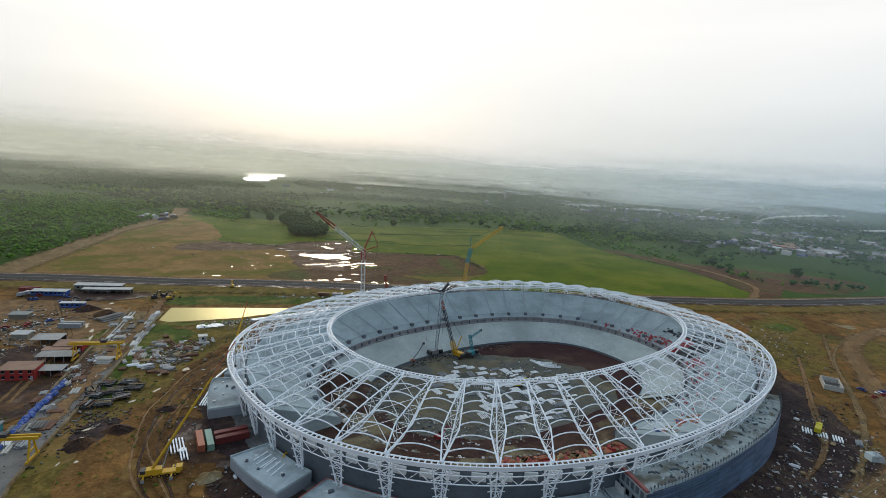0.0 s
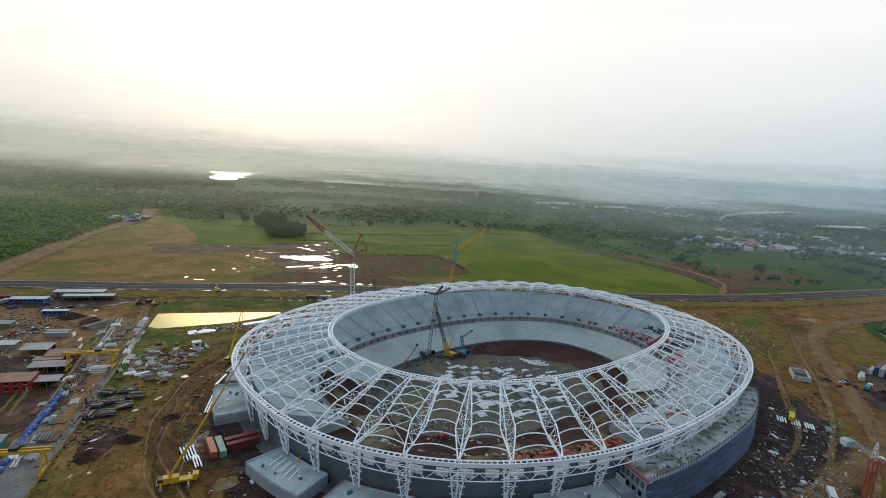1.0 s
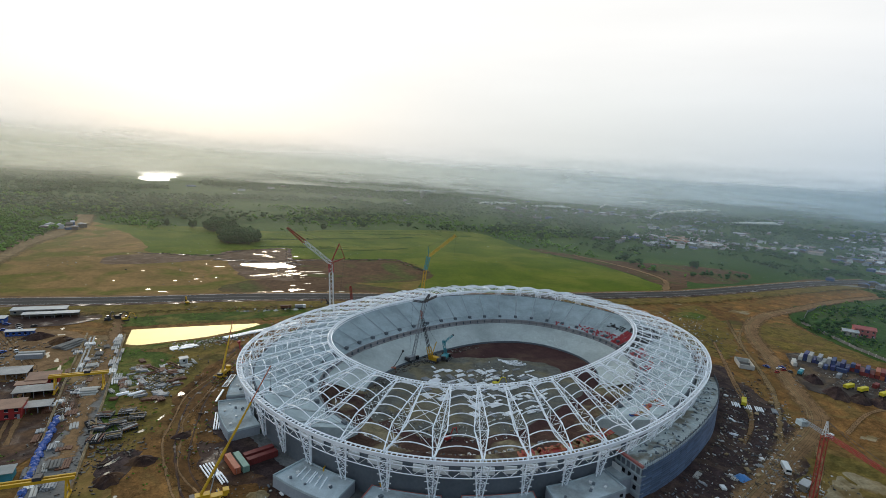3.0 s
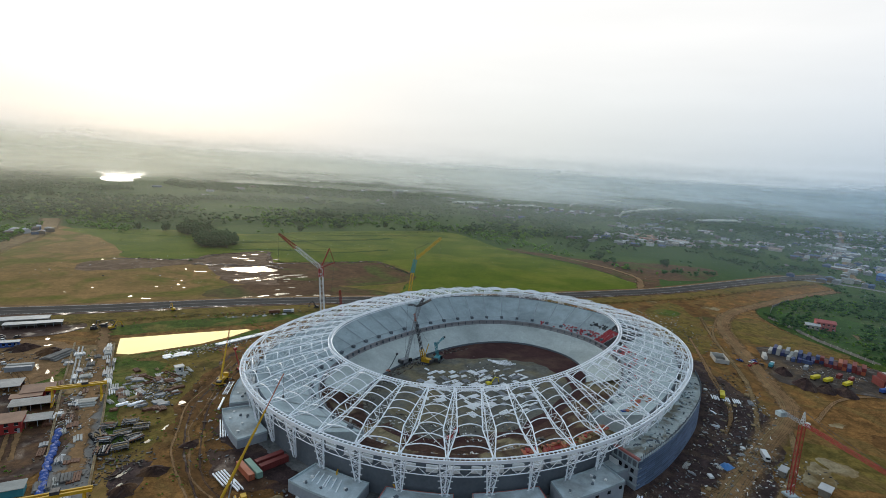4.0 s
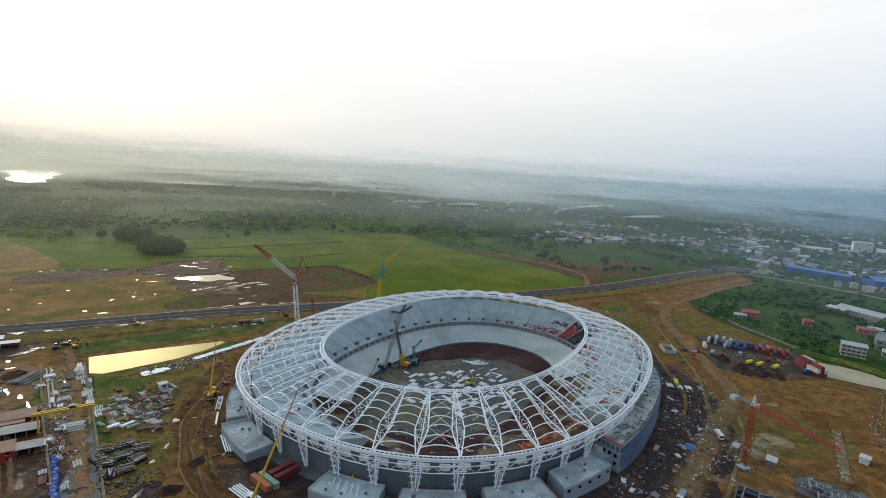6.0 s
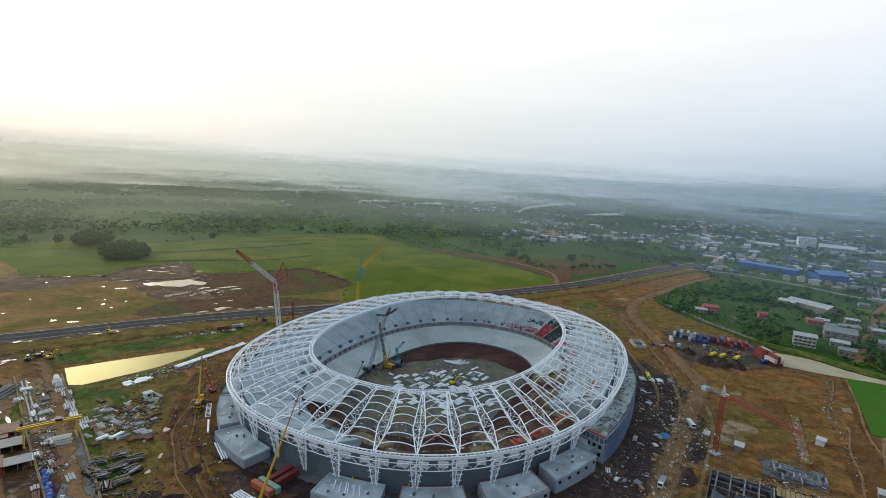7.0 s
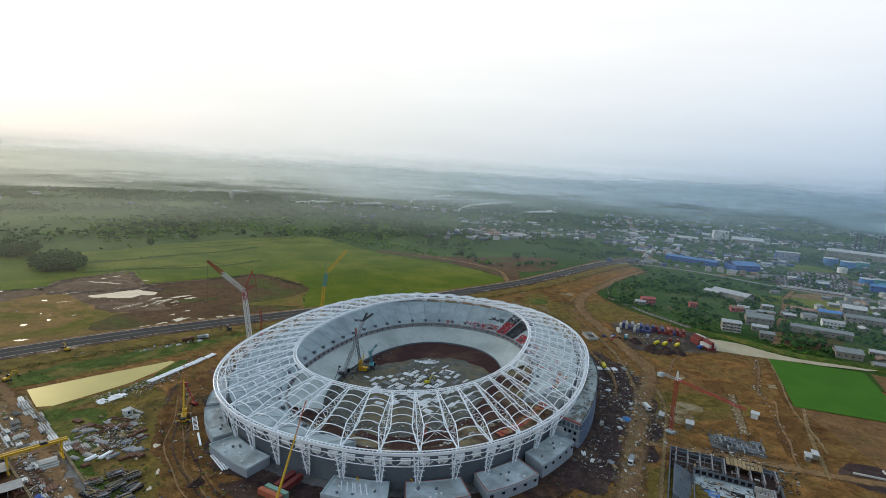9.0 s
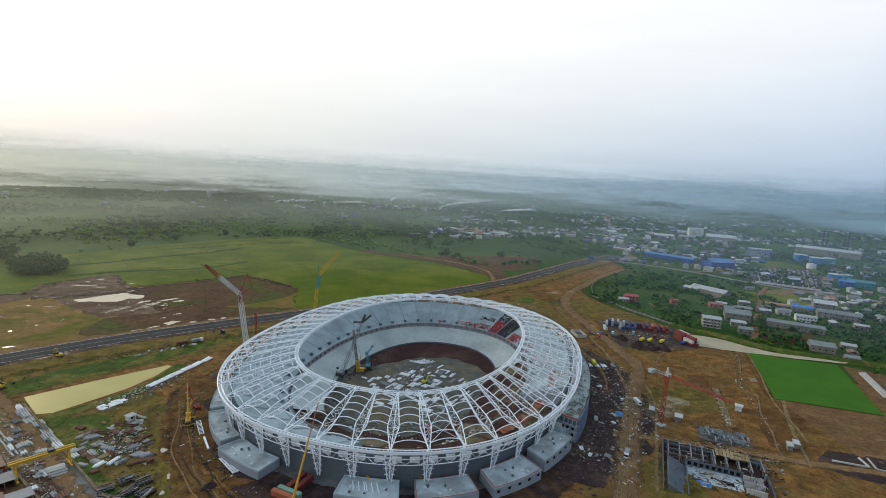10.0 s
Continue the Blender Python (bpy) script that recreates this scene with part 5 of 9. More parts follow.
def scatter(n, x0, x1, y0, y1):
    p = np.c_[rg.uniform(x0, x1, n), rg.uniform(y0, y1, n)]
    for f in FIELDS:
        p = p[~in_poly(p, f)]
    road = np.array([(q.x, q.y) for q in hw_pts])
    d = np.min(np.linalg.norm(p[:, None] - road[None], axis=2), axis=1)
    lane = np.array([(x0 + (x1 - x0) * u, y0 + (y1 - y0) * u) for (x0, y0), (x1, y1) in zip(TOWN_ROAD, TOWN_ROAD[1:]) for u in np.linspace(0, 1, 12)])
    long_lane = np.array([(x0 + (x1 - x0) * u, y0 + (y1 - y0) * u) for (x0, y0), (x1, y1) in zip(LONG_ROAD, LONG_ROAD[1:]) for u in np.linspace(0, 1, 50)])
    d3 = np.min(np.linalg.norm(p[:, None] - long_lane[None], axis=2), axis=1)
    d2 = np.min(np.linalg.norm(p[:, None] - lane[None], axis=2), axis=1)
    return p[(d > 24) & (d2 > 25) & (d3 > 17)]


LAKES = [[(-1180, 2900), (-1000, 3300), (-800, 3050), (-560, 1850), (-820, 1850)]]
a = scatter(5200, -900, 420, 480, 1300)
a = a[patchy(a, 0.006, 1.0, 0.02)]
woods("scrub_trees", "scattered dark green trees and bushes beyond the fields", a, M_LEAF_L, 1, (2.5, 7), 5)
b = scatter(34000, -2600, 1500, 950, 3000)
b = b[patchy(b, 0.0045, 7.0, -0.02, 1.6)]
b = b[~in_poly(b, LAKES[0])]
b = b[np.abs(b[:, 0]) < b[:, 1] * 1.25 + 300]
woods("woods", "wide dark green woods in morning haze", b, M_LEAF, 2, (5, 12), 3, 0.5)
c = scatter(20000, -4200, 3800, 2600, 4400)
c = c[patchy(c, 0.0028, 3.0, -0.05, 2.0)]
c = c[~in_poly(c, LAKES[0])]
c = c[np.hypot(c[:, 0], c[:, 1]) < 4600]
woods("far_woods", "distant dark woods on the horizon", c, M_LEAF, 3, (8, 17), 3, 0.5)
d = scatter(7000, 360, 1700, 60, 1100)
d = d[patchy(d, 0.010, 5.0, 0.0) & ~in_poly(d, [(345, 190), (240, 120), (285, 55), (440, 130)])]
woods("town_trees", "dark green trees between the houses of the town", d, M_LEAF, 4, (3.0, 7.0), 5)
e = scatter(4600, 360, 620, 100, 470)
e = e[patchy(e, 0.02, 9.0, -0.05)]
e = e[~in_poly(e, [(345, 190), (240, 120), (285, 55), (440, 130)])]
woods("garden_bushes", "fresh green bushes and gardens beside the site wall", e[1::2], M_LEAF_L, 5, (0.9, 2.6), 5)
woods("garden_trees", "dark green trees in gardens beside the site wall", e[::5], M_LEAF, 15, (1.8, 4.4), 5)
f = scatter(5000, 1100, 4200, -600, 2200)
f = f[patchy(f, 0.003, 13.0, -0.3)]
woods("far_town_trees", "distant trees round the town", f, M_LEAF, 6, (5, 11), 4)
k = scatter(5200, -1150, -370, 400, 1050)
k = k[patchy(k, 0.009, 19.0, -0.25)]
woods("green_scrub", "dense fresh green scrub beside the dirt road", k, M_LEAF_L, 12, (2.5, 6), 5)
g = scatter(2600, -2200, -330, 150, 900)
g = g[patchy(g, 0.007, 17.0, 0.0)]
woods("west_scrub", "green bushes on waste land", g, M_LEAF_L, 7, (2, 6), 5)
# grass tussocks and low weeds that roughen the fields
k = np.c_[rg.uniform(-420, 330, 9000), rg.uniform(440, 950, 9000)]
k = k[in_poly(k, [(-420, 745), (-350, 810), (-228, 780), (-175, 845), (40, 925), (170, 945), (230, 845), (262, 730), (320, 530), (260, 500), (100, 492), (38, 495), (38, 560), (-15, 622), (-100, 640), (-185, 650)])]
k = k[patchy(k, 0.02, 23.0, 0.08)]
woods("grass_tussocks", "tufts of tall grass in the green field", k, M_FIELD_G, 8, (0.4, 0.8), 3)
w = np.c_[rg.uniform(-200, -80, 2500), rg.uniform(150, 420, 2500)]
w = w[patchy(w, 0.05, 29.0, 0.12)]
w = w[~in_poly(w, [(-195, 350), (-105, 370), (-98, 355), (-122, 326), (-172, 308)])]
woods("weeds", "low green weeds on the building site", w, M_LEAF_L, 9, (0.3, 0.9), 4)
hed = []
for x0, y0, x1, y1 in ((-200, 762, -60, 800), (-60, 800, 60, 850), (-170, 702, 40, 728), (-60, 862, 180, 892), (-175, 852, 170, 952), (-268, 627, -196, 621), (-114, 620, 14, 633), (18, 628, 48, 562), (-350, 818, -228, 790), (245, 755, 312, 640)):
    n = int(math.hypot(x1 - x0, y1 - y0) / 2.2)
    u = rg.uniform(0, 1, n)
    hed.append(np.c_[x0 + (x1 - x0) * u + rg.normal(0, 2, n), y0 + (y1 - y0) * u + rg.normal(0, 2, n)])
woods("hedge", "dark hedges along the field edges", np.concatenate(hed), M_LEAF, 10, (0.6, 1.5), 4)


def big_tree(x, y, h, seed):
    rg2 = np.random.default_rng(seed)
    t = thing("tree", "tall broad tree with a dark dense crown in a grove", "tree", pose(x, y, gz(x, y)), "grove in the fields")
    tr = Build().tube([(0, 0, -0.3), (0.1, 0.1, h * 0.25), (0.2, 0, h * 0.55)], [h * 0.035, h * 0.025, h * 0.015], 7)
    for i in range(6):
        a = rg2.uniform(0, 6.28)
        z = h * rg2.uniform(0.3, 0.5)
        tr.tube([(0.1, 0.05, z), (h * 0.14 * math.cos(a), h * 0.14 * math.sin(a), z + h * 0.16), (h * 0.26 * math.cos(a), h * 0.26 * math.sin(a), z + h * 0.24)], [h * 0.014, h * 0.009, h * 0.005], 5)
    part("trunk", tr, M_BARK, t)
    n = 150
    u = rg2.normal(0, 1, (n, 3))
    u /= np.linalg.norm(u, axis=1)[:, None]
    r = rg2.uniform(0.35, 1.0, n) ** 0.5 * (0.8 + 0.35 * np.sin(3 * np.arctan2(u[:, 1], u[:, 0]) + seed))
    cen = u * r[:, None] * np.array([h * 0.46, h * 0.46, h * 0.45]) + np.array([0, 0, h * 0.50])
    v, f = clumps(cen, h * rg2.uniform(0.06, 0.12, n), rg2, 0.8)
    part("crown", np_mesh("crown", v, f, M_LEAF), None, t)


for i in range(64):
    cx, cy, sx, sy = ((-197, 742, 13, 15), (-250, 842, 15, 18))[i % 3 // 2]
    big_tree(cx + random.gauss(0, sx), cy + random.gauss(0, sy), random.uniform(13, 21), 40 + i)
for i, (x, y) in enumerate(((70, 1000), (150, 1010), (-20, 960), (240, 980), (310, 900), (-90, 900), (400, 800), (370, 700), (-330, 860), (450, 650))):
    big_tree(x, y, random.uniform(9, 15), 90 + i)


# low wooded ridges that break the plain towards the horizon
M_RIDGE = mat("wooded_ridge", (0.045, 0.085, 0.035), (0.028, 0.056, 0.026), 0.95, 0.006, 0.03, 0.0, c3=(0.062, 0.095, 0.040), s3=0.004, warp=1.0)


def ridge(radius, lo, hi, height, seed):
    """A long low rise across the view, between two bearings in degrees."""
    rows = []
    for i in range(61):
        u = i / 60
        a = radians(lo + (hi - lo) * u)
        r = radius * (1 + 0.05 * noise.noise((u * 4, seed, 0.0)))
        h = height * math.sin(math.pi * u) ** 0.7 * (0.65 + 0.5 * noise.noise((u * 7, seed, 2.0)) + 0.16 * noise.noise((u * 31, seed, 5.0)))
        rows.append([(q * math.sin(a), q * math.cos(a), z) for q, z in ((r - 230, -1.0), (r - 110, 0.55 * h), (r, h), (r + 120, 0.6 * h), (r + 320, -1.0))])
    tagged(part("ridge", Build().strip(rows), M_RIDGE, None, "", True), "low wooded ridge in haze near the horizon", "hill", "", "structure")


for k, (r, lo, hi, h) in enumerate(((2050, 4, 40, 11), (2500, -11, 5, 22), (2650, 34, 72, 26), (3150, -8, 30, 34), (3300, 50, 86, 40), (3550, 24, 58, 44), (3700, -50, -16, 40), (3850, -20, 22, 48), (4050, 62, 92, 56), (4250, 36, 70, 58))):
    ridge(r, lo, hi, h, 3.7 * k)

# ---- morning haze: see-through shells with the tint painted in ----
def haze_mat(name, strength, top, streak, sx, foot_h, radius, far=False, near=False, west=False):
    m = bpy.data.materials.new(name)
    m.use_nodes = True
    nt = m.node_tree
    nt.nodes.clear()
    N, L = nt.nodes.new, nt.links.new
    out, mix, tr = N("ShaderNodeOutputMaterial"), N("ShaderNodeMixShader"), N("ShaderNodeBsdfTransparent")
    both, di, tl = N("ShaderNodeMixShader"), N("ShaderNodeBsdfDiffuse"), N("ShaderNodeBsdfTranslucent")
    both.inputs[0].default_value = 0.6
    L(di.outputs[0], both.inputs[1])
    L(tl.outputs[0], both.inputs[2])
    g, sep, mr = N("ShaderNodeNewGeometry"), N("ShaderNodeSeparateXYZ"), N("ShaderNodeMapRange")
    L(g.outputs["Position"], sep.inputs[0])
    L(sep.outputs["Z"], mr.inputs["Value"])
    mr.interpolation_type = "SMOOTHSTEP"
    turn = N("ShaderNodeMapRange")                 # haze tint painted in: warm towards the sun, blue to the east
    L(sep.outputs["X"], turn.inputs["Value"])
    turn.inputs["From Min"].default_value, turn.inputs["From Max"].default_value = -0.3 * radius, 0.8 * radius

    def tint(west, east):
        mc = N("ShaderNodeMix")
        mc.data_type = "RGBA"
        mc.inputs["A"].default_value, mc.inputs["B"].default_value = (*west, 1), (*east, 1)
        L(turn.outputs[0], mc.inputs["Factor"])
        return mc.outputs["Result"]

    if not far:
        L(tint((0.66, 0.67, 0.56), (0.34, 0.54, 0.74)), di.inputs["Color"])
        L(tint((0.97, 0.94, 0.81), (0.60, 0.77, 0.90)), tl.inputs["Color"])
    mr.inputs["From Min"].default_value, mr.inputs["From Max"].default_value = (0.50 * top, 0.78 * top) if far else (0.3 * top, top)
    mr.inputs["To Min"].default_value, mr.inputs["To Max"].default_value = 1, 0
    mp, no, nr = N("ShaderNodeMapping"), N("ShaderNodeTexNoise"), N("ShaderNodeMapRange")
    mp.inputs["Scale"].default_value = (sx, sx, sx * 13)
    L(g.outputs["Position"], mp.inputs[0])
    L(mp.outputs[0], no.inputs["Vector"])
    no.inputs["Scale"].default_value, no.inputs["Detail"].default_value = 1.0, 5
    L(no.outputs["Fac"], nr.inputs["Value"])
    nr.inputs["From Min"].default_value, nr.inputs["From Max"].default_value = 0.42, 0.64
    nr.inputs["To Min"].default_value, nr.inputs["To Max"].default_value = strength * (1 - streak), strength * (1 + streak)
    foot, low = N("ShaderNodeMapRange"), N("ShaderNodeMath")   # thin at the ground, so that no edge shows
    foot.interpolation_type = "SMOOTHSTEP"
    foot.inputs["From Min"].default_value, foot.inputs["From Max"].default_value = 0, foot_h
    L(sep.outputs["Z"], foot.inputs["Value"])
    low.operation = "MULTIPLY"
    L(foot.outputs[0], low.inputs[0])
    L(mr.outputs[0], low.inputs[1])
    side_f, thick = N("ShaderNodeMapRange"), N("ShaderNodeMath")
    L(sep.outputs["X"], side_f.inputs["Value"])
    if near:                                       # an added veil of haze that pales the town alone
        side_f.inputs["From Min"].default_value, side_f.inputs["From Max"].default_value = 0.62 * radius, 0.88 * radius
        side_f.inputs["To Min"].default_value, side_f.inputs["To Max"].default_value = 0.0, 1.0
    side = side_f.outputs[0]
    if not near and not far:
        side_f.inputs["From Min"].default_value, side_f.inputs["From Max"].default_value = -0.8 * radius, 0.8 * radius
        side_f.inputs["To Min"].default_value, side_f.inputs["To Max"].default_value = 0.0, 1.0
        band = N("ShaderNodeValToRGB")
        # thick over the plain to the west and over the town, thin between; the low banks lie beside the lake alone
        for i, (at, v) in enumerate(((0.0, 0.0), (1.0, 0.0), (0.32, 0.0), (0.41, 1.0), (0.57, 0.9)) if west else ((0.0, 0.95), (1.0, 0.85), (0.28, 0.66), (0.56, 0.48), (0.75, 0.64))):
            el = band.color_ramp.elements[i] if i < 2 else band.color_ramp.elements.new(at)
            el.position, el.color = at, (v, v, v, 1)
        L(side_f.outputs[0], band.inputs[0])
        gain = N("ShaderNodeMath")
        gain.operation = "MULTIPLY"
        gain.inputs[1].default_value = 1.0 if west else 1.9
        L(band.outputs[0], gain.inputs[0])
        side = gain.outputs[0]
    thick.operation = "MULTIPLY"
    L(low.outputs[0], thick.inputs[0])
    L(side, thick.inputs[1])
    mul = N("ShaderNodeMath")
    mul.operation, mul.use_clamp = "MULTIPLY", True
    L(thick.outputs[0], mul.inputs[0])
    L(nr.outputs[0], mul.inputs[1])
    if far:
        # the last shell is a painted backdrop: dim hazed woods at its foot, bright mist in bands above them
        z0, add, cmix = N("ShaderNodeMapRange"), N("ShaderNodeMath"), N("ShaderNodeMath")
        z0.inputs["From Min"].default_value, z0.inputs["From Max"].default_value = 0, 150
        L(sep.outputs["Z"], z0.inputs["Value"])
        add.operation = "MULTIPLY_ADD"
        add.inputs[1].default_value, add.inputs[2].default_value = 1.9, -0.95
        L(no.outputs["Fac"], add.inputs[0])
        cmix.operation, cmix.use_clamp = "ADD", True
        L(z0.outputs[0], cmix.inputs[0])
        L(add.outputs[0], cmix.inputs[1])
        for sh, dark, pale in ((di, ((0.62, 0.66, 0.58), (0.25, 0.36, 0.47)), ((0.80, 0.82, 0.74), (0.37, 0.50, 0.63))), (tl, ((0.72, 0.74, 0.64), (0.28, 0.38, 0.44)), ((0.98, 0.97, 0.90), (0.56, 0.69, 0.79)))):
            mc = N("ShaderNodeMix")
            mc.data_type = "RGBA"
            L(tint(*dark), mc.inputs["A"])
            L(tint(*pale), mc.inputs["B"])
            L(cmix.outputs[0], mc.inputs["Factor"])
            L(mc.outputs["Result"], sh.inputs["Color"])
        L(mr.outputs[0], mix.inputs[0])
    else:
        L(mul.outputs[0], mix.inputs[0])
    L(tr.outputs[0], mix.inputs[1])
    L(both.outputs[0], mix.inputs[2])
    L(mix.outputs[0], out.inputs[0])
    return m


# each shell adds a step of aerial haze; no volume is used
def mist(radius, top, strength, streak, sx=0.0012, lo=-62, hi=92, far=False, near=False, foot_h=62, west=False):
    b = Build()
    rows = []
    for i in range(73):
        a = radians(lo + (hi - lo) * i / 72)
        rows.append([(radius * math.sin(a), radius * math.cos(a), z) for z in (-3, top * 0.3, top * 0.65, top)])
    ob = part("mist_bank", b.strip(rows), haze_mat("mist", strength, top, streak, sx, 30 if near else foot_h, radius, far, near, west))
    tagged(ob, "see-through shell of haze over the plain, its warm and blue tint painted in", "mist", "", "stuff")


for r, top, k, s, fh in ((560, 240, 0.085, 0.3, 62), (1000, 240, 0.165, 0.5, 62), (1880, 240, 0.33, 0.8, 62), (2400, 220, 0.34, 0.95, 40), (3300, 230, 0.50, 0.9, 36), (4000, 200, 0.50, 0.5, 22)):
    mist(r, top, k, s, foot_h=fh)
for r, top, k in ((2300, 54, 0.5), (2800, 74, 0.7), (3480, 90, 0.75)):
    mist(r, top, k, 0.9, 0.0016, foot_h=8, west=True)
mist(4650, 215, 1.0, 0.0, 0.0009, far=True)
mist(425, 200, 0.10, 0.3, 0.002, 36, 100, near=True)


# ---- smoke of small fires ----
M_SMOKE = leaf_mat("white_smoke", (0.95, 0.95, 0.93), (0.88, 0.89, 0.89))


def smoke(x, y, height, drift, seed):
    """A thin plume that rises and then trails away."""
    r2 = np.random.default_rng(seed)
    n = 420
    u = np.sort(r2.uniform(0, 1, n))
    wid = 1.5 + 9.0 * u
    cen = np.c_[x + drift * u ** 1.6 + r2.normal(0, 1, n) * wid, y + r2.normal(0, 1, n) * wid, 2 + height * np.sqrt(u) + r2.normal(0, 0.6, n)]
    v, f = clumps(cen, (2.5 + 6.5 * u) * r2.uniform(0.4, 1.1, n), r2, 0.35)
    tagged(new("smoke_plume", np_mesh("smoke_plume", v, f, M_SMOKE)), "thin white smoke of a small fire among trees", "smoke", "", "stuff")


for i, (x, y, h, dr) in enumerate(((934, 1905, 36, 190), (905, 1500, 40, 230), (215, 1900, 30, 22), (560, 1750, 8, 150), (1180, 1480, 10, 160), (420, 1820, 5, 110))):
    smoke(x, y, h, dr, 60 + i)

# ---- containers, sheds and stock of the building site ----
def paint(name, c, rough=0.55, vary=0.8):
    return mat(name, c, tuple(v * vary for v in c), rough, 0.3, 2.0, 0.04, per_object=0.1)


M_RED = paint("red_paint", (0.34, 0.035, 0.03))
M_ORANGE = paint("rust_orange_paint", (0.42, 0.12, 0.06))
M_GREEN = paint("pale_green_paint", (0.22, 0.38, 0.30))
M_BLUE = paint("blue_paint", (0.03, 0.09, 0.34))
M_NAVY = paint("dark_blue_paint", (0.05, 0.06, 0.16))
M_TEAL = paint("teal_paint", (0.05, 0.25, 0.30))
M_YELLOW = paint("yellow_machine_paint", (0.62, 0.36, 0.02))
M_LEMON = paint("lemon_yellow_paint", (0.65, 0.55, 0.03))
M_FADED_R = paint("faded_red_paint", (0.21, 0.042, 0.038), 0.6, 0.65)
M_FADED_B = paint("faded_blue_paint", (0.06, 0.09, 0.19), 0.6, 0.65)
M_GREYP = paint("grey_paint", (0.30, 0.32, 0.34))
M_DARKM = paint("dark_steel", (0.05, 0.05, 0.055), 0.5)
M_RUST = paint("rusty_steel", (0.16, 0.07, 0.04), 0.7)
M_TYRE = paint("black_rubber", (0.02, 0.02, 0.02), 0.8)
M_GLASS = paint("dark_glass", (0.02, 0.025, 0.03), 0.1)
M_ROOF_W = mat("pale_sheet_roof", (0.50, 0.51, 0.50), (0.33, 0.34, 0.34), 0.5, 0.2, 1.5, 0.05, per_object=0.15)
M_ROOF_S = mat("dull_sheet_roof", (0.36, 0.35, 0.33), (0.24, 0.235, 0.22), 0.6, 0.2, 1.5, 0.05, per_object=0.2, mottle=0.15)
M_ROOF_G = mat("grey_sheet_roof", (0.24, 0.26, 0.25), (0.15, 0.165, 0.16), 0.5, 0.2, 1.5, 0.05, per_object=0.2)
M_ROOF_B = mat("blue_sheet_roof", (0.05, 0.20, 0.47), (0.04, 0.15, 0.36), 0.45, 0.2, 1.5, 0.05, per_object=0.15)
M_ROOF_R = mat("rusty_sheet_roof", (0.34, 0.20, 0.13), (0.22, 0.13, 0.09), 0.7, 0.2, 1.5, 0.05, per_object=0.25)
M_WALL = mat("rendered_wall", (0.30, 0.28, 0.23), (0.18, 0.17, 0.145), 0.8, 0.2, 1.5, 0.05, per_object=0.2)
M_PINKW = mat("pink_rendered_wall", (0.42, 0.13, 0.12), (0.34, 0.11, 0.10), 0.8, 0.2, 1.5, 0.05)
M_TIMBER = mat("weathered_timber", (0.33, 0.25, 0.14), (0.24, 0.17, 0.09), 0.85, 0.4, 3, 0.1, per_object=0.2)
rnd = random.Random(21)


def ground_pose(x, y, rz=0, up=0.0):
    return pose(x, y, gz(x, y) + 0.35 + up, 0, 0, rz)


def container_mesh(material, long):
    b = Build()
    n = int(long / 0.55)
    rows = []
    for i in range(n + 1):       # corrugated sides
        x = -long / 2 + long * i / n
        w = 1.22 - (0.06 if i % 2 else 0.0)
        rows.append([(x, -w, 0.12), (x, -w, 2.45), (x, -w + 0.03, 2.56), (x, w - 0.03, 2.56), (x, w, 2.45), (x, w, 0.12)])
    b.strip(rows)
    b.box(-long / 2, -1.22, 0, long / 2, 1.22, 0.14)
    b.box(-long / 2, -1.22, 0.1, -long / 2 + 0.05, 1.22, 2.58)
    return b


CONT = {}


def container(x, y, rz, key, long=12.2, up=0.0, label="", group="containers of the site"):
    mats = {"red": M_FADED_R, "orange": M_ORANGE, "green": M_GREEN, "blue": M_FADED_B, "navy": M_NAVY, "white": M_SLABW, "grey": M_GREYP, "teal": M_TEAL}
    if (key, long) not in CONT:
        t = thing("shipping_container", label or f"{key} corrugated steel shipping container on bare earth", "container", ground_pose(x, y, rz, up), group)
        part("body", container_mesh(mats[key], long), mats[key], t)
        for s in (-1, 1):
            d = part("door", Build().box(long / 2 - 0.06, 0.02 if s > 0 else -1.18, 0.16, long / 2, 1.18 if s > 0 else -0.02, 2.5), mats[key], t)
            part("lock_bar", Build().tube([(long / 2 + 0.03, s * 0.5, 0.25), (long / 2 + 0.03, s * 0.5, 2.4)], 0.03, 5), M_GREYP, d)
        CONT[(key, long)] = t
        return t
    return copy_thing(CONT[(key, long)], ground_pose(x, y, rz, up))


for x, y, rz, k in ((-83.5, 181.5, -60, "green"), (-86.5, 180.5, -60, "orange"), (-76, 184.5, 33, "red"), (-78, 188.0, 33, "red")):
    container(x, y, rz, k)
for x, y, rz, k in ((-297, 362, 5, "red"), (-299, 366, 5, "red"), (-218, 294, 10, "grey"), (-219, 298, 10, "white")):
    container(x, y, rz, k)
# the yard of stacked containers
for i in range(22):                     # one long row, ends towards the stadium
    x, y = 287 + i * 1.66, 297 - i * 2.16
    keys = ("white", "navy", "white", "blue", "navy", "grey") if i < 7 else ("navy", "navy", "red", "blue", "red", "navy") if i < 15 else ("red", "red", "navy", "red", "orange", "red")
    long = rnd.choice((12.2, 12.2, 6.1))
    j = rnd.uniform(-1.2, 0.6)
    container(x + 0.79 * j, y + 0.61 * j, 37.5 + rnd.uniform(-1.5, 1.5), rnd.choice(keys), long)
    if i % 5 in (1, 2, 4):
        container(x + 0.79 * j, y + 0.61 * j, 37.5, rnd.choice(keys), long, 2.6)
for i in range(4):                      # a second, looser row in front
    x, y = 286 + i * 2.5, 281 - i * 3.3
    container(x + rnd.uniform(-1, 1), y + rnd.uniform(-1, 1), rnd.choice((37.5, 127.5, 37.5)), rnd.choice(("red", "navy", "red", "blue", "white")), 6.1)
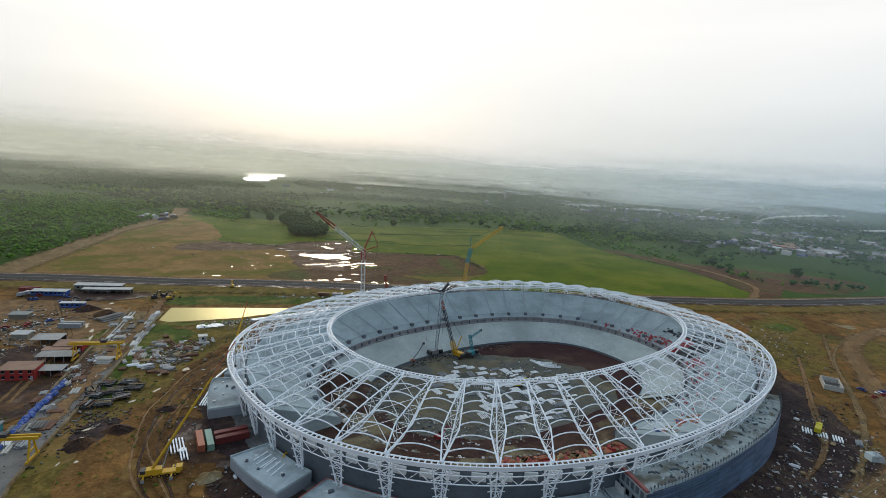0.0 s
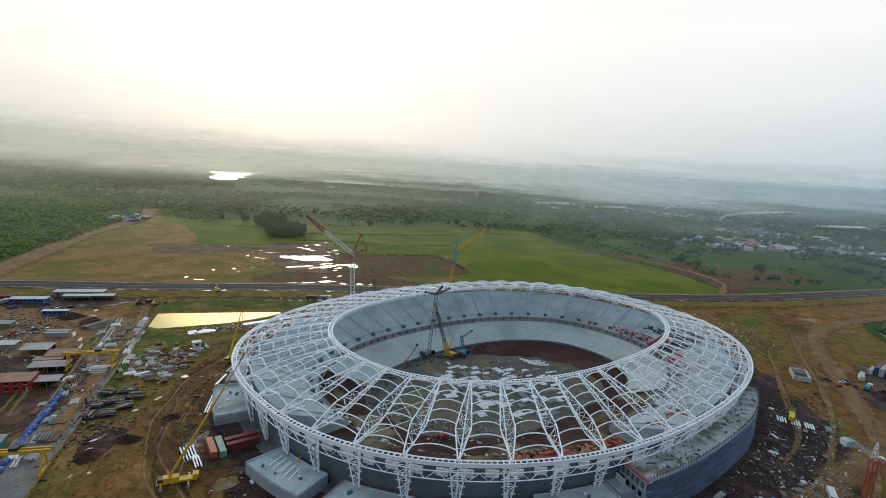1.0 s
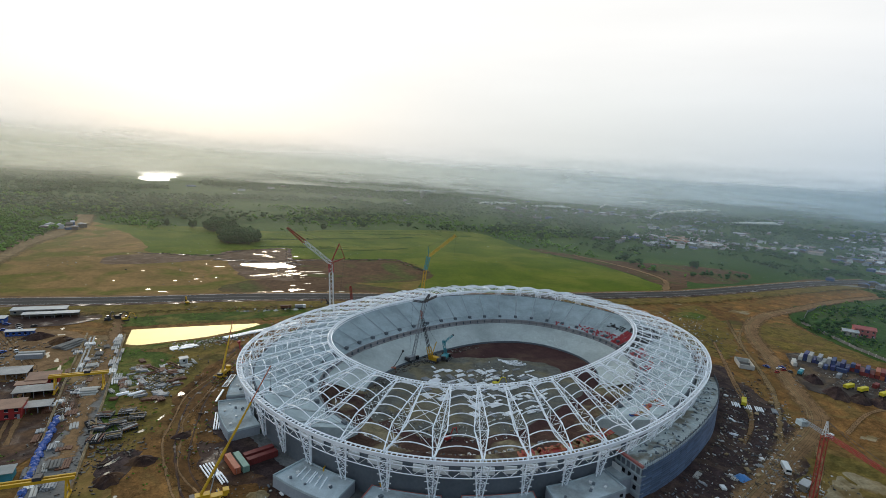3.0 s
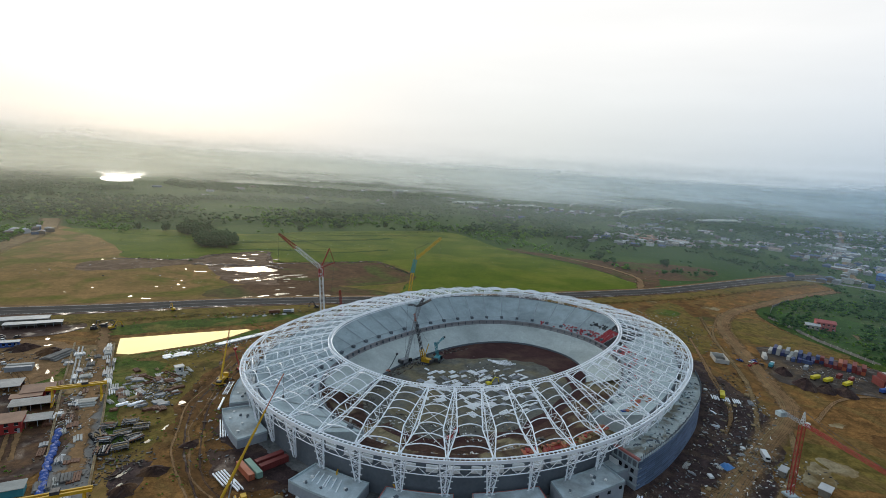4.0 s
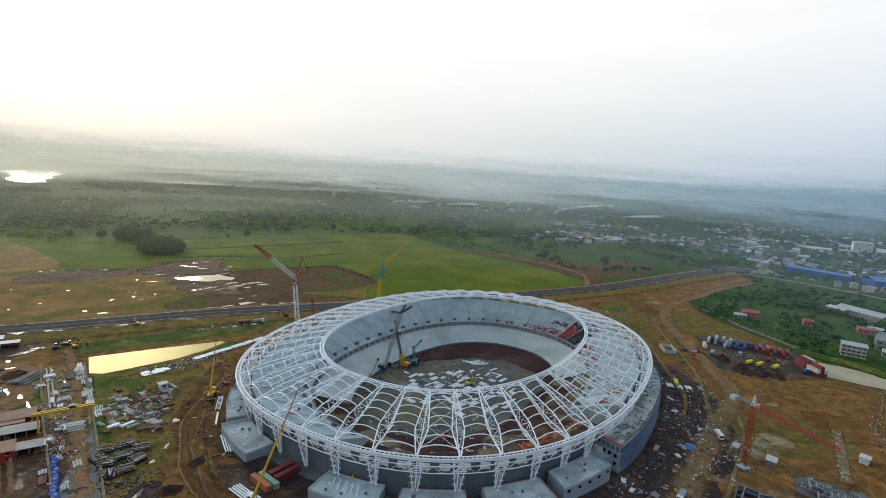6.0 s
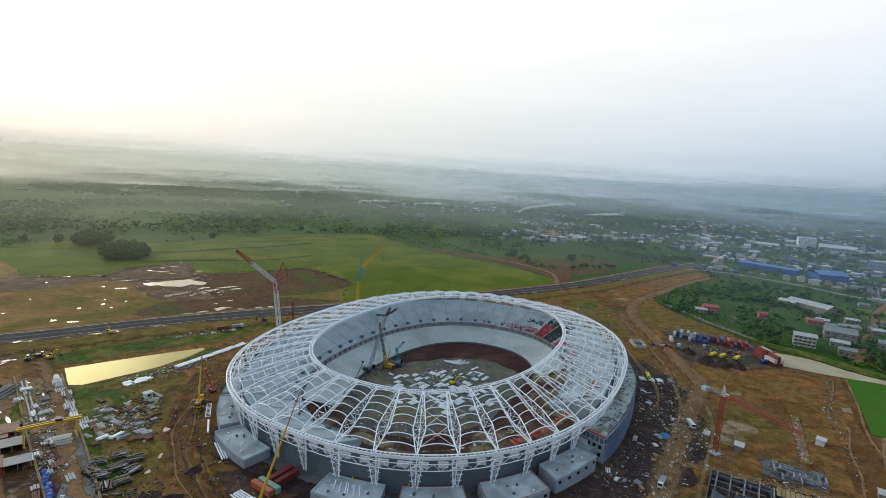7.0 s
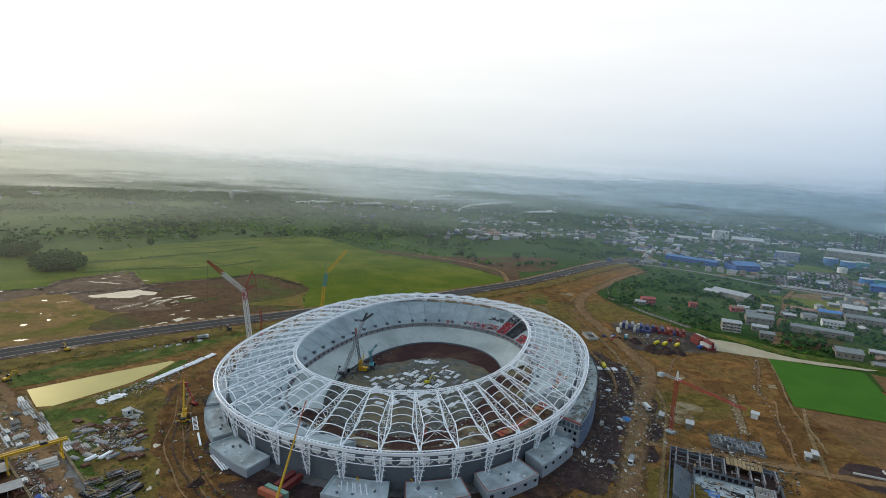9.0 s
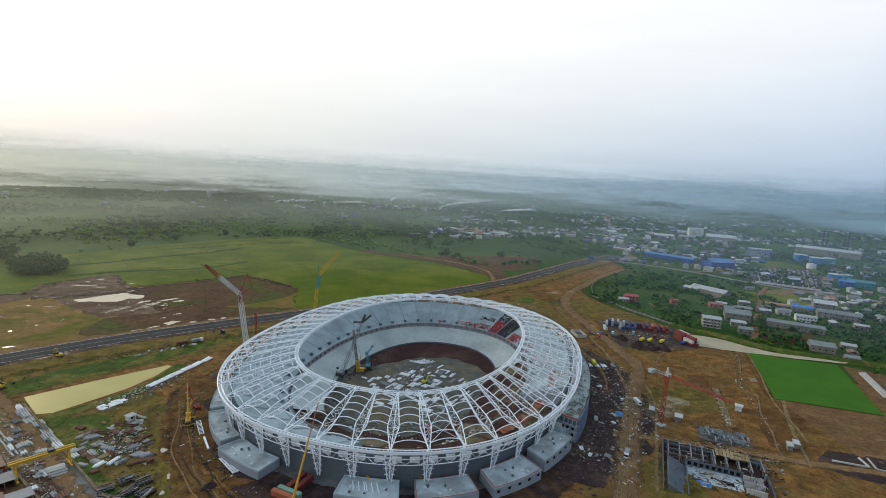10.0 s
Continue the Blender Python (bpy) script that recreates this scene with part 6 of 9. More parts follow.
for i, (hi, k) in enumerate(((2, 0), (3, 0), (3, 1), (2, 1), (3, 0), (2, 1))):
    cx, cy = (309.5, 231.5) if i < 3 else (304.0, 218.5)
    for lv in range(hi):
        container(cx + 0.93 * 2.6 * (i % 3), cy - 0.37 * 2.6 * (i % 3), 68 + rnd.uniform(-1, 1), "white" if lv == hi - 1 and k else "red", 12.2, 2.6 * lv)
for x, y, rz, k in ((293, 246, 25, "red"), (296, 240, 25, "red"), (268, 284, 60, "white"), (272, 288, 50, "white"), (282, 262, 30, "grey")):
    container(x, y, rz, k, 6.1)


def shed(x, y, rz, w, d, h, roof_mat, wall_mat, label, name="site_shed", category="shed", pitched=False, windows=0, group="", open_front=False, storeys=1):
    t = thing(name, label, category, ground_pose(x, y, rz), group)
    b = Build()
    if open_front:
        b.box(-w / 2, d / 2 - 0.2, 0, w / 2, d / 2, h)
        for k in range(int(w / 4) + 1):
            part("post", Build().box(-w / 2 + k * (w - 0.25) / int(w / 4), -d / 2, 0, -w / 2 + k * (w - 0.25) / int(w / 4) + 0.25, -d / 2 + 0.25, h), M_GREYP, t)
    else:
        b.box(-w / 2, -d / 2, -0.3, w / 2, d / 2, h)
    part("wall", b, wall_mat, t)
    if pitched:
        part("gable_wall", Build().gable(-w / 2, -d / 2, w / 2, d / 2, h + 0.05, h + d * 0.16 - 0.2, -0.05, 0.3), wall_mat, t)
        part("roof", Build().gable(-w / 2, -d / 2, w / 2, d / 2, h + 0.1, h + d * 0.16, 0.6), roof_mat, t)
    else:
        fr = Matrix.Rotation(radians(2.5), 4, "X")
        part("roof", Build().box(-w / 2 - 0.5, -d / 2 - 0.5, h + 0.22, w / 2 + 0.5, d / 2 + 0.5, h + 0.4, fr), roof_mat, t)
    for f in range(storeys):
        for k in range(windows):
            px = -w / 2 + (k + 0.5) * w / windows
            zz = (h / storeys) * (f + 0.35)
            pane = part("window", Build().box(px - 0.7, -d / 2 - 0.06, zz, px + 0.7, -d / 2 + 0.1, zz + 1.3), M_GLASS, t)
            part("frame", Build().box(px - 0.8, -d / 2 - 0.09, zz - 0.12, px + 0.8, -d / 2 - 0.03, zz), M_WHITE, pane)
    if windows:
        part("door", Build().box(w / 2 - 1.6, -d / 2 - 0.07, 0, w / 2 - 0.6, -d / 2 + 0.1, 2.1), M_GREYP, t)
    return t


shed(-278, 358, 12, 22, 6, 3.0, M_ROOF_W, M_BLUE, "long blue site office with a pale sheet roof", windows=8)
shed(-258, 381, 12, 32, 7, 3.4, M_ROOF_W, M_WALL, "long low workshop with a white sheet roof", windows=6)
shed(-254, 371, 12, 17, 5, 2.8, M_ROOF_W, M_WALL, "open workshop shed with a white sheet roof", open_front=True)
shed(-238, 375, 14, 14, 5, 2.8, M_ROOF_W, M_WALL, "open workshop shed with a pale grey roof", open_front=True)
shed(-244, 333, 12, 14.5, 3, 3.0, M_ROOF_W, M_BLUE, "blue site cabin with a white roof", windows=5)
shed(-212, 270, 12, 13, 9, 2.8, M_ROOF_S, M_DARKM, "low dark store with a pale flat roof", open_front=True)
shed(-194, 262, 15, 13, 9, 3.4, M_ROOF_R, M_RED, "red cabin with a faded orange sheet roof", windows=3)
shed(-196, 255, 15, 12, 4, 2.8, M_ROOF_R, M_RED, "red cabin with a faded orange sheet roof", windows=3)
shed(-190, 247, 14, 16, 7, 3.2, M_ROOF_S, M_DARKM, "open shelter with a white sheet roof on posts", open_front=True)
shed(-180, 231, 14, 9, 6, 3.0, M_ROOF_S, M_DARKM, "open shelter with a pale blue-white roof on posts", open_front=True)
shed(-191, 226, 14, 14, 9, 5.2, M_ROOF_R, M_RED, "two-storey red cabin block with a faded roof", windows=4, storeys=2)
shed(-230, 274, 12, 8, 6, 2.6, M_ROOF_W, M_WALL, "small white tent-roofed store")
shed(-257, 306, 12, 10, 6, 2.6, M_ROOF_G, M_WALL, "small grey store of the yard")
shed(-136, 288, 30, 4, 3, 2.8, M_ROOF_W, M_WHITE, "small white site cabin among stacked formwork", windows=1)
shed(-165, 178, 14, 8, 5, 2.8, M_ROOF_G, M_TEAL, "small teal cabin beside the stock yard")
shed(210, 128, 20, 5, 4, 2.8, M_ROOF_W, M_WHITE, "small white hut alone on ochre grass", windows=1)
shed(158, 141, 30, 6, 4, 2.8, M_ROOF_W, M_WALL, "pale site cabin near the red tower crane", windows=2)
shed(151, 156, 30, 6, 2.5, 2.6, M_ROOF_W, M_WALL, "pale site cabin near the red tower crane", windows=2)
shed(183, 86, 30, 6, 2.5, 2.6, M_ROOF_W, M_WALL, "white cabin at the edge of the playing field", windows=2)
shed(189, 85, 30, 6, 2.5, 2.6, M_ROOF_W, M_WALL, "white cabin at the edge of the playing field", windows=2)
basin = thing("concrete_basin", "open rectangular concrete basin with thin pale walls", "basin", ground_pose(228, 284, 62))
part("floor", Build().box(-8, -4.2, -0.2, 8, 4.2, 0.15), M_SLAB, basin)
for s in (-1, 1):
    part("side_wall", Build().box(-8.3, s * 4.3 - 0.25, -0.2, 8.3, s * 4.3 + 0.25, 2.6), M_SLABW, basin)
    part("end_wall", Build().box(s * 8.05 - 0.25, -4.05, -0.2, s * 8.05 + 0.25, 4.05, 2.6), M_SLABW, basin)
part("cross_wall", Build().box(1.5, -4.05, 0.15, 1.8, 4.05, 1.6), M_SLAB, basin)

# stock yard: kerb walls under the gantry rails, slab floor, stacks
for line, label in ((((-133, 100), (-162, 196), (-184, 260), (-208, 337)), "low concrete rail wall of the gantry yard"), (((-110, 100), (-133, 151), (-156, 235), (-185, 335)), "low concrete rail wall of the gantry yard")):
    rows = []
    for (x0, y0), (x1, y1) in zip(line, line[1:]):
        n = Vector((y1 - y0, x0 - x1)).normalized() * 0.45
        for k in range(9):
            p = Vector((x0, y0)).lerp(Vector((x1, y1)), k / 8)
            rows.append([(*(p - n), 0.1), (*(p - n), 1.3), (*(p + n), 1.3), (*(p + n), 0.1)])
    rw = tagged(part("rail_wall", Build().strip(rows), M_SAND), label, "wall", "", "structure")
    rail = [(p[1][0] * 0.5 + p[2][0] * 0.5, p[1][1] * 0.5 + p[2][1] * 0.5, 1.36) for p in rows]
    part("rail", Build().tube(rail, 0.08, 4), M_RUST, rw)
land("yard_slab", [(-183, 258), (-163, 260), (-155.6, 234), (-133, 151), (-116, 113), (-137, 113), (-161.5, 196)], M_SLAB, "grey concrete slab of the stock yard", "slab", 0)
land("yard_ground", [(-207, 335), (-186, 334), (-163.5, 261), (-184.5, 261)], M_EARTH_L, "trodden earth between the gantry rails", "earth", 0)
land("yard_ground", [(-141, 128), (-119, 122), (-112, 100), (-132, 100)], M_YARD, "dark trodden end of the stock yard", "earth", 0)
land("yard_ground", [(-300, 335), (-264, 348), (-232, 346), (-202, 328), (-196, 290), (-214, 262), (-240, 268), (-285, 298)], M_EARTH_O, "pale trodden mud of the workshop yard", "earth", 6, 2, 203)
ribbon("dirt_road", [(-218, 402), (-209, 388), (-195, 346), (-180, 300), (-171, 262), (-160, 224), (-150, 190)], 6, 0.45, M_EARTH_O, "trodden track through the stock yard", "road", 12, 0.5, soft=True)
for i, (x, y, w, h, a) in enumerate(((-212, 300, 12, 2.2, 115), (-203, 291, 7, 2.5, 110), (-196, 280, 10, 1.6, 112), (-199, 318, 9, 1.6, 112), (-186, 303, 14, 1.3, 112), (-182, 281, 12, 1.1, 110), (-228, 331, 8, 2.4, 30), (-222, 335, 5, 2, 20), (-130, 210, 4, 2, 60), (-126, 222, 6, 1.6, 80), (-134, 240, 5, 2.2, 95), (-138, 206, 3, 2, 20), (-132, 186, 7, 1.5, 60))):
    puddle(x, y, w, h, a, 420 + i, "bright puddle in the muddy stock yard")
land("dark_yard", [(-290, 372), (-230, 384), (-215, 368), (-240, 350), (-285, 345)], M_EARTH_D, "dark oily ground of the workshop yard", "earth", 4, 1, 202)
land("dark_yard", [(-215, 262), (-175, 255), (-160, 200), (-175, 180), (-205, 190), (-225, 240)], M_EARTH_D, "dark ground between the sheds", "earth", 10, 1.2, 203)


def gantry(x0, y0, x1, y1, h):
    """A yellow portal crane that spans the yard."""
    mid = Vector(((x0 + x1) / 2, (y0 + y1) / 2))
    span = math.hypot(x1 - x0, y1 - y0)
    t = thing("gantry_crane", "yellow steel gantry crane spanning the stock yard on rails", "crane", pose(mid.x, mid.y, 1.4, 0, 0, math.degrees(math.atan2(y1 - y0, x1 - x0))), "gantry cranes")
    for s in (-1, 1):
        part("girder", Build().box(-span / 2 - 2.5, s * 0.9 - 0.35, h - 1.1, span / 2 + 2.5, s * 0.9 + 0.35, h), M_YELLOW, t)
        for q in (-1, 1):
            part("leg", Build().tube([(s * span / 2, q * 3.0, 0), (s * span / 2, q * 0.9, h - 1)], 0.35, 6), M_YELLOW, t)
        part("end_carriage", Build().box(s * span / 2 - 0.4, -4, -0.02, s * span / 2 + 0.4, 4, 0.7), M_YELLOW, t)
        part("end_tie", Build().box(s * span / 2 - 0.25, -2.2, 3.2, s * span / 2 + 0.25, 2.2, 3.6), M_YELLOW, t)
    part("trolley", Build().box(2, -1.3, h, 4.6, 1.3, h + 1.2), M_DARKM, t)
    part("hook_cable", Build().tube([(3.3, 0, h), (3.3, 0, h - 5)], 0.06, 4), M_DARKM, t)


gantry(-182, 248, -163, 253, 8.5)
gantry(-158, 158, -136, 163, 8.5)


def stack(x, y, rz, n, long, wide, high, material, label, name="beam_stack", category="beams", part_name="beam", group="", layers=1, gap=0.35):
    """Beams, pipes or slabs laid side by side."""
    t = thing(name, label, category, ground_pose(x, y, rz), group)
    for l in range(layers):
        for i in range(n - l):
            yy = (i - (n - l - 1) / 2) * (wide + gap) + rnd.uniform(-0.1, 0.1)
            xx = rnd.uniform(-0.5, 0.5)
            part(part_name, Build().box(-long / 2 + xx, yy - wide / 2, l * (high + 0.08), long / 2 + xx, yy + wide / 2, l * (high + 0.08) + high), material, t)
    return t


stack(-168, 250, 12, 4, 7, 2.2, 0.5, M_SLABW, "stack of pale precast slabs under the gantry", "slab_stack", "slabs", "slab", "", 3)
stack(-208, 316, 70, 3, 16, 3.6, 0.6, M_SLAB, "pile of grey precast slabs", "slab_stack", "slabs", "slab", "", 3, 0.1)
for i in range(12):
    u = i / 11
    x, y = -162 - 24 * u, 262 + 68 * u
    stack(x + rnd.uniform(-1.5, 1.5), y, 108 + rnd.uniform(-4, 4), rnd.randint(3, 5), rnd.uniform(5, 8), 0.7, 0.6, rnd.choice((M_SLABW, M_SLAB, M_WHITE, M_GREYP)), "row of pale precast beams in the stock yard", "beam_stack", "beams", "beam", "yard stacks", rnd.choice((1, 2)))
for i in range(46):
    u, v = rnd.random(), rnd.uniform(0.1, 0.9)
    x, y = -148 - 50 * u - 18 * v, 160 + 165 * u - 4 * v + 6
    stack(x + 8, y, 108 + rnd.uniform(-5, 5), rnd.randint(2, 5), rnd.uniform(2.5, 7), rnd.uniform(0.4, 1.1), 0.5, rnd.choice((M_SLABW, M_SLAB, M_WHITE, M_GREYP, M_RUST)), "pale precast pieces stacked between the gantry rails", "beam_stack", "beams", "beam", "yard stacks", rnd.choice((1, 2)), 0.2)
for i in range(58):
    x, y = rnd.uniform(-160, -130), rnd.uniform(240, 292)
    stack(x, y, rnd.choice((20, 35, 110, 125)) + rnd.uniform(-8, 8), rnd.randint(4, 8), rnd.uniform(3, 6.5), rnd.uniform(0.18, 0.4), 0.4, rnd.choice((M_GREYP, M_SLABW, M_STEEL, M_TIMBER, M_RUST)), "bundle of steel pipes and boards on weedy ground", "pipe_stack", "pipes", "pipe", "pipe bundles", rnd.choice((1, 2, 2)), 0.16)
for i in range(5):
    stack(-186 - 3.5 * i, 280 + 11 * i, 108, 2, 13, 0.8, 0.5, M_SLABW, "long white beams lying along the yard", "beam_stack", "beams", "beam", "yard stacks", 1, 1.2)

def blue_bundle(x, y, rz, seed):
    r2 = random.Random(seed)
    t = thing("wrapped_bundle", "bundle wrapped in crumpled blue plastic sheet", "bundle", ground_pose(x, y, rz), "blue bundles in the yard")
    b = Build()
    rows = []
    for i in range(7):
        xx = -2.2 + 4.4 * i / 6
        k = 0.6 + 0.4 * math.sin(math.pi * i / 6)
        rows.append([(xx + r2.uniform(-0.2, 0.2), 1.5 * k * math.cos(a) + r2.uniform(-0.15, 0.15), max(0, 1.5 * k * math.sin(a) + r2.uniform(-0.2, 0.2))) for a in [math.pi * j / 6 for j in range(7)]])
    b.strip(rows)
    part("sheet", b, M_BLUE, t)
    part("core", Build().box(-2.0, -0.8, 0, 2.0, 0.8, 0.8), M_NAVY, t)


for i in range(18):
    u = i / 17
    blue_bundle(-168.5 + 13 * u + rnd.uniform(-0.7, 0.7), 222 - 46 * u, 108 + rnd.uniform(-15, 15), i)
for i in range(7):
    blue_bundle(-152 + 1.2 * i + rnd.uniform(-1, 1), 168 - 5 * i, 108 + rnd.uniform(-20, 20), 40 + i)

# stores of formwork, racks and scaffolding between yard and stadium
for x, y, rz in ((-150, 224, 20), (-142, 217, 24), (-147, 212, 16), (-136, 222, 30), (-142, 227, 14), (-136, 212, 22), (-145, 203, 100), (-151, 216, 110), (-139, 205, 15)):
    t = thing("storage_rack", "dark steel rack of scaffold frames", "rack", ground_pose(x, y, rz + rnd.uniform(-25, 25)), "racks of the store")
    for q in range(rnd.randint(5, 11)):
        a, l = rnd.uniform(-2.6, 2.6), rnd.uniform(1.5, 3.6)
        part("board", Build().box(-l, a - 0.25, 1.15 + 0.03 * q, l, a + 0.25, 1.21 + 0.03 * q + rnd.uniform(0, 0.4), Matrix.Rotation(rnd.uniform(-0.3, 0.3), 4, "Z")), rnd.choice((M_DARKM, M_RUST, M_GREYP, M_TIMBER, M_SLAB)), t)
    for q in range(6):
        part("frame", Build().box(-3.2 + q * 1.2, -3, 0, -3.0 + q * 1.2, 3, 1.1 + 0.3 * (q % 2)), M_DARKM, t)
    for q in range(4):
        part("cross_bar", Build().tube([(-3.4, -2.4 + q * 1.5, 1.05), (3.3, -2.4 + q * 1.5, 1.05)], 0.12, 4), M_GREYP, t)
for x, y, rz, l in ((-147, 273, 38, 15), (-147.5, 258, -72, 15), (-139, 283, -40, 13), (-150, 280, -40, 12)):
    t = thing("lattice_beam", "rusty red steel lattice beam lying on the grass", "beam", ground_pose(x, y, rz), "beams of the store")
    for s in (-1, 1):
        part("chord", Build().box(-l / 2, s * 0.9 - 0.15, 0, l / 2, s * 0.9 + 0.15, 0.6), M_RUST, t)
    for q in range(8):
        part("rung", Build().box(-l / 2 + q * l / 8, -0.8, 0.2, -l / 2 + q * l / 8 + 0.2, 0.8, 0.4), M_RUST, t)
t = thing("steel_ladder", "long white steel ladder frame lying on dark mud", "frame", ground_pose(-105.5, 262, 86))
for s in (-1, 1):
    part("rail", Build().box(-8, s * 1.1 - 0.15, 0, 8, s * 1.1 + 0.15, 0.35), M_STEEL, t)
for q in range(11):
    part("rung", Build().box(-7.6 + q * 1.5, -1, 0.08, -7.35 + q * 1.5, 1, 0.28), M_STEEL, t)
stack(-106, 243, 88, 1, 13, 0.9, 0.7, M_STEEL, "single long white steel tube on mud", "steel_tube", "tube", "tube")
stack(-100.5, 218, 100, 4, 16, 0.55, 0.5, M_STEEL, "white steel tubes laid side by side on mud", "beam_stack", "tubes", "tube", "", 1, 0.5)
stack(-94, 178, 122, 5, 10, 0.45, 0.5, M_STEEL, "white steel beams beside the containers", "beam_stack", "beams", "beam", "", 1, 0.6)
stack(-89, 173, 122, 3, 8, 0.45, 0.5, M_STEEL, "white steel beams beside the containers", "beam_stack", "beams", "beam", "", 1, 0.5)
for i in range(6):
    x, y = -120 + i * 7.4, 333 + i * 6.0
    stack(x, y, 40 + rnd.uniform(-6, 6), 3, 9, 0.9, 0.7, M_STEEL, "long white roof tubes laid along the pond", "beam_stack", "tubes", "tube", "tubes along the pond", 1, 0.6)
for i in range(7):
    stack(-146 + rnd.uniform(-8, 9), 314 + rnd.uniform(-5, 5), rnd.uniform(10, 50), 3, rnd.uniform(3, 6), 0.8, 0.5, M_STEEL, "bundle of white steel parts on dark earth", "beam_stack", "beams", "beam", "white bundles", 1, 0.4)
for i in range(3):
    stack(176 + i * 5, 228 - i * 3, 60, 4, 6, 0.6, 0.5, M_STEEL, "white steel parts stacked beside the stadium", "beam_stack", "beams", "beam", "", 1, 0.5)

# steel for the roof laid out in the arena
for i in range(92):
    x, y = 4 + (i % 10) * 7.6 + 0.35 * (i // 10) + rnd.uniform(-2.6, 2.6), 236 + (i // 10) * 7.2 + rnd.uniform(-2.2, 2.2)
    if x < 12 and y > 285 or y < 250 and not 20 < x < 66:
        continue
    r0 = rnd.choice((26, 28, 30, 118, 33, 24))
    t = thing("beam_stack", "white steel roof parts laid out on the arena floor", "beams", pose(x, y, FLOOR_Z + 0.15, 0, 0, r0 + rnd.uniform(-8, 8)), "steel in the arena")
    n, l = rnd.randint(2, 5), rnd.uniform(3.5, 9)
    for q in range(n):
        part("beam", Build().box(-l / 2 + rnd.uniform(-0.8, 0.8), q * 0.95, 0, l / 2, q * 0.95 + 0.36, 0.4), M_STEEL if i % 4 else M_GREYP, t)
for i in range(3):
    t = thing("curved_beam", "curved white purlins nested on the arena floor", "beams", pose(66 + i * 2, 309 - i * 3.0, FLOOR_Z + 0.15, 0, 0, -10), "steel in the arena")
    for q in range(3):
        part("purlin", Build().tube([(-7 + 14 * k / 8, q * 1.2 + 2.4 * (k / 8 - 0.5) ** 2 * 4, 0.2) for k in range(9)], 0.16, 5), M_STEEL, t)
t = thing("bar_fence", "row of upright steel bars on the arena floor", "bars", pose(22, 268, FLOOR_Z + 0.1, 0, 0, -28))
for q in range(22):
    part("bar", Build().tube([(-14 + q * 1.3, rnd.uniform(-0.2, 0.2), 0), (-14 + q * 1.3, 0, 2.6)], 0.12, 4), M_STEEL, t)

# ---- cranes and machines ----
def lattice(p, q, w, bays, r=0.12, taper=1.0, side_dir=(0, 0, 1)):
    """A four-chord lattice girder from p to q."""
    p, q = Vector(p), Vector(q)
    d = (q - p).normalized()
    s = d.cross(Vector(side_dir))
    if s.length < 0.1:
        s = Vector((1, 0, 0))
    s.normalize()
    u = s.cross(d)
    rows = []
    for i in range(bays + 1):
        k = i / bays
        ww = w * (1 + (taper - 1) * k) / 2
        c = p.lerp(q, k)
        rows.append([c + s * ww + u * ww, c - s * ww + u * ww, c - s * ww - u * ww, c + s * ww - u * ww])
    b = Build()
    for j in range(4):
        b.tube([row[j] for row in rows], r, 4)
    for i in range(bays):
        for j in range(4):
            l = (j + 1) % 4
            b.tube([rows[i][j], rows[i + 1][l]] if i % 2 else [rows[i][l], rows[i + 1][j]], r * 0.65, 4)
    return b


def crawler_base(t, body, rz=0):
    fr = Matrix.Rotation(radians(rz), 4, "Z")
    for s in (-1, 1):
        tr = part("track", Build().box(-4.2, s * 2.6 - 0.6, 0.05, 4.2, s * 2.6 + 0.6, 1.3, fr), M_DARKM, t)
        for k in range(6):
            part("roller", Build().tube([fr @ Vector((-3.6 + k * 1.44, s * 3.25, 0.6)), fr @ Vector((-3.6 + k * 1.44, s * 3.1, 0.6))], 0.45, 8), M_GREYP, tr)
    part("machine_house", Build().box(-4.6, -1.7, 1.4, 1.8, 1.7, 3.8, fr), body, t)
    part("counterweight", Build().box(-6.0, -1.9, 1.5, -4.5, 1.9, 3.6, fr), M_DARKM, t)
    part("cab", Build().box(1.0, -2.9, 1.5, 3.2, -1.72, 3.7, fr), M_GLASS, t)


def at(t, *pts):
    o = t.matrix_basis.translation
    return [Vector(p) - o for p in pts]


# red and white heavy crawler crane behind the stadium
rw = thing("crawler_crane", "tall red and white lattice crawler crane behind the stadium", "crane", pose(-55.5, 360, 0.2), "cranes of the site")
crawler_base(rw, M_RED, 20)
foot, joint, tip, apex = at(rw, (-55, 361, 3), (-57.8, 372.2, 45), (-86.7, 346.4, 73.6), (-52.0, 372.5, 60))
part("mast", lattice(foot, joint, 2.6, 16, 0.22), M_WHITE, rw, "white lattice mast")
part("jib", lattice(joint, joint.lerp(tip, 0.62), 2.2, 10, 0.2), M_WHITE, rw, "white lattice jib")
part("jib_head", lattice(joint.lerp(tip, 0.62), tip, 2.2, 6, 0.2, 0.4), M_RED, rw, "red jib head")
back = joint + Vector((10, 4, 3.5))
part("mast_head", lattice(foot.lerp(joint, 0.84), joint, 2.9, 3, 0.3), M_RED, rw, "red mast head")
part("strut", Build().tube([joint, apex], 0.45, 5), M_RED, rw)
part("strut", Build().tube([joint, back], 0.35, 5), M_RED, rw)
part("pendant", Build().tube([apex, back], 0.2, 4), M_RED, rw)
part("pendant", Build().tube([apex, tip], 0.07, 4), M_DARKM, rw)
part("hook_cable", Build().tube([tip, tip + Vector((0, 0, -34))], 0.07, 4), M_DARKM, rw)
part("hoist_line", Build().tube([back, foot + Vector((3, 1, 1))], 0.07, 4), M_DARKM, rw)

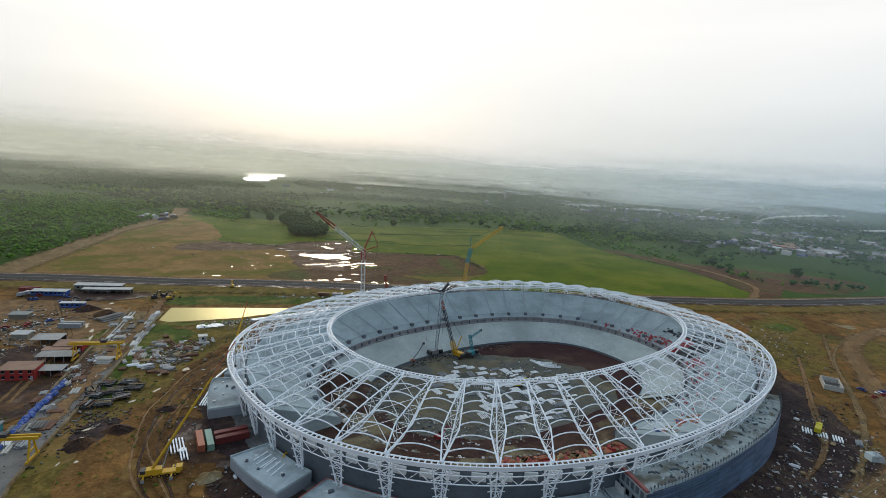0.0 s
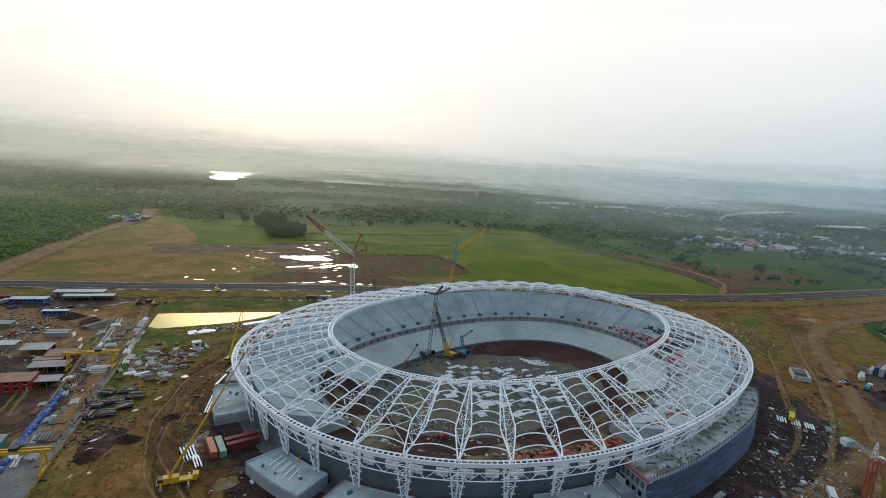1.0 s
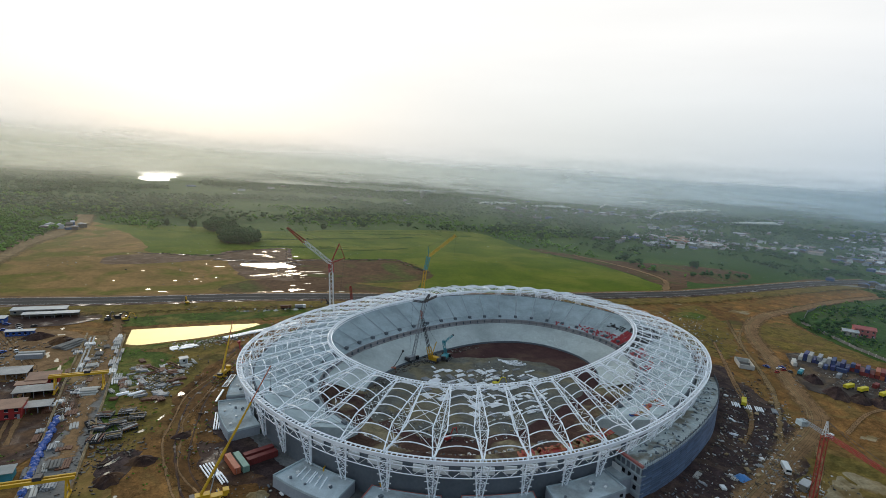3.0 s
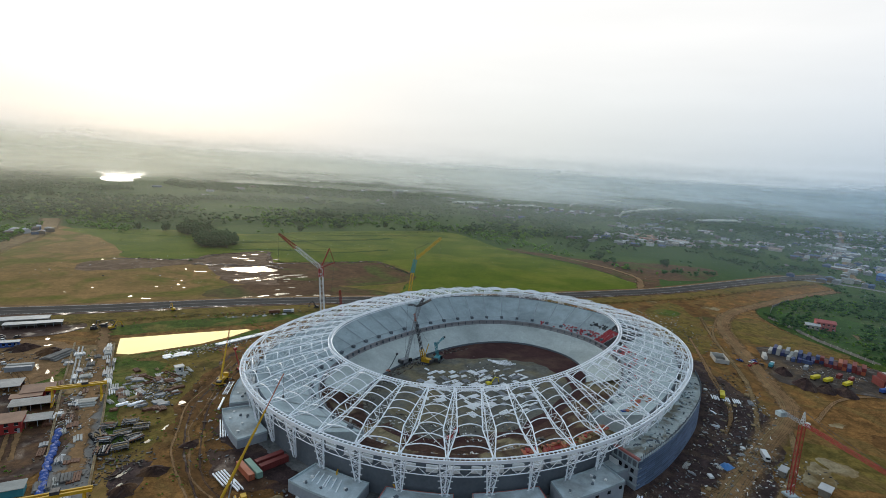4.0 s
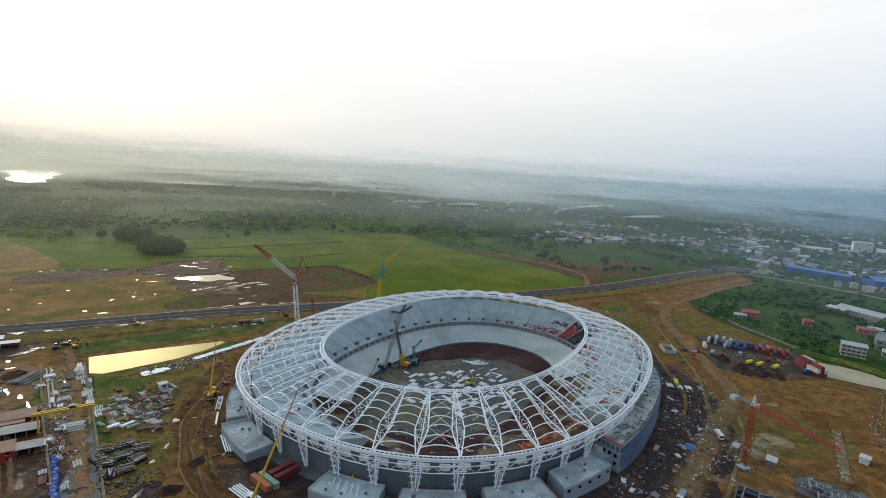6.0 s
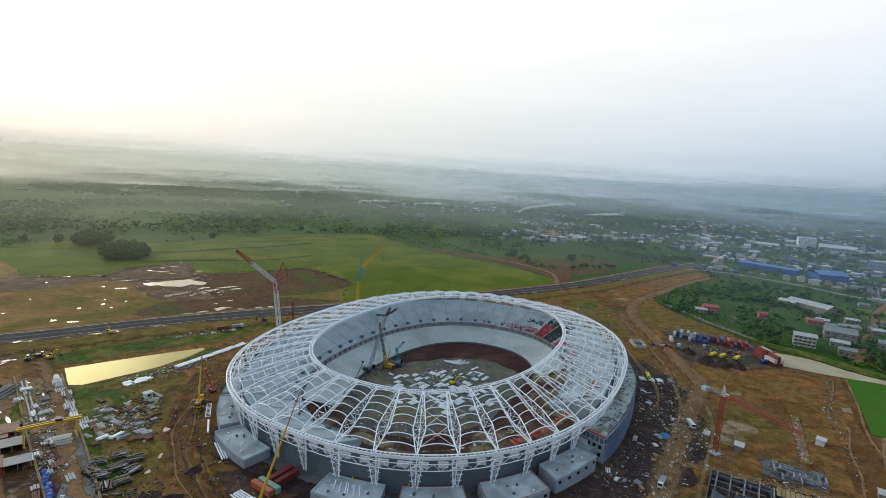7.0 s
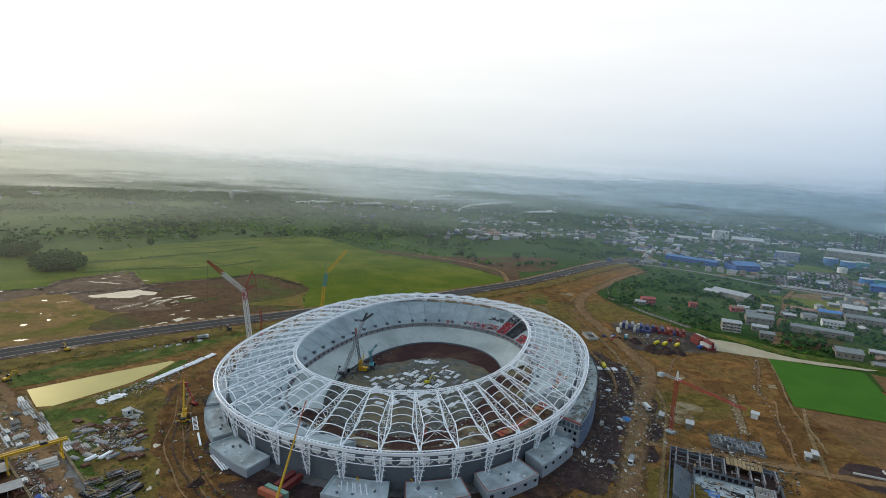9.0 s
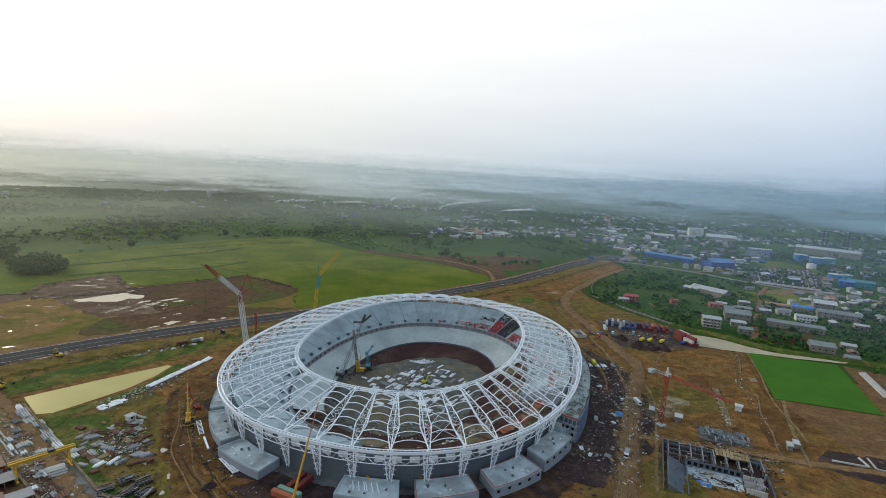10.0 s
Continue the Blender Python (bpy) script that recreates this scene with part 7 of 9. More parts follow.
r2 = thing("crawler_crane", "short red crawler crane standing beside the highway", "crane", pose(-40, 392, 0.2), "cranes of the site")
crawler_base(r2, M_RED, 70)
part("boom", lattice((0, 0, 3), (-2.5, -6, 24), 1.3, 9, 0.13), M_RED, r2)
part("boom_head", Build().box(-3.0, -6.6, 23.2, -2.0, -5.6, 24.6), M_RED, r2)
part("hook_cable", Build().tube([(-2.5, -6, 24), (-2.5, -6, 6)], 0.06, 4), M_DARKM, r2)

yg = thing("crawler_crane", "yellow and green telescopic crawler crane behind the far stand", "crane", pose(18, 416, 0.2), "cranes of the site")
crawler_base(yg, M_YELLOW, 10)
a0, a1, a2, a3 = at(yg, (18, 415.5, 3), (20.5, 416, 33), (22.7, 417, 45), (49, 435.6, 62))
part("mast", lattice(a0, a1, 2.2, 12, 0.2), M_YELLOW, yg, "yellow lattice mast")
part("mast_top", lattice(a1, a2, 2.2, 5, 0.22), M_TEAL, yg, "green mast top")
part("jib", lattice(a2, a3, 1.7, 11, 0.18), M_YELLOW, yg, "yellow lattice jib")
part("strut", Build().tube([a2, a2 + Vector((-1, 0, 9))], 0.25, 5), M_TEAL, yg)
part("pendant", Build().tube([a2 + Vector((-1, 0, 9)), a3], 0.07, 4), M_DARKM, yg)
part("hook_cable", Build().tube([a3, a3 + Vector((0, 0, -20))], 0.06, 4), M_DARKM, yg)

# cranes inside the arena
AZ = FLOOR_Z + 0.1
ic = thing("crawler_crane", "yellow crawler crane with a dark lattice boom in the arena", "crane", pose(13, 311, AZ), "cranes in the arena")
crawler_base(ic, M_YELLOW, 140)
b0, b1, b2_ = at(ic, (12, 310, AZ + 3), (9.5, 307.5, 3.5), (3.0, 300.5, 25))
part("boom_foot", lattice(b0, b1, 2.0, 5, 0.26), M_YELLOW, ic, "yellow boom foot")
part("boom", lattice(b1, b2_, 1.3, 10, 0.16), M_DARKM, ic, "dark lattice boom")
part("fly_jib", lattice(b2_, b2_ + Vector((-1.5, -2, 6)), 0.9, 4, 0.14), M_ORANGE, ic, "orange fly jib")
part("hook_cable", Build().tube([b2_, b2_ + Vector((0, 0, -18))], 0.06, 4), M_DARKM, ic)
part("back_mast", Build().tube([b0, b0 + Vector((3.5, 3, 10))], 0.35, 5), M_YELLOW, ic)
part("pendant", Build().tube([b0 + Vector((3.5, 3, 10)), b2_], 0.07, 4), M_DARKM, ic)

tall = thing("crawler_crane", "dark steel lattice crane rising above the arena", "crane", pose(0, 312, AZ), "cranes in the arena")
crawler_base(tall, M_GREYP, 40)
c0, c1 = at(tall, (0, 311, AZ + 3), (1.1, 285, 40))
part("mast", lattice(c0, c1, 1.6, 22, 0.14), M_GREYP, tall)
for dx, dy, dz in ((-7, -1, 1.2), (3.5, 2.0, 4.5), (8, 2, 3.5)):
    part("head_arm", lattice(c1, c1 + Vector((dx, dy, dz)), 0.8, 4, 0.2), M_DARKM, tall)
part("pendant", Build().tube([c1 + Vector((3.5, 2, 4.5)), c0 + Vector((0, 3, 2))], 0.08, 4), M_DARKM, tall)
part("pendant", Build().tube([c1 + Vector((-7, -1, 1.2)), c1 + Vector((-7, -1, -30))], 0.06, 4), M_DARKM, tall)

tc = thing("crawler_crane", "teal crawler crane with a folded boom in the arena", "crane", pose(23, 315, AZ), "cranes in the arena")
crawler_base(tc, M_TEAL, 60)
part("boom", lattice((0, 0, 3), (-2.5, -1, 14), 1.4, 6, 0.18), M_TEAL, tc)
part("jib", lattice((-2.3, -1, 12), (4.5, 3, 16), 0.9, 5, 0.12), M_TEAL, tc)
part("jib_head", Build().box(4.2, 2.7, 15.5, 5.3, 3.6, 16.6), M_DARKM, tc)

ms = thing("lifting_platform", "small orange boom lift against the lower tier", "lift", pose(-14, 298, AZ))
part("chassis", Build().box(-1.5, -1, 0.3, 1.5, 1, 1.2), M_ORANGE, ms)
part("boom", Build().tube([(0, 0, 1.2), (3, 2, 5), (6, 4.5, 10)], 0.25, 5), M_DARKM, ms)
part("basket", Build().box(5.4, 3.9, 9.8, 6.8, 5.2, 10.9), M_DARKM, ms)
for x in (-1, 1):
    for y in (-1, 1):
        part("wheel", Build().tube([(x, y * 0.9, 0.4), (x, y * 1.2, 0.4)], 0.4, 10), M_TYRE, ms)


def truck_crane(x, y, rz, tip, label):
    """A yellow telescopic truck crane; tip is where its boom ends, in the world."""
    t = thing("truck_crane", label, "crane", ground_pose(x, y, rz), "cranes of the site")
    part("chassis", Build().box(-6.5, -1.3, 0.9, 6.0, 1.3, 1.6), M_YELLOW, t)
    part("cab", Build().box(4.6, -1.25, 1.6, 6.6, 1.25, 3.0), M_YELLOW, t)
    part("windscreen", Build().box(6.55, -1.1, 2.1, 6.64, 1.1, 2.85), M_GLASS, t)
    part("turntable", Build().box(-4.5, -1.25, 1.6, 0.4, 1.25, 2.9), M_YELLOW, t)
    part("counterweight", Build().box(-6.2, -1.3, 1.7, -4.5, 1.3, 2.8), M_DARKM, t)
    for i in range(5):
        for s in (-1, 1):
            w = part("wheel", Build().tube([(-5.2 + i * 2.4, s * 0.95, 0.55), (-5.2 + i * 2.4, s * 1.4, 0.55)], 0.58, 12), M_TYRE, t)
            part("hub", Build().tube([(-5.2 + i * 2.4, s * 1.38, 0.55), (-5.2 + i * 2.4, s * 1.46, 0.55)], 0.25, 8), M_YELLOW, w)
    for xx in (-5, 3.4):
        for s in (-1, 1):
            part("outrigger", Build().box(xx - 0.25, s * 1.3, 0.9, xx + 0.25, s * 3.6, 1.3), M_YELLOW, t)
            part("outrigger_foot", Build().box(xx - 0.5, s * 3.4 - 0.4, 0.0, xx + 0.5, s * 3.4 + 0.4, 0.95), M_GREYP, t)
    inv = t.matrix_basis.inverted()
    top = inv @ Vector(tip)
    root = Vector((-2.5, 0, 2.9))
    for k, (u0, u1, r, m) in enumerate(((0.0, 0.34, 0.55, M_YELLOW), (0.3, 0.55, 0.45, M_YELLOW), (0.52, 0.7, 0.36, M_YELLOW), (0.68, 1.0, 0.22, M_ORANGE))):
        part("boom_section", Build().tube([root.lerp(top, u0), root.lerp(top, u1)], r, 6), m, t)
    part("luffing_ram", Build().tube([Vector((0.3, 0, 2.2)), root.lerp(top, 0.22)], 0.22, 6), M_GREYP, t)
    part("hook_cable", Build().tube([top, top + Vector((0, 0, -9))], 0.05, 4), M_DARKM, t)
    part("hook_block", Build().box(top.x - 0.35, top.y - 0.25, top.z - 10, top.x + 0.35, top.y + 0.25, top.z - 9), M_DARKM, t)


truck_crane(-90, 160, 20, (-72.4, 178.3, 42.7), "yellow telescopic truck crane on outriggers, boom raised high")
truck_crane(-110, 271, 80, (-108.3, 283, 27), "yellow truck crane with its boom almost upright")
rc = thing("boom_lift", "red telescopic boom lift parked on dark mud", "lift", ground_pose(-103, 286, 120))
part("chassis", Build().box(-2, -1.1, 0.5, 2, 1.1, 1.5), M_RED, rc)
part("boom", Build().tube([(-1, 0, 1.6), (3, 0, 5), (7, 0.2, 11)], 0.35, 6), M_RED, rc)
part("basket", Build().box(6.4, -0.8, 10.6, 7.9, 0.9, 11.8), M_RED, rc)
for x in (-1.3, 1.3):
    for s in (-1, 1):
        part("wheel", Build().tube([(x, s * 0.95, 0.5), (x, s * 1.3, 0.5)], 0.5, 10), M_TYRE, rc)


def excavator(x, y, rz, material, label, up=0.0, z=None):
    t = thing("excavator", label, "machine", pose(x, y, z, 0, 0, rz) if z is not None else ground_pose(x, y, rz, up), "machines of the site")
    for s in (-1, 1):
        part("track", Build().box(-2, s * 1.2 - 0.3, 0, 2, s * 1.2 + 0.3, 0.9), M_DARKM, t)
    part("body", Build().box(-2.2, -1.3, 1.0, 1.0, 1.3, 2.3), material, t)
    part("cab", Build().box(0.2, 0.2, 2.3, 1.6, 1.3, 3.2), M_GLASS, t)
    part("boom", Build().tube([(1, -0.3, 1.8), (3.2, -0.3, 5.2), (5.6, -0.3, 4.4)], 0.32, 5), material, t)
    part("stick", Build().tube([(5.6, -0.3, 4.6), (6.6, -0.3, 1.4)], 0.25, 5), material, t)
    part("bucket", Build().box(6.0, -0.9, 0.5, 7.2, 0.3, 1.5), M_DARKM, t)


excavator(-30, 154, 100, M_YELLOW, "yellow excavator working at the stadium's foot")
excavator(-52, 166, 80, M_YELLOW, "yellow excavator at the stadium's foot between podium blocks")
excavator(4, 204, 40, M_RED, "red telehandler under the unfinished roof", z=-4.5)
excavator(47, 272, 10, M_LEMON, "yellow wheel loader among steel in the arena", z=AZ)
for i, (x, y) in enumerate(((-203, 371), (-197, 366), (-208, 366), (-170, 412), (-60, 420))):
    excavator(x, y, 40 * i, M_YELLOW if i % 2 else M_DARKM, "dark dirty excavator parked near the highway")

# red tower crane on the right of the stadium
tw = thing("tower_crane", "red lattice tower crane with a long level jib", "crane", ground_pose(140, 142, 0), "cranes of the site")
HT = 32.5
part("base_slab", Build().box(-2.2, -2.2, -0.2, 2.2, 2.2, 0.9), M_CONC, tw, "pale concrete base block")
part("mast", lattice((0, 0, 0.9), (0, 0, HT), 1.7, 20, 0.14), M_RED, tw)
jd = Vector((-3.5, -44, 0)).normalized()
cd = -jd
part("jib", lattice(jd * 1.2 + Vector((0, 0, HT + 0.8)), jd * 42 + Vector((0, 0, HT + 0.8)), 1.2, 26, 0.13), M_RED, tw)
part("counter_jib", lattice(cd * 1.2 + Vector((0, 0, HT + 0.8)), cd * 12 + Vector((0, 0, HT + 0.8)), 1.1, 8, 0.1), M_GREYP, tw, "grey counter jib")
part("counterweight", Build().box(-1.2, 9.5, HT - 1.2, 2.4, 12.5, HT + 0.8), M_CONC, tw)
part("slewing_head", lattice((0, 0, HT), (0, 0, HT + 6), 1.5, 4, 0.16, 0.2), M_WHITE, tw)
part("cab", Build().box(1.0, -1.4, HT - 0.6, 2.6, 0.2, HT + 1.2), M_WHITE, tw)
for u in (20, 38):
    part("pendant", Build().tube([(0, 0, HT + 6), tuple(jd * u + Vector((0, 0, HT + 1.4)))], 0.07, 4), M_DARKM, tw)
part("pendant", Build().tube([(0, 0, HT + 6), tuple(cd * 11 + Vector((0, 0, HT + 1.4)))], 0.07, 4), M_DARKM, tw)


# ---- vehicles ----
def lorry(x, y, rz, cab_mat, load_mat, label):
    t = thing("lorry", label, "truck", ground_pose(x, y, rz), "vehicles of the site")
    part("cab", Build().box(2.2, -1.2, 0.8, 4.2, 1.2, 3.1), cab_mat, t)
    part("windscreen", Build().box(4.15, -1.05, 1.9, 4.24, 1.05, 2.9), M_GLASS, t)
    part("load_body", Build().box(-4.2, -1.25, 1.1, 2.0, 1.25, 3.0), load_mat, t)
    part("chassis", Build().box(-4.2, -0.6, 0.7, 4.0, 0.6, 1.05), M_DARKM, t)
    for xx in (-3, -1.8, 3.0):
        for s in (-1, 1):
            part("wheel", Build().tube([(xx, s * 0.85, 0.5), (xx, s * 1.25, 0.5)], 0.5, 10), M_TYRE, t)


lorry(153, 168, 240, M_WHITE, M_WHITE, "white lorry driving on the dirt road")
lorry(258, 268, 35, M_WHITE, M_TEAL, "white lorry beside the container yard")
lorry(300, 221, 10, M_WHITE, M_BLUE, "white and blue lorry near red containers")
lorry(276, 240, 15, M_LEMON, M_LEMON, "yellow tank lorry beside the container yard")
lorry(284, 233, 15, M_LEMON, M_LEMON, "yellow tank lorry beside the container yard")
lorry(271, 245, 15, M_LEMON, M_LEMON, "yellow tank lorry beside the container yard")
lorry(181, 228, 50, M_LEMON, M_LEMON, "yellow lorry with steel parts beside the stadium")
lorry(85, 128, 210, M_WHITE, M_GREYP, "grey lorry on the dirt road")
lorry(-291, 350, 80, M_WHITE, M_GREYP, "white lorry in the workshop yard")
lorry(60, 459, 8, M_WHITE, M_GREYP, "pale lorry on the highway")


def car(x, y, rz, material, label="small car parked on the site"):
    t = thing("car", label, "car", ground_pose(x, y, rz), "parked cars")
    b = Build()
    b.box(-2.1, -0.85, 0.3, 2.1, 0.85, 0.85)
    part("body", b, material, t)
    part("cabin", Build().prism([(-1.3, -0.75), (0.9, -0.75), (0.9, 0.75), (-1.3, 0.75)], 0.85, 1.4), M_GLASS, t)
    part("roof", Build().box(-1.2, -0.72, 1.4, 0.7, 0.72, 1.46), material, t)
    for xx in (-1.3, 1.3):
        for s in (-1, 1):
            part("wheel", Build().tube([(xx, s * 0.7, 0.32), (xx, s * 0.9, 0.32)], 0.32, 8), M_TYRE, t)


for i in range(26):
    x, y = ((-265 + rnd.uniform(-25, 20), 345 + rnd.uniform(-5, 10)) if i < 10 else (250 + rnd.uniform(-8, 8), 276 + rnd.uniform(-6, 8)) if i < 16 else (-245 + rnd.uniform(-20, 15), 300 + rnd.uniform(-20, 20)))
    car(x, y, rnd.uniform(0, 180), rnd.choice((M_WHITE, M_GREYP, M_DARKM, M_BLUE, M_RED)))


# ---- mounds, fences, foundations ----
def mound(x, y, r, h, material, label, seed):
    r2 = random.Random(seed)
    rows = []
    for i in range(16):
        a = 2 * math.pi * i / 16
        k = r2.uniform(0.8, 1.2)
        rows.append([(r * k * u * math.cos(a), 0.75 * r * k * u * math.sin(a), h * (1 - u * u) ** 1.2 * r2.uniform(0.8, 1.15) - 0.3 * u) for u in (1.0, 0.75, 0.5, 0.25, 0.0)])
    return tagged(part("soil_mound", Build().strip(rows, True), material, None, "", False, ground_pose(x, y, r2.uniform(0, 90))), label, "mound")


for i, (x, y, r, h) in enumerate(((257, 257, 7, 4), (253, 236, 9, 5), (262, 229, 8, 4), (270, 223, 8, 4), (-121, 186, 6, 2), (-128, 174, 6, 2.4), (-215, 322, 8, 3), (-232, 330, 9, 3), (-112, 205, 5, 1.4))):
    mound(x, y, r, h, M_MUD if x > 0 else M_EARTH_D, "heap of dark excavated soil", i)

for i in range(18):
    u = i / 17
    mound(-128 + 42 * u + rnd.uniform(-1, 1), 395 + 8 * u + rnd.uniform(-3, 3), rnd.uniform(1.2, 2.8), rnd.uniform(0.5, 1.2), (M_SLAB, M_SAND, M_SLABW)[i % 3], "heap of pale rubble beside the highway", 120 + i)
lorry(-93, 403, 8, M_RUST, M_RUST, "rusty lorry beside rubble heaps")
lorry(-82, 405, 8, M_WHITE, M_GREYP, "white lorry beside rubble heaps")

# site wall of concrete panels towards the town
line = [(470, 452), (420, 425), (375, 386), (358, 318), (352, 262)]
wall_t = thing("boundary_wall", "grey concrete panel wall along the site", "wall", pose(0, 0, 0))
for (x0, y0), (x1, y1) in zip(line, line[1:]):
    L_ = math.hypot(x1 - x0, y1 - y0)
    n = int(L_ / 6)
    for k in range(n):
        x, y = x0 + (x1 - x0) * (k + 0.5) / n, y0 + (y1 - y0) * (k + 0.5) / n
        fr = Matrix.Translation((x, y, gz(x, y))) @ Matrix.Rotation(math.atan2(y1 - y0, x1 - x0), 4, "Z")
        part("panel", Build().box(-L_ / n / 2 + 0.1, -0.1, 0, L_ / n / 2 - 0.1, 0.1, 2.2, fr), M_SLAB, wall_t)
        part("post", Build().box(-L_ / n / 2 - 0.15, -0.2, 0, -L_ / n / 2 + 0.12, 0.2, 2.5, fr), M_SLABW, wall_t)

# concrete foundations east of the stadium
fd = thing("foundation_works", "unfinished concrete substructure with bare columns and stepped stands", "foundation", pose(117.7, 126, gz(112, 104) + 0.3, 0, 0, -57.5))
part("slab", Build().box(-1, -52, -0.6, 51, 1, 0.2), M_MUD, fd)
part("hall_floor", Build().box(11, -50, 0.21, 37, -18.5, 0.5), M_ROOFSLAB, fd, "pale cast floor")
part("pool_lining", Build().box(15, -37, 0.51, 22, -31, 0.7), M_ROOF_B, fd, "blue sheet over a tank")
# thin black slab on the floor paints in the dark of a pit
part("pit", Build().box(27, -30, 0.505, 33, -26, 0.56), M_BLACK, fd, "black slab painted for the dark of a floor opening")
for x0, x1, y0, y1, h in ((-1, 50, 0, 0.5, 3.4), (-1, -0.5, -52, 0, 3.0), (49.5, 50, -34, 0, 2.6), (10, 38, -18.5, -18.0, 3.8), (10.4, 10.9, -50, -18.5, 2.4), (24, 24.4, -17.9, -0.1, 3.2)):
    part("retaining_wall", Build().box(x0, y0, 0.21, x1, y1, h), M_CONC_D, fd)
for i in range(9):                       # bare columns with beams over them
    for j in range(3):
        part("column", Build().box(1.5 + i * 5.8, -4.6 - j * 5.6, 0.21, 2.2 + i * 5.8, -4.0 - j * 5.6, rnd.uniform(3.2, 5.2)), M_FRONT, fd)
    part("cross_beam", Build().box(1.6 + i * 5.8, -16.5, 3.6, 2.1 + i * 5.8, -0.2, 4.1), M_FRONT, fd)
for j in range(3):
    part("main_beam", Build().box(0, -4.7 - j * 5.6, 3.55, 22 if j else 49, -4.2 - j * 5.6, 4.05), M_CONC_D, fd)
for k in range(9):                       # black boxes paint the dark of a row of openings in the hall's wall
    part("opening", Build().box(11.5 + k * 2.9, -18.6, 1.2, 13.3 + k * 2.9, -17.95, 3.0), M_BLACK, fd)
for k in range(10):                      # stepped stands on both sides of the floor
    part("stand_step", Build().box(9.4 - k * 0.92, -50, 0.21, 10.3 - k * 0.92, -20, 0.7 + 0.42 * k), M_CONC_D, fd)
for k in range(8):
    part("stand_step", Build().box(38 + k * 1.0, -33 + 0.5 * k, 0.21, 38.9 + k * 1.0, -20, 0.6 + 0.45 * k), M_FRONT, fd)
for k in range(3):
    part("raker_wall", Build().box(37.5, -33.4 + k * 6.4, 0.21, 46.6, -33.0 + k * 6.4, 3.4), M_SLABW, fd)
for k in range(9):
    part("plank_deck", Build().box(26 + k * 1.85, -6.5 + 0.3 * (k % 2), 4.15, 27.6 + k * 1.85, 1.6, 4.32), M_TIMBER, fd)
for i in range(110):
    x, y = rnd.choice(((rnd.uniform(0, 49), rnd.uniform(-17.5, -0.5)), (rnd.uniform(38, 49), rnd.uniform(-48, -20)), (rnd.uniform(-1, 10), rnd.uniform(-50, -18))))
    part("prop", Build().tube([(x, y, 0.21), (x + rnd.uniform(-0.2, 0.2), y, rnd.uniform(2.2, 5.6))], 0.09, 4), rnd.choice((M_RUST, M_TIMBER, M_GREYP, M_DARKM)), fd)
for i in range(60):
    x, y, a = rnd.uniform(1, 48), rnd.choice((rnd.uniform(-17, -1), rnd.uniform(-48, -19))), rnd.choice((0, 1.57, 0.3))
    z = 4.1 if y > -17 and rnd.random() < 0.4 else 0.52
    part("shutter_board", Build().box(-rnd.uniform(0.6, 2.4), -0.4, z, rnd.uniform(0.6, 2.4), 0.4, z + rnd.uniform(0.1, 0.5), Matrix.Translation((x, y, 0)) @ Matrix.Rotation(a, 4, "Z")), rnd.choice((M_TIMBER, M_DARKM, M_SLAB, M_SLABW, M_RUST)), fd)
kw = thing("kerb_wall", "low white kerb walls of a building just begun on dark earth", "wall", pose(198, 54, gz(198, 54) + 0.35))
for x0, y0, x1, y1 in ((-11, 12, 0, -2), (7, 5, 0, -2), (11, 2, 1, -5), (1, -5, 4, -10), (4, -10, 16, -24)):
    fr = Matrix.Translation(((x0 + x1) / 2, (y0 + y1) / 2, 0)) @ Matrix.Rotation(math.atan2(y1 - y0, x1 - x0), 4, "Z")
    l = math.hypot(x1 - x0, y1 - y0) / 2
    part("kerb", Build().box(-l, -0.45, -0.2, l, 0.45, 0.6, fr), M_SLABW, kw)
fb = thing("foundation_works", "low pale blue-grey concrete walls of a building just begun", "foundation", pose(162, 114, gz(162, 114) + 0.3, 0, 0, -52))
part("slab", Build().box(-14, -9, 0, 14, 9, 0.25), M_APRON, fb)
for i in range(46):
    x, y, l, h = rnd.uniform(-13.5, 13.5), rnd.uniform(-8.6, 8.6), rnd.uniform(1.0, 3.4), rnd.uniform(0.4, 2.2)
    x, y = round(x / 2.75) * 2.75, round(y / 2.2) * 2.2
    if i % 2:
        part("cross_wall", Build().box(x - 0.2, max(y - l, -8.9), 0.26, x + 0.2, min(y + l, 8.9), h), (M_BLOCK, M_SLAB)[i % 3 // 2], fb)
    else:
        part("long_wall", Build().box(max(x - l, -13.9), y - 0.18, 0.26, min(x + l, 13.9), y + 0.18, h), (M_BLOCK, M_SLAB)[i % 3 // 2], fb)
for i in range(30):
    x, y = rnd.uniform(-13.5, 13.5), rnd.uniform(-8.5, 8.5)
    part("starter_bar", Build().tube([(x, y, 0.2), (x + rnd.uniform(-0.2, 0.2), y, rnd.uniform(1.5, 3.4))], 0.08, 4), rnd.choice((M_RUST, M_GREYP, M_SLABW)), fb)
for i in range(24):
    x, y, a = rnd.uniform(-15, 15), rnd.uniform(-10, 10), rnd.uniform(0, 3.1)
    part("shutter_board", Build().box(-rnd.uniform(0.5, 1.8), -0.3, 0.26, rnd.uniform(0.5, 1.8), 0.3, rnd.uniform(0.35, 0.6), Matrix.Translation((x, y, 0)) @ Matrix.Rotation(a, 4, "Z")), rnd.choice((M_TIMBER, M_SLABW, M_SLAB, M_DARKM)), fb)
for i in range(10):
    part("stub_column", Build().box(-16 + i * 3.4, 11, 0, -15.5 + i * 3.4, 11.5, rnd.uniform(0.8, 2.6)), M_SLAB, fb)
st = thing("stand_strip", "pale concrete spectator strip along the football turf", "stand", pose(352, 100, 0.3, 0, 0, 32))
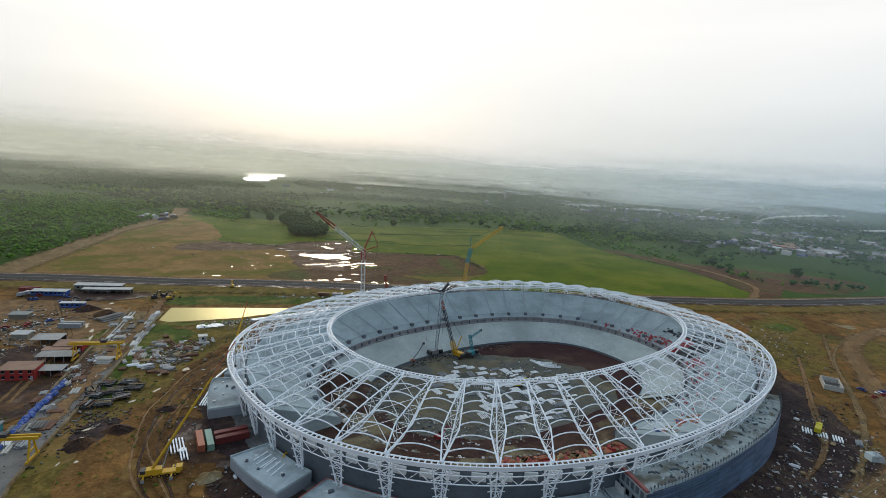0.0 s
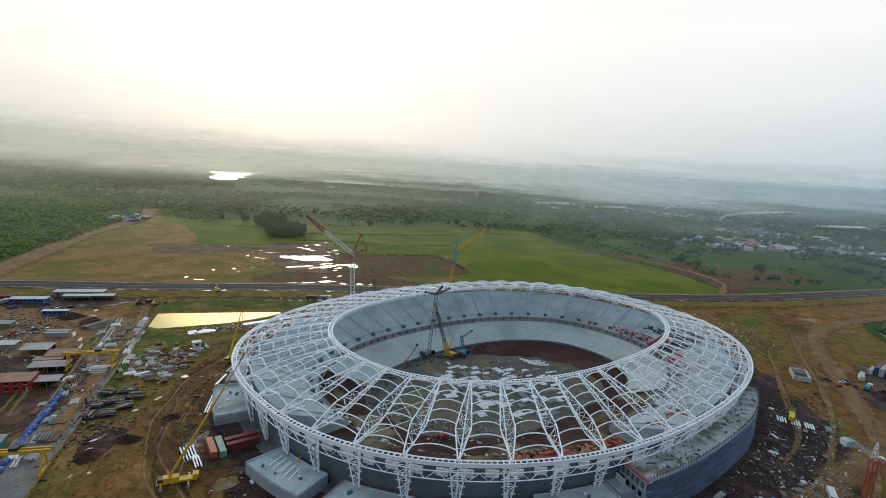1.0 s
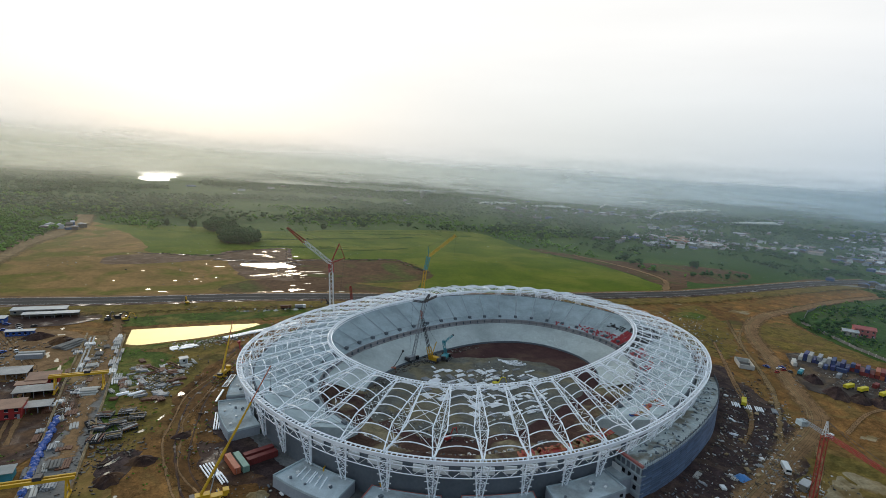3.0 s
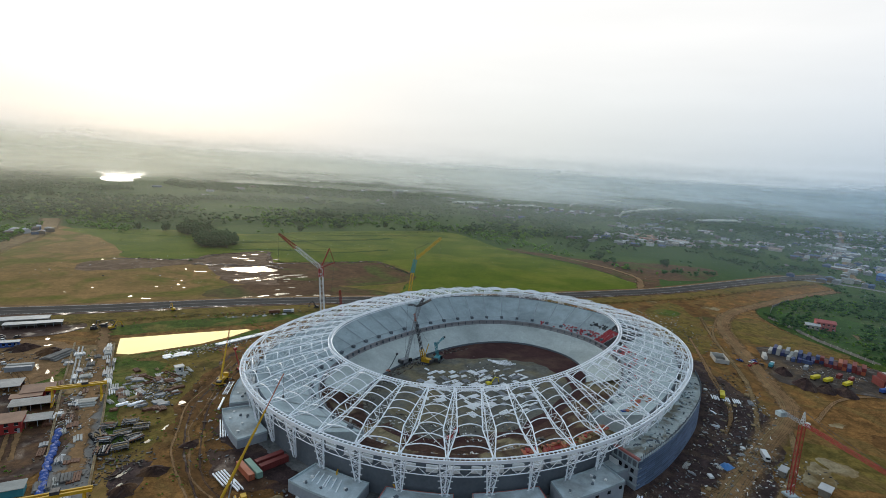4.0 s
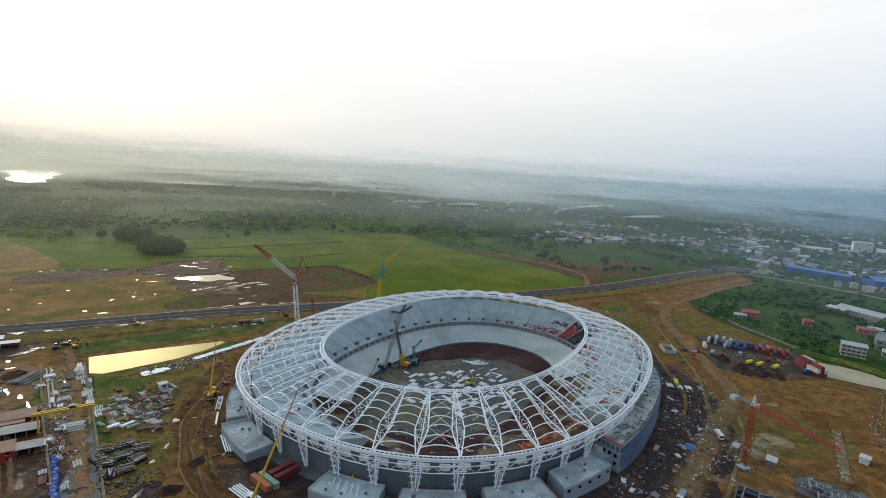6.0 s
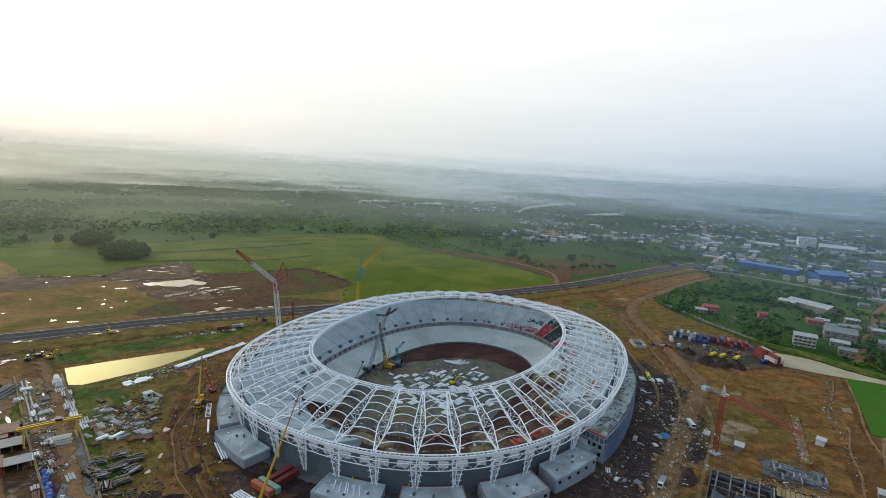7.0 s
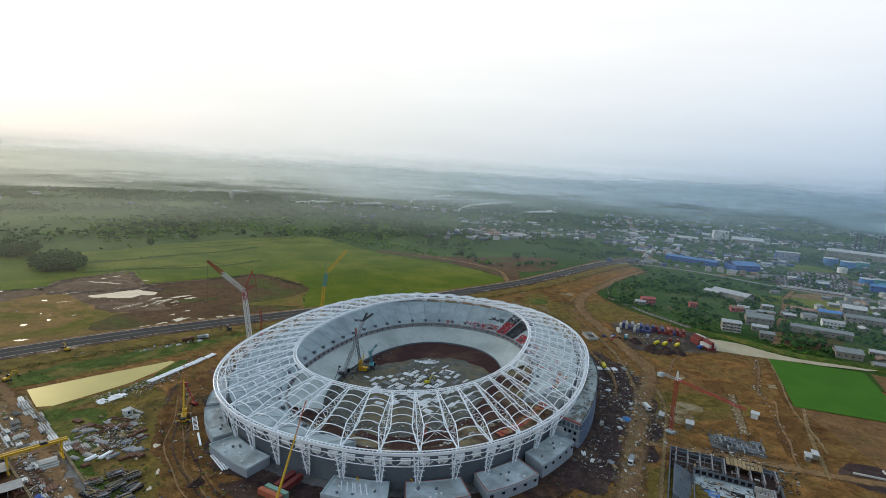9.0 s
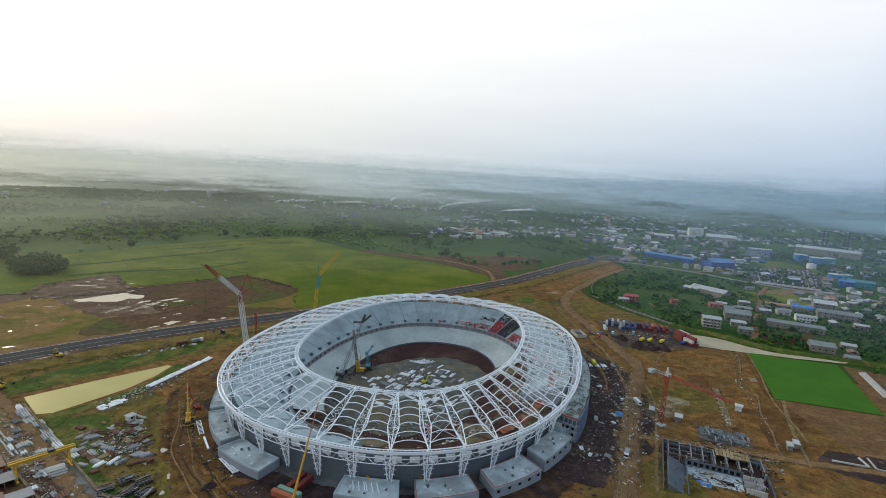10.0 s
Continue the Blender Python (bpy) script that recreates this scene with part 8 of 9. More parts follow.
for k in range(3):
    part("step", Build().box(-34, -k * 1.6 - 3, 0, 20, -k * 1.6 - 4.5, 0.9 + 0.5 * k), M_SLABW, st)
tarp = thing("tarpaulin", "bright blue tarpaulin over stacked material", "cover", ground_pose(127, 164, 20))
rows = [[(x, y, max(0.02, 1.6 - 0.12 * x * x - 0.25 * y * y + rnd.uniform(-0.2, 0.2))) for y in (-2.6, -1.3, 0, 1.3, 2.6)] for x in (-3.4, -1.7, 0, 1.7, 3.4)]
part("sheet", Build().strip(rows), M_ROOF_B, tarp)
# steel and crates on the dark mud beside the clad wing
for i in range(26):
    d, s = rnd.uniform(-112, -60), rnd.uniform(1.3, 1.9)
    p = ST @ oval(radians(d), s)
    if i % 2:
        stack(p.x, p.y, rnd.uniform(0, 180), rnd.randint(3, 7), rnd.uniform(2, 6), 0.3, 0.4, rnd.choice((M_STEEL, M_SLABW, M_GREYP, M_TIMBER)), "bundle of pale steel and boards on dark mud", "beam_stack", "beams", "beam", "bundles beside the wing", rnd.choice((1, 2)), 0.2)
    else:
        t = thing("crate", "pale wooden crate on dark mud", "crate", ground_pose(p.x, p.y, rnd.uniform(0, 90)), "crates beside the wing")
        w, l, h = rnd.uniform(0.5, 1.0), rnd.uniform(0.8, 1.7), rnd.uniform(0.5, 1.2)
        part("box", Build().box(-l, -w, 0.12, l, w, h), rnd.choice((M_SLABW, M_WHITE, M_TIMBER)), t)
        for k in (-1, 0, 1):
            part("skid", Build().box(-l, k * w * 0.8 - 0.08, 0, l, k * w * 0.8 + 0.08, 0.12), M_TIMBER, t)
mound(-74, 161, 5, 1.2, M_SAND, "heap of pale sand beside the containers", 71)

# ---- the town ----
placed = []


def hall(x, y, rz, w, d, h, rm, wm, label, n):
    """A hall or house of the town, with its roof and wall finish and n windows along its front."""
    placed.append((x, y, max(w, d) * 0.7 + 6))
    shed(x, y, rz, w, d, h, rm, wm, label, "warehouse" if w > 18 else "house", "building", True, n, "buildings of the town", False, 2 if h > 6.5 else 1)


hall(555, 331, 90, 48, 22, 6, M_ROOF_W, M_WALL, "long warehouse with a pale sheet roof", 6)
hall(545, 351, 90, 20, 14, 5, M_ROOF_W, M_WALL, "small warehouse with a white roof", 3)
hall(445, 243, -58, 25, 21, 9, M_ROOF_G, M_WALL, "large grey gabled workshop hall", 4)
hall(419, 229, -58, 14, 11, 5, M_ROOF_W, M_WALL, "white-roofed annexe of the workshop", 3)
hall(396, 211, -58, 12, 11, 6, M_ROOF_G, M_WALL, "small grey gabled house", 3)
hall(441, 316, -40, 8, 7, 6, M_PINKW, M_PINKW, "pale pink rendered house among gardens", 3)
hall(402, 350, -40, 15, 12, 7, M_PINKW, M_PINKW, "dark pink rendered house among gardens", 4)
hall(390, 352, -40, 11, 9, 4, M_ROOF_W, M_WALL, "low house with a white roof", 3)
hall(573, 226, -62, 22, 14, 6, M_ROOF_B, M_WALL, "hall with a light blue sheet roof", 4)
hall(622, 219, -62, 24, 20, 8, M_ROOF_W, M_WALL, "tall hall with a bright white roof", 4)
hall(470, 194, -62, 52, 13, 6, M_ROOF_G, M_WALL, "long grey warehouse with an open yard", 8)
hall(578, 190, -62, 42, 17, 7, M_ROOF_G, M_WALL, "long grey industrial hall with many windows", 8)
hall(412, 150, -58, 20, 17, 6, M_ROOF_G, M_WALL, "grey gabled shed beside the canal", 4)
hall(546, 158, -62, 13, 9, 5, M_ROOF_W, M_WALL, "small shed with a white roof", 3)
hall(565, 250, -62, 26, 12, 4, M_ROOF_R, M_WALL, "walled compound with low sheds", 4)
hall(788, 535, -76, 92, 18, 8, M_ROOF_B, M_BLUE, "very long warehouse with a blue sheet roof", 12)
hall(815, 455, -28, 46, 34, 10, M_ROOF_B, M_BLUE, "broad hall with a bright blue roof", 8)
hall(1275, 684, -58, 72, 40, 13, M_ROOF_W, M_WALL, "large white industrial hall far off", 10)
hall(1140, 768, -56, 50, 26, 9, M_ROOF_W, M_WALL, "pale industrial hall of the town", 8)
hall(1192, 735, -56, 36, 24, 9, M_ROOF_G, M_WALL, "grey industrial hall of the town", 6)
hall(1292, 440, -80, 125, 32, 15, M_ROOF_W, M_WALL, "long pale power plant hall", 14)
hall(880, 256, -70, 36, 20, 8, M_TEAL, M_TEAL, "teal industrial block beside the car park", 6)
hall(850, 266, -70, 20, 16, 9, M_ROOF_B, M_BLUE, "blue industrial block beside the car park", 4)
hall(672, 902, -60, 40, 18, 6, M_ROOF_W, M_WALL, "long low school block with white roof", 6)
hall(650, 985, -60, 46, 18, 6, M_ROOF_R, M_WALL, "long low school block with red roof", 6)
hall(625, 940, -60, 36, 14, 6, M_ROOF_R, M_PINKW, "long low school block with red roof", 6)
hall(480, 285, -50, 14, 10, 5, M_ROOF_R, M_PINKW, "pink house with a rusty roof", 3)
hall(500, 262, -50, 18, 10, 4, M_ROOF_G, M_WALL, "low grey house among trees", 3)
hall(530, 275, -50, 12, 9, 5, M_ROOF_W, M_WALL, "small white house among trees", 3)


def flats(x, y, rz, w, d, storeys, wall_m, label, band=None):
    t = thing("apartment_building", label, "building", ground_pose(x, y, rz), "buildings of the town")
    h = storeys * 3.1
    part("wall", Build().box(-w / 2, -d / 2, -0.3, w / 2, d / 2, h), wall_m, t)
    part("roof", Build().gable(-w / 2, -d / 2, w / 2, d / 2, h + 0.1, h + 1.6, 0.7), M_ROOF_W, t)
    n = int(w / 3)
    for f in range(storeys):
        if band:
            part("window_band", Build().box(-w / 2 + 0.5, -d / 2 - 0.1, f * 3.1 + 0.9, w / 2 - 0.5, -d / 2 + 0.1, f * 3.1 + 2.3), band, t)
        for k in range(n):
            px = -w / 2 + (k + 0.5) * w / n
            pn = part("window", Build().box(px - 0.7, -d / 2 - 0.14, f * 3.1 + 0.95, px + 0.7, -d / 2, f * 3.1 + 2.2), M_GLASS, t)
            part("sill", Build().box(px - 0.8, -d / 2 - 0.25, f * 3.1 + 0.8, px + 0.8, -d / 2, f * 3.1 + 0.93), M_WHITE, pn)
        part("balcony", Build().box(-w / 2, -d / 2 - 1.0, f * 3.1 - 0.1, w / 2, -d / 2, f * 3.1 + 0.08), M_WHITE, t)


flats(390, 243, -55, 17, 14, 3, M_WALL, "three-storey pale block with dark windows beside the canal")
flats(522, 203, -60, 20, 12, 2, M_WHITE, "white two-storey office block with dark windows")
flats(1300, 770, -50, 38, 28, 8, M_WHITE, "tall white block far off in the town")
flats(1055, 488, -58, 42, 16, 6, M_BLUE, "blue and white banded office block", M_WHITE)

for i, (x, y, r, h, m, label) in enumerate(((1107, 428, 13, 15, M_ROOF_B, "blue storage tank"), (1100, 396, 13, 14, M_ROOF_B, "blue storage tank"), (1135, 384, 12, 13, M_TEAL, "teal storage tank"), (1010, 372, 8, 10, M_WHITE, "white storage tank"), (905, 300, 10, 11, M_ROOF_B, "blue storage tank"), (930, 290, 9, 10, M_TEAL, "teal storage tank"))):
    t = thing("storage_tank", label + " of a fuel depot in the town", "tank", pose(x, y, 0), "tanks of the depot")
    part("shell", Build().tube([(0, 0, 0), (0, 0, h)], r, 24), m, t)
    part("roof", Build().tube([(0, 0, h), (0, 0, h + 1.4)], [r * 0.98, r * 0.1], 24), M_ROOF_W, t)
    part("band", Build().tube([(0, 0, h - 0.6), (0, 0, h - 0.2)], r + 0.12, 24), M_WHITE, t)
for x, y in ((1428, 499), (1440, 494), (1436, 455), (1448, 450)):
    t = thing("chimney", "dark steel chimney of the power plant", "chimney", pose(x, y, 0), "chimneys of the plant")
    part("shaft", Build().tube([(0, 0, 0), (0, 0, 52)], [3.0, 2.4], 12), M_DARKM, t)
    for z in (14, 30, 46):
        part("gallery", Build().tube([(0, 0, z), (0, 0, z + 0.8)], 3.8, 12), M_GREYP, t)

ribbon("town_road", LONG_ROAD, 13, 0.5, M_EARTH_L, "pale straight town road")
ribbon("town_road", TOWN_ROAD, 12, 0.5, M_SLAB, "pale town road")
ribbon("town_road", [(935, 320), (845, 292), (772, 258), (747, 232)], 11, 0.46, M_SLAB, "pale town road")
ribbon("footpath", [(351, 255), (366, 262), (382, 263), (400, 278), (426, 284), (450, 297), (473, 301)], 2.2, 0.26, M_SAND, "pale winding footpath", soft=True)
ribbon("dirt_lane", [(380, 194), (445, 222), (510, 248), (570, 272), (617, 294), (700, 320)], 7, 0.45, M_EARTH_O, "ochre lane between halls", soft=True)
for i, line in enumerate((((395, 330), (450, 300), (520, 240), (560, 205), (600, 140)), ((470, 400), (540, 340), (610, 280), (690, 225)), ((430, 120), (480, 165), (540, 225), (600, 290)), ((500, 430), (450, 370), (405, 320)), ((640, 430), (600, 380), (560, 330), (500, 290)), ((680, 130), (620, 160), (545, 130), (480, 90)), ((820, 470), (900, 540), (1000, 620), (1120, 700)), ((700, 440), (830, 400), (960, 380), (1100, 350)), ((880, 700), (980, 640), (1060, 560)))):
    ribbon("town_lane", line, 5 if i < 6 else 9, 0.27 + 0.01 * i, M_EARTH_L if i % 2 else M_SLAB, "dusty lane between the houses", "lane", soft=True)
land("compound", [(439, 210), (495, 188), (437, 165), (386, 184)], M_EARTH_R, "red-brown yard of the warehouse", "yard", 5, 1, 300)
land("clearing", [(670, 308), (720, 290), (630, 256), (608, 286)], M_EARTH_L, "bare tan ground beside the town road", "earth", 5, 2, 305)
land("lawn", [(880, 330), (960, 450), (1040, 430), (950, 320)], M_FIELD_G, "green meadow in the town", "meadow", 3, 2, 301)
land("lawn", [(560, 300), (610, 330), (690, 240), (650, 210)], M_FIELD_G, "green meadow strip", "meadow", 3, 2, 302)
land("car_lot", [(722, 348), (752, 266), (980, 358), (877, 427)], M_YARD, "dusty car park of a depot", "yard", 3, 1, 303)
land("clearing", [(520, 560), (600, 600), (645, 592), (600, 540), (540, 530)], M_EARTH_R, "bare ground in the town", "earth", 4, 4, 304)
cw = thing("yard_wall", "long white wall of the car park", "wall", pose(0, 0, 0.2))
for k in range(12):
    x, y = 722 + 37 * k / 12, 343 - 78 * k / 12
    part("panel", Build().box(-3.4, -0.2, 0, 3.4, 0.2, 2.8, Matrix.Translation((x, y, 0)) @ Matrix.Rotation(-1.13, 4, "Z")), M_WHITE, cw)


def small_house(rm, wm, w, d, h, label):
    t = thing("house", label, "house", pose(0, 0, 0), "houses of the town")
    part("wall", Build().box(-w / 2, -d / 2, -0.2, w / 2, d / 2, h), wm, t)
    part("roof", Build().gable(-w / 2, -d / 2, w / 2, d / 2, h + 0.05, h + d * 0.22, 0.5), rm, t)
    part("window", Build().box(-w / 4 - 0.6, -d / 2 - 0.06, 1.0, -w / 4 + 0.6, -d / 2 + 0.1, 2.1), M_GLASS, t)
    part("door", Build().box(w / 6, -d / 2 - 0.06, 0, w / 6 + 1.0, -d / 2 + 0.1, 2.0), M_GREYP, t)
    return t


kinds = [small_house(M_ROOF_G, M_WALL, 11, 8, 3.2, "small house with a grey sheet roof"), small_house(M_ROOF_R, M_WALL, 10, 8, 3.2, "small house with a rusty roof"), small_house(M_ROOF_W, M_WALL, 12, 8, 3.4, "small house with a bright sheet roof"), small_house(M_ROOF_G, M_SLABW, 14, 9, 5.5, "two-storey grey house among trees")]
for i, t in enumerate(kinds):
    t.matrix_basis = ground_pose(486 + 15 * i, 272 - 14 * i, -50)
taken = [(x0 + (x1 - x0) * k / 4, y0 + (y1 - y0) * k / 4, 21) for (x0, y0), (x1, y1) in zip(TOWN_ROAD, TOWN_ROAD[1:]) for k in range(5)] + placed + [(390, 243, 20), (522, 203, 22)]
count = 0
tries = 0
while count < 140 and tries < 14000:
    tries += 1
    x, y = rnd.uniform(372, 900), rnd.uniform(90, 660)
    if y > 330 + (x - 372) * 0.75 or y < 60 or (x < 400 and y < 260):
        continue
    if any(math.hypot(x - a, y - b) < c for a, b, c in taken) or in_poly(np.array([[x, y]]), [(712, 355), (755, 255), (990, 355), (877, 440)])[0]:
        continue
    if in_poly(np.array([[x, y]]), [(360, 400), (345, 258), (440, 270), (470, 292), (560, 286), (660, 345), (690, 440), (650, 575), (520, 575)])[0]:
        continue
    if noise.noise((x * 0.012, y * 0.012, 5.0)) > (0.28 if x > 580 or y < 150 else -0.15):
        continue
    taken.append((x, y, 13))
    copy_thing(rnd.choice(kinds), ground_pose(x, y, -58 + rnd.choice((0, 90)) + rnd.uniform(-8, 8), -0.2))
    count += 1


def far_houses(name, label, spots, seed, size=(8, 18), roofs=None):
    """Roofs too small and many to tell apart."""
    r2 = random.Random(seed)
    b = Build()
    for x, y in spots:
        w, d, h = r2.uniform(*size), r2.uniform(7, 12), r2.uniform(3, 6)
        a = r2.choice((-1.0, 0.57)) + r2.uniform(-0.15, 0.15)
        n0 = len(b.v)
        b.box(-w / 2, -d / 2, 0, w / 2, d / 2, h)
        b.gable(-w / 2, -d / 2, w / 2, d / 2, h, h + 1.8, 0.4)
        m = Matrix.Translation((x, y, 0)) @ Matrix.Rotation(a, 4, "Z")
        for i in range(n0, len(b.v)):
            b.v[i] = m @ b.v[i]
    ob = part(name, b, roofs or M_FARROOF)
    tagged(ob, label, "houses", "", "stuff")


M_VILLAGE = mat("pale_roofs", (0.9, 0.9, 0.9), (0.75, 0.75, 0.75), 0.6, 0.1, 1.0, 0.0, island=((0.55, 0.56, 0.57), (0.30, 0.31, 0.32), (0.40, 0.28, 0.24), (0.68, 0.69, 0.70), (0.22, 0.22, 0.23), (0.48, 0.44, 0.40)))
M_FARROOF = mat("mixed_roofs", (0.9, 0.9, 0.9), (0.75, 0.75, 0.75), 0.6, 0.1, 1.0, 0.0, island=((0.34, 0.36, 0.37), (0.20, 0.21, 0.22), (0.15, 0.12, 0.10), (0.28, 0.29, 0.30), (0.62, 0.64, 0.65), (0.09, 0.09, 0.09), (0.13, 0.11, 0.10), (0.06, 0.11, 0.24)))
q = np.c_[rg.uniform(480, 1700, 2000), rg.uniform(120, 1500, 2000)]
q = q[(q[:, 1] < 420 + 0.85 * (q[:, 0] - 400)) & (np.hypot(q[:, 0], q[:, 1]) > 850)]
q = q[patchy(q, 0.006, 31.0, 0.0)]
far_houses("town_houses", "hazy small houses of the town", q, 1)
q = np.c_[rg.uniform(1400, 3600, 1800), rg.uniform(-500, 2200, 1800)]
q = q[patchy(q, 0.0025, 37.0, 0.0)]
far_houses("far_town", "distant pale roofs of the town in haze", q, 2, (10, 30))
q = np.c_[rg.uniform(420, 1300, 800), rg.uniform(850, 2100, 800)]
q = q[patchy(q, 0.004, 41.0, 0.05)]
far_houses("far_village", "distant village roofs among trees", q, 3, (9, 20))
q = np.c_[rg.uniform(-700, 300, 60), rg.uniform(1500, 3000, 60)]
far_houses("far_hamlet", "a few distant roofs in the woods", q, 4, (12, 30))
far_houses("hamlet", "small pale huts at the end of the field", [(-446 + rnd.uniform(-25, 30), 790 + rnd.uniform(-30, 40)) for _ in range(12)], 5, (4, 8))
M_CARS = mat("mixed_car_paint", (0.9, 0.9, 0.9), (0.75, 0.75, 0.75), 0.4, 0.1, 1.0, 0.0, island=((0.60, 0.62, 0.63), (0.10, 0.11, 0.12), (0.50, 0.50, 0.50), (0.22, 0.23, 0.25), (0.70, 0.71, 0.72), (0.05, 0.05, 0.05)))
q = np.c_[rg.normal(675, 55, 90), rg.normal(965, 45, 90)]
far_houses("village", "crowded pale and pinkish village roofs beyond the fields", q, 6, (8, 16), M_VILLAGE)
q = np.c_[rg.uniform(760, 1500, 260), rg.uniform(620, 1250, 260)]
q = q[patchy(q, 0.008, 43.0, 0.1)]
far_houses("town_sheds", "pale sheds and roofs of the town in haze", q, 7, (12, 34), M_VILLAGE)
cars = Build()
for i in range(560):
    u, v = rnd.random(), rnd.random()
    u, v = round(u * 13) / 13 + rnd.uniform(-0.01, 0.01), v * 0.97
    x = (724 + 28 * u) * (1 - v) + (877 + 103 * u) * v
    y = (345 - 76 * u) * (1 - v) + (424 - 64 * u) * v
    fr = Matrix.Translation((x, y, 0.5)) @ Matrix.Rotation(-1.1 + rnd.choice((0, 1.57)), 4, "Z")
    cars.box(-2.2, -0.9, 0, 2.2, 0.9, 0.8, fr)
    cars.box(-1.2, -0.8, 0.8, 1.0, 0.8, 1.4, fr)
tagged(part("parked_cars", cars, M_CARS), "crowded rows of parked cars and vans", "cars", "", "stuff")

# ---- litter and loose material of the building site ----
M_LITTER = mat("mixed_building_litter", (1.0, 1.0, 1.0), (0.75, 0.75, 0.75), 0.7, 0.3, 2.0, 0.0, island=((0.50, 0.51, 0.51), (0.10, 0.08, 0.06), (0.22, 0.21, 0.20), (0.70, 0.71, 0.70), (0.15, 0.10, 0.06), (0.05, 0.05, 0.05), (0.26, 0.21, 0.13), (0.12, 0.14, 0.16)))
M_LITTER_D = mat("dark_building_litter", (1.0, 1.0, 1.0), (0.75, 0.75, 0.75), 0.7, 0.3, 2.0, 0.0, island=((0.04, 0.035, 0.03), (0.07, 0.045, 0.03), (0.10, 0.09, 0.08), (0.03, 0.03, 0.03), (0.20, 0.19, 0.17), (0.06, 0.035, 0.025)))

M_LITTER_P = mat("pale_stones", (1.0, 1.0, 1.0), (0.8, 0.8, 0.8), 0.7, 0.3, 2.0, 0.0, island=((0.42, 0.38, 0.30), (0.30, 0.26, 0.20), (0.52, 0.49, 0.42), (0.22, 0.18, 0.13)))


def litter(name, label, n, place, material, seed, big=2.2, z=None, flat=False):
    r2 = random.Random(seed)
    b = Build()
    for i in range(n):
        x, y = place(r2)
        s = r2.random() ** 2
        l, w, h = 0.2 + 0.55 * big * s * r2.uniform(0.3, 1.3), 0.1 + 0.22 * big * s * r2.random(), 0.1 + 0.5 * s * r2.random()
        g = gz(x, y) + 0.36 if z is None else z
        fr = Matrix.Translation((x, y, g)) @ Euler((r2.uniform(-0.08, 0.08), r2.uniform(-0.08, 0.08), r2.uniform(0, 3.14))).to_matrix().to_4x4()
        b.box(-l, -w, -0.1, l, w, h, fr)
    return tagged(part(name, b, material), label, "litter", "", "stuff")


def ring_place(lo, hi, s0, s1):
    def f(r2):
        p = ST @ oval(radians(r2.uniform(lo, hi)), s0 + (s1 - s0) * r2.random() ** 1.3)
        return p.x, p.y
    return f


def area(pts, spread=0.0):
    """Random places in a convex patch, gathered in heaps."""
    heaps = {}

    def f(r2):
        key = r2.randint(0, 14)
        if key not in heaps:
            ws = [r2.random() ** 1.5 for _ in pts]
            heaps[key] = (sum(w * p[0] for w, p in zip(ws, pts)) / sum(ws), sum(w * p[1] for w, p in zip(ws, pts)) / sum(ws))
        if r2.random() < 0.6:
            x, y = heaps[key]
            return x + r2.gauss(0, spread or 4), y + r2.gauss(0, spread or 4)
        ws = [r2.random() ** 1.5 for _ in pts]
        return sum(w * p[0] for w, p in zip(ws, pts)) / sum(ws), sum(w * p[1] for w, p in zip(ws, pts)) / sum(ws)
    return f


litter("building_litter", "pale offcuts and pallets strewn on dark mud beside the clad wing", 760, ring_place(-115, -58, 1.27, 2.1), M_LITTER, 1, 1.7)
litter("building_litter", "dark rubble strewn on the mud apron", 600, ring_place(-125, -50, 1.25, 2.0), M_LITTER_D, 2, 1.5)
litter("building_litter", "rubble and offcuts on the mud apron", 90, ring_place(120, 190, 1.25, 1.7), M_LITTER_D, 3, 1.4)
litter("building_litter", "pale offcuts on the mud apron", 160, ring_place(115, 195, 1.25, 1.7), M_LITTER, 4, 1.6)
litter("building_litter", "formwork panels and pipes on weedy ground", 620, area([(-158, 280), (-130, 295), (-128, 250), (-150, 238)], 4), M_LITTER, 5, 1.8)
litter("building_litter", "heaps of dark scrap and timber between yard and stadium", 380, area([(-155, 235), (-128, 230), (-122, 160), (-145, 155)], 4), M_LITTER_D, 6, 1.6)
litter("building_litter", "white and grey stock strewn in the yard", 500, area([(-205, 332), (-186, 330), (-140, 165), (-162, 165)], 3), M_LITTER, 7, 1.6)
litter("building_litter", "goods and scrap between the sheds", 800, area([(-285, 360), (-215, 350), (-175, 200), (-230, 200), (-270, 300)], 5), M_LITTER, 8, 1.9)
litter("building_litter", "dark scrap between the sheds", 700, area([(-285, 360), (-215, 350), (-175, 200), (-230, 200), (-270, 300)], 5), M_LITTER_D, 9, 2.4)
litter("building_litter", "stones and offcuts along the pond", 260, area([(-165, 312), (-105, 345), (-95, 340), (-140, 300)], 3), M_LITTER, 10, 1.4)
litter("building_litter", "scrap scattered on ochre ground by the tower crane", 420, area([(125, 175), (175, 195), (170, 145), (120, 120)], 5), M_LITTER, 11, 1.6)
litter("building_litter", "rubble round the foundations", 700, area([(75, 110), (150, 130), (185, 90), (120, 60)], 5), M_LITTER, 12, 1.8)
litter("building_litter", "dark rubble round the foundations", 600, area([(75, 110), (150, 130), (185, 90), (120, 60)], 5), M_LITTER_D, 13, 2.4)
litter("building_litter", "bits strewn over the open ground", 420, area([(190, 260), (330, 430), (250, 420), (150, 440), (240, 330)], 8), M_LITTER, 14, 1.3)
litter("building_litter", "dark clods on the open ground", 200, area([(190, 260), (330, 430), (250, 420), (150, 440), (300, 200), (200, 150)], 9), M_LITTER_D, 15, 1.8)
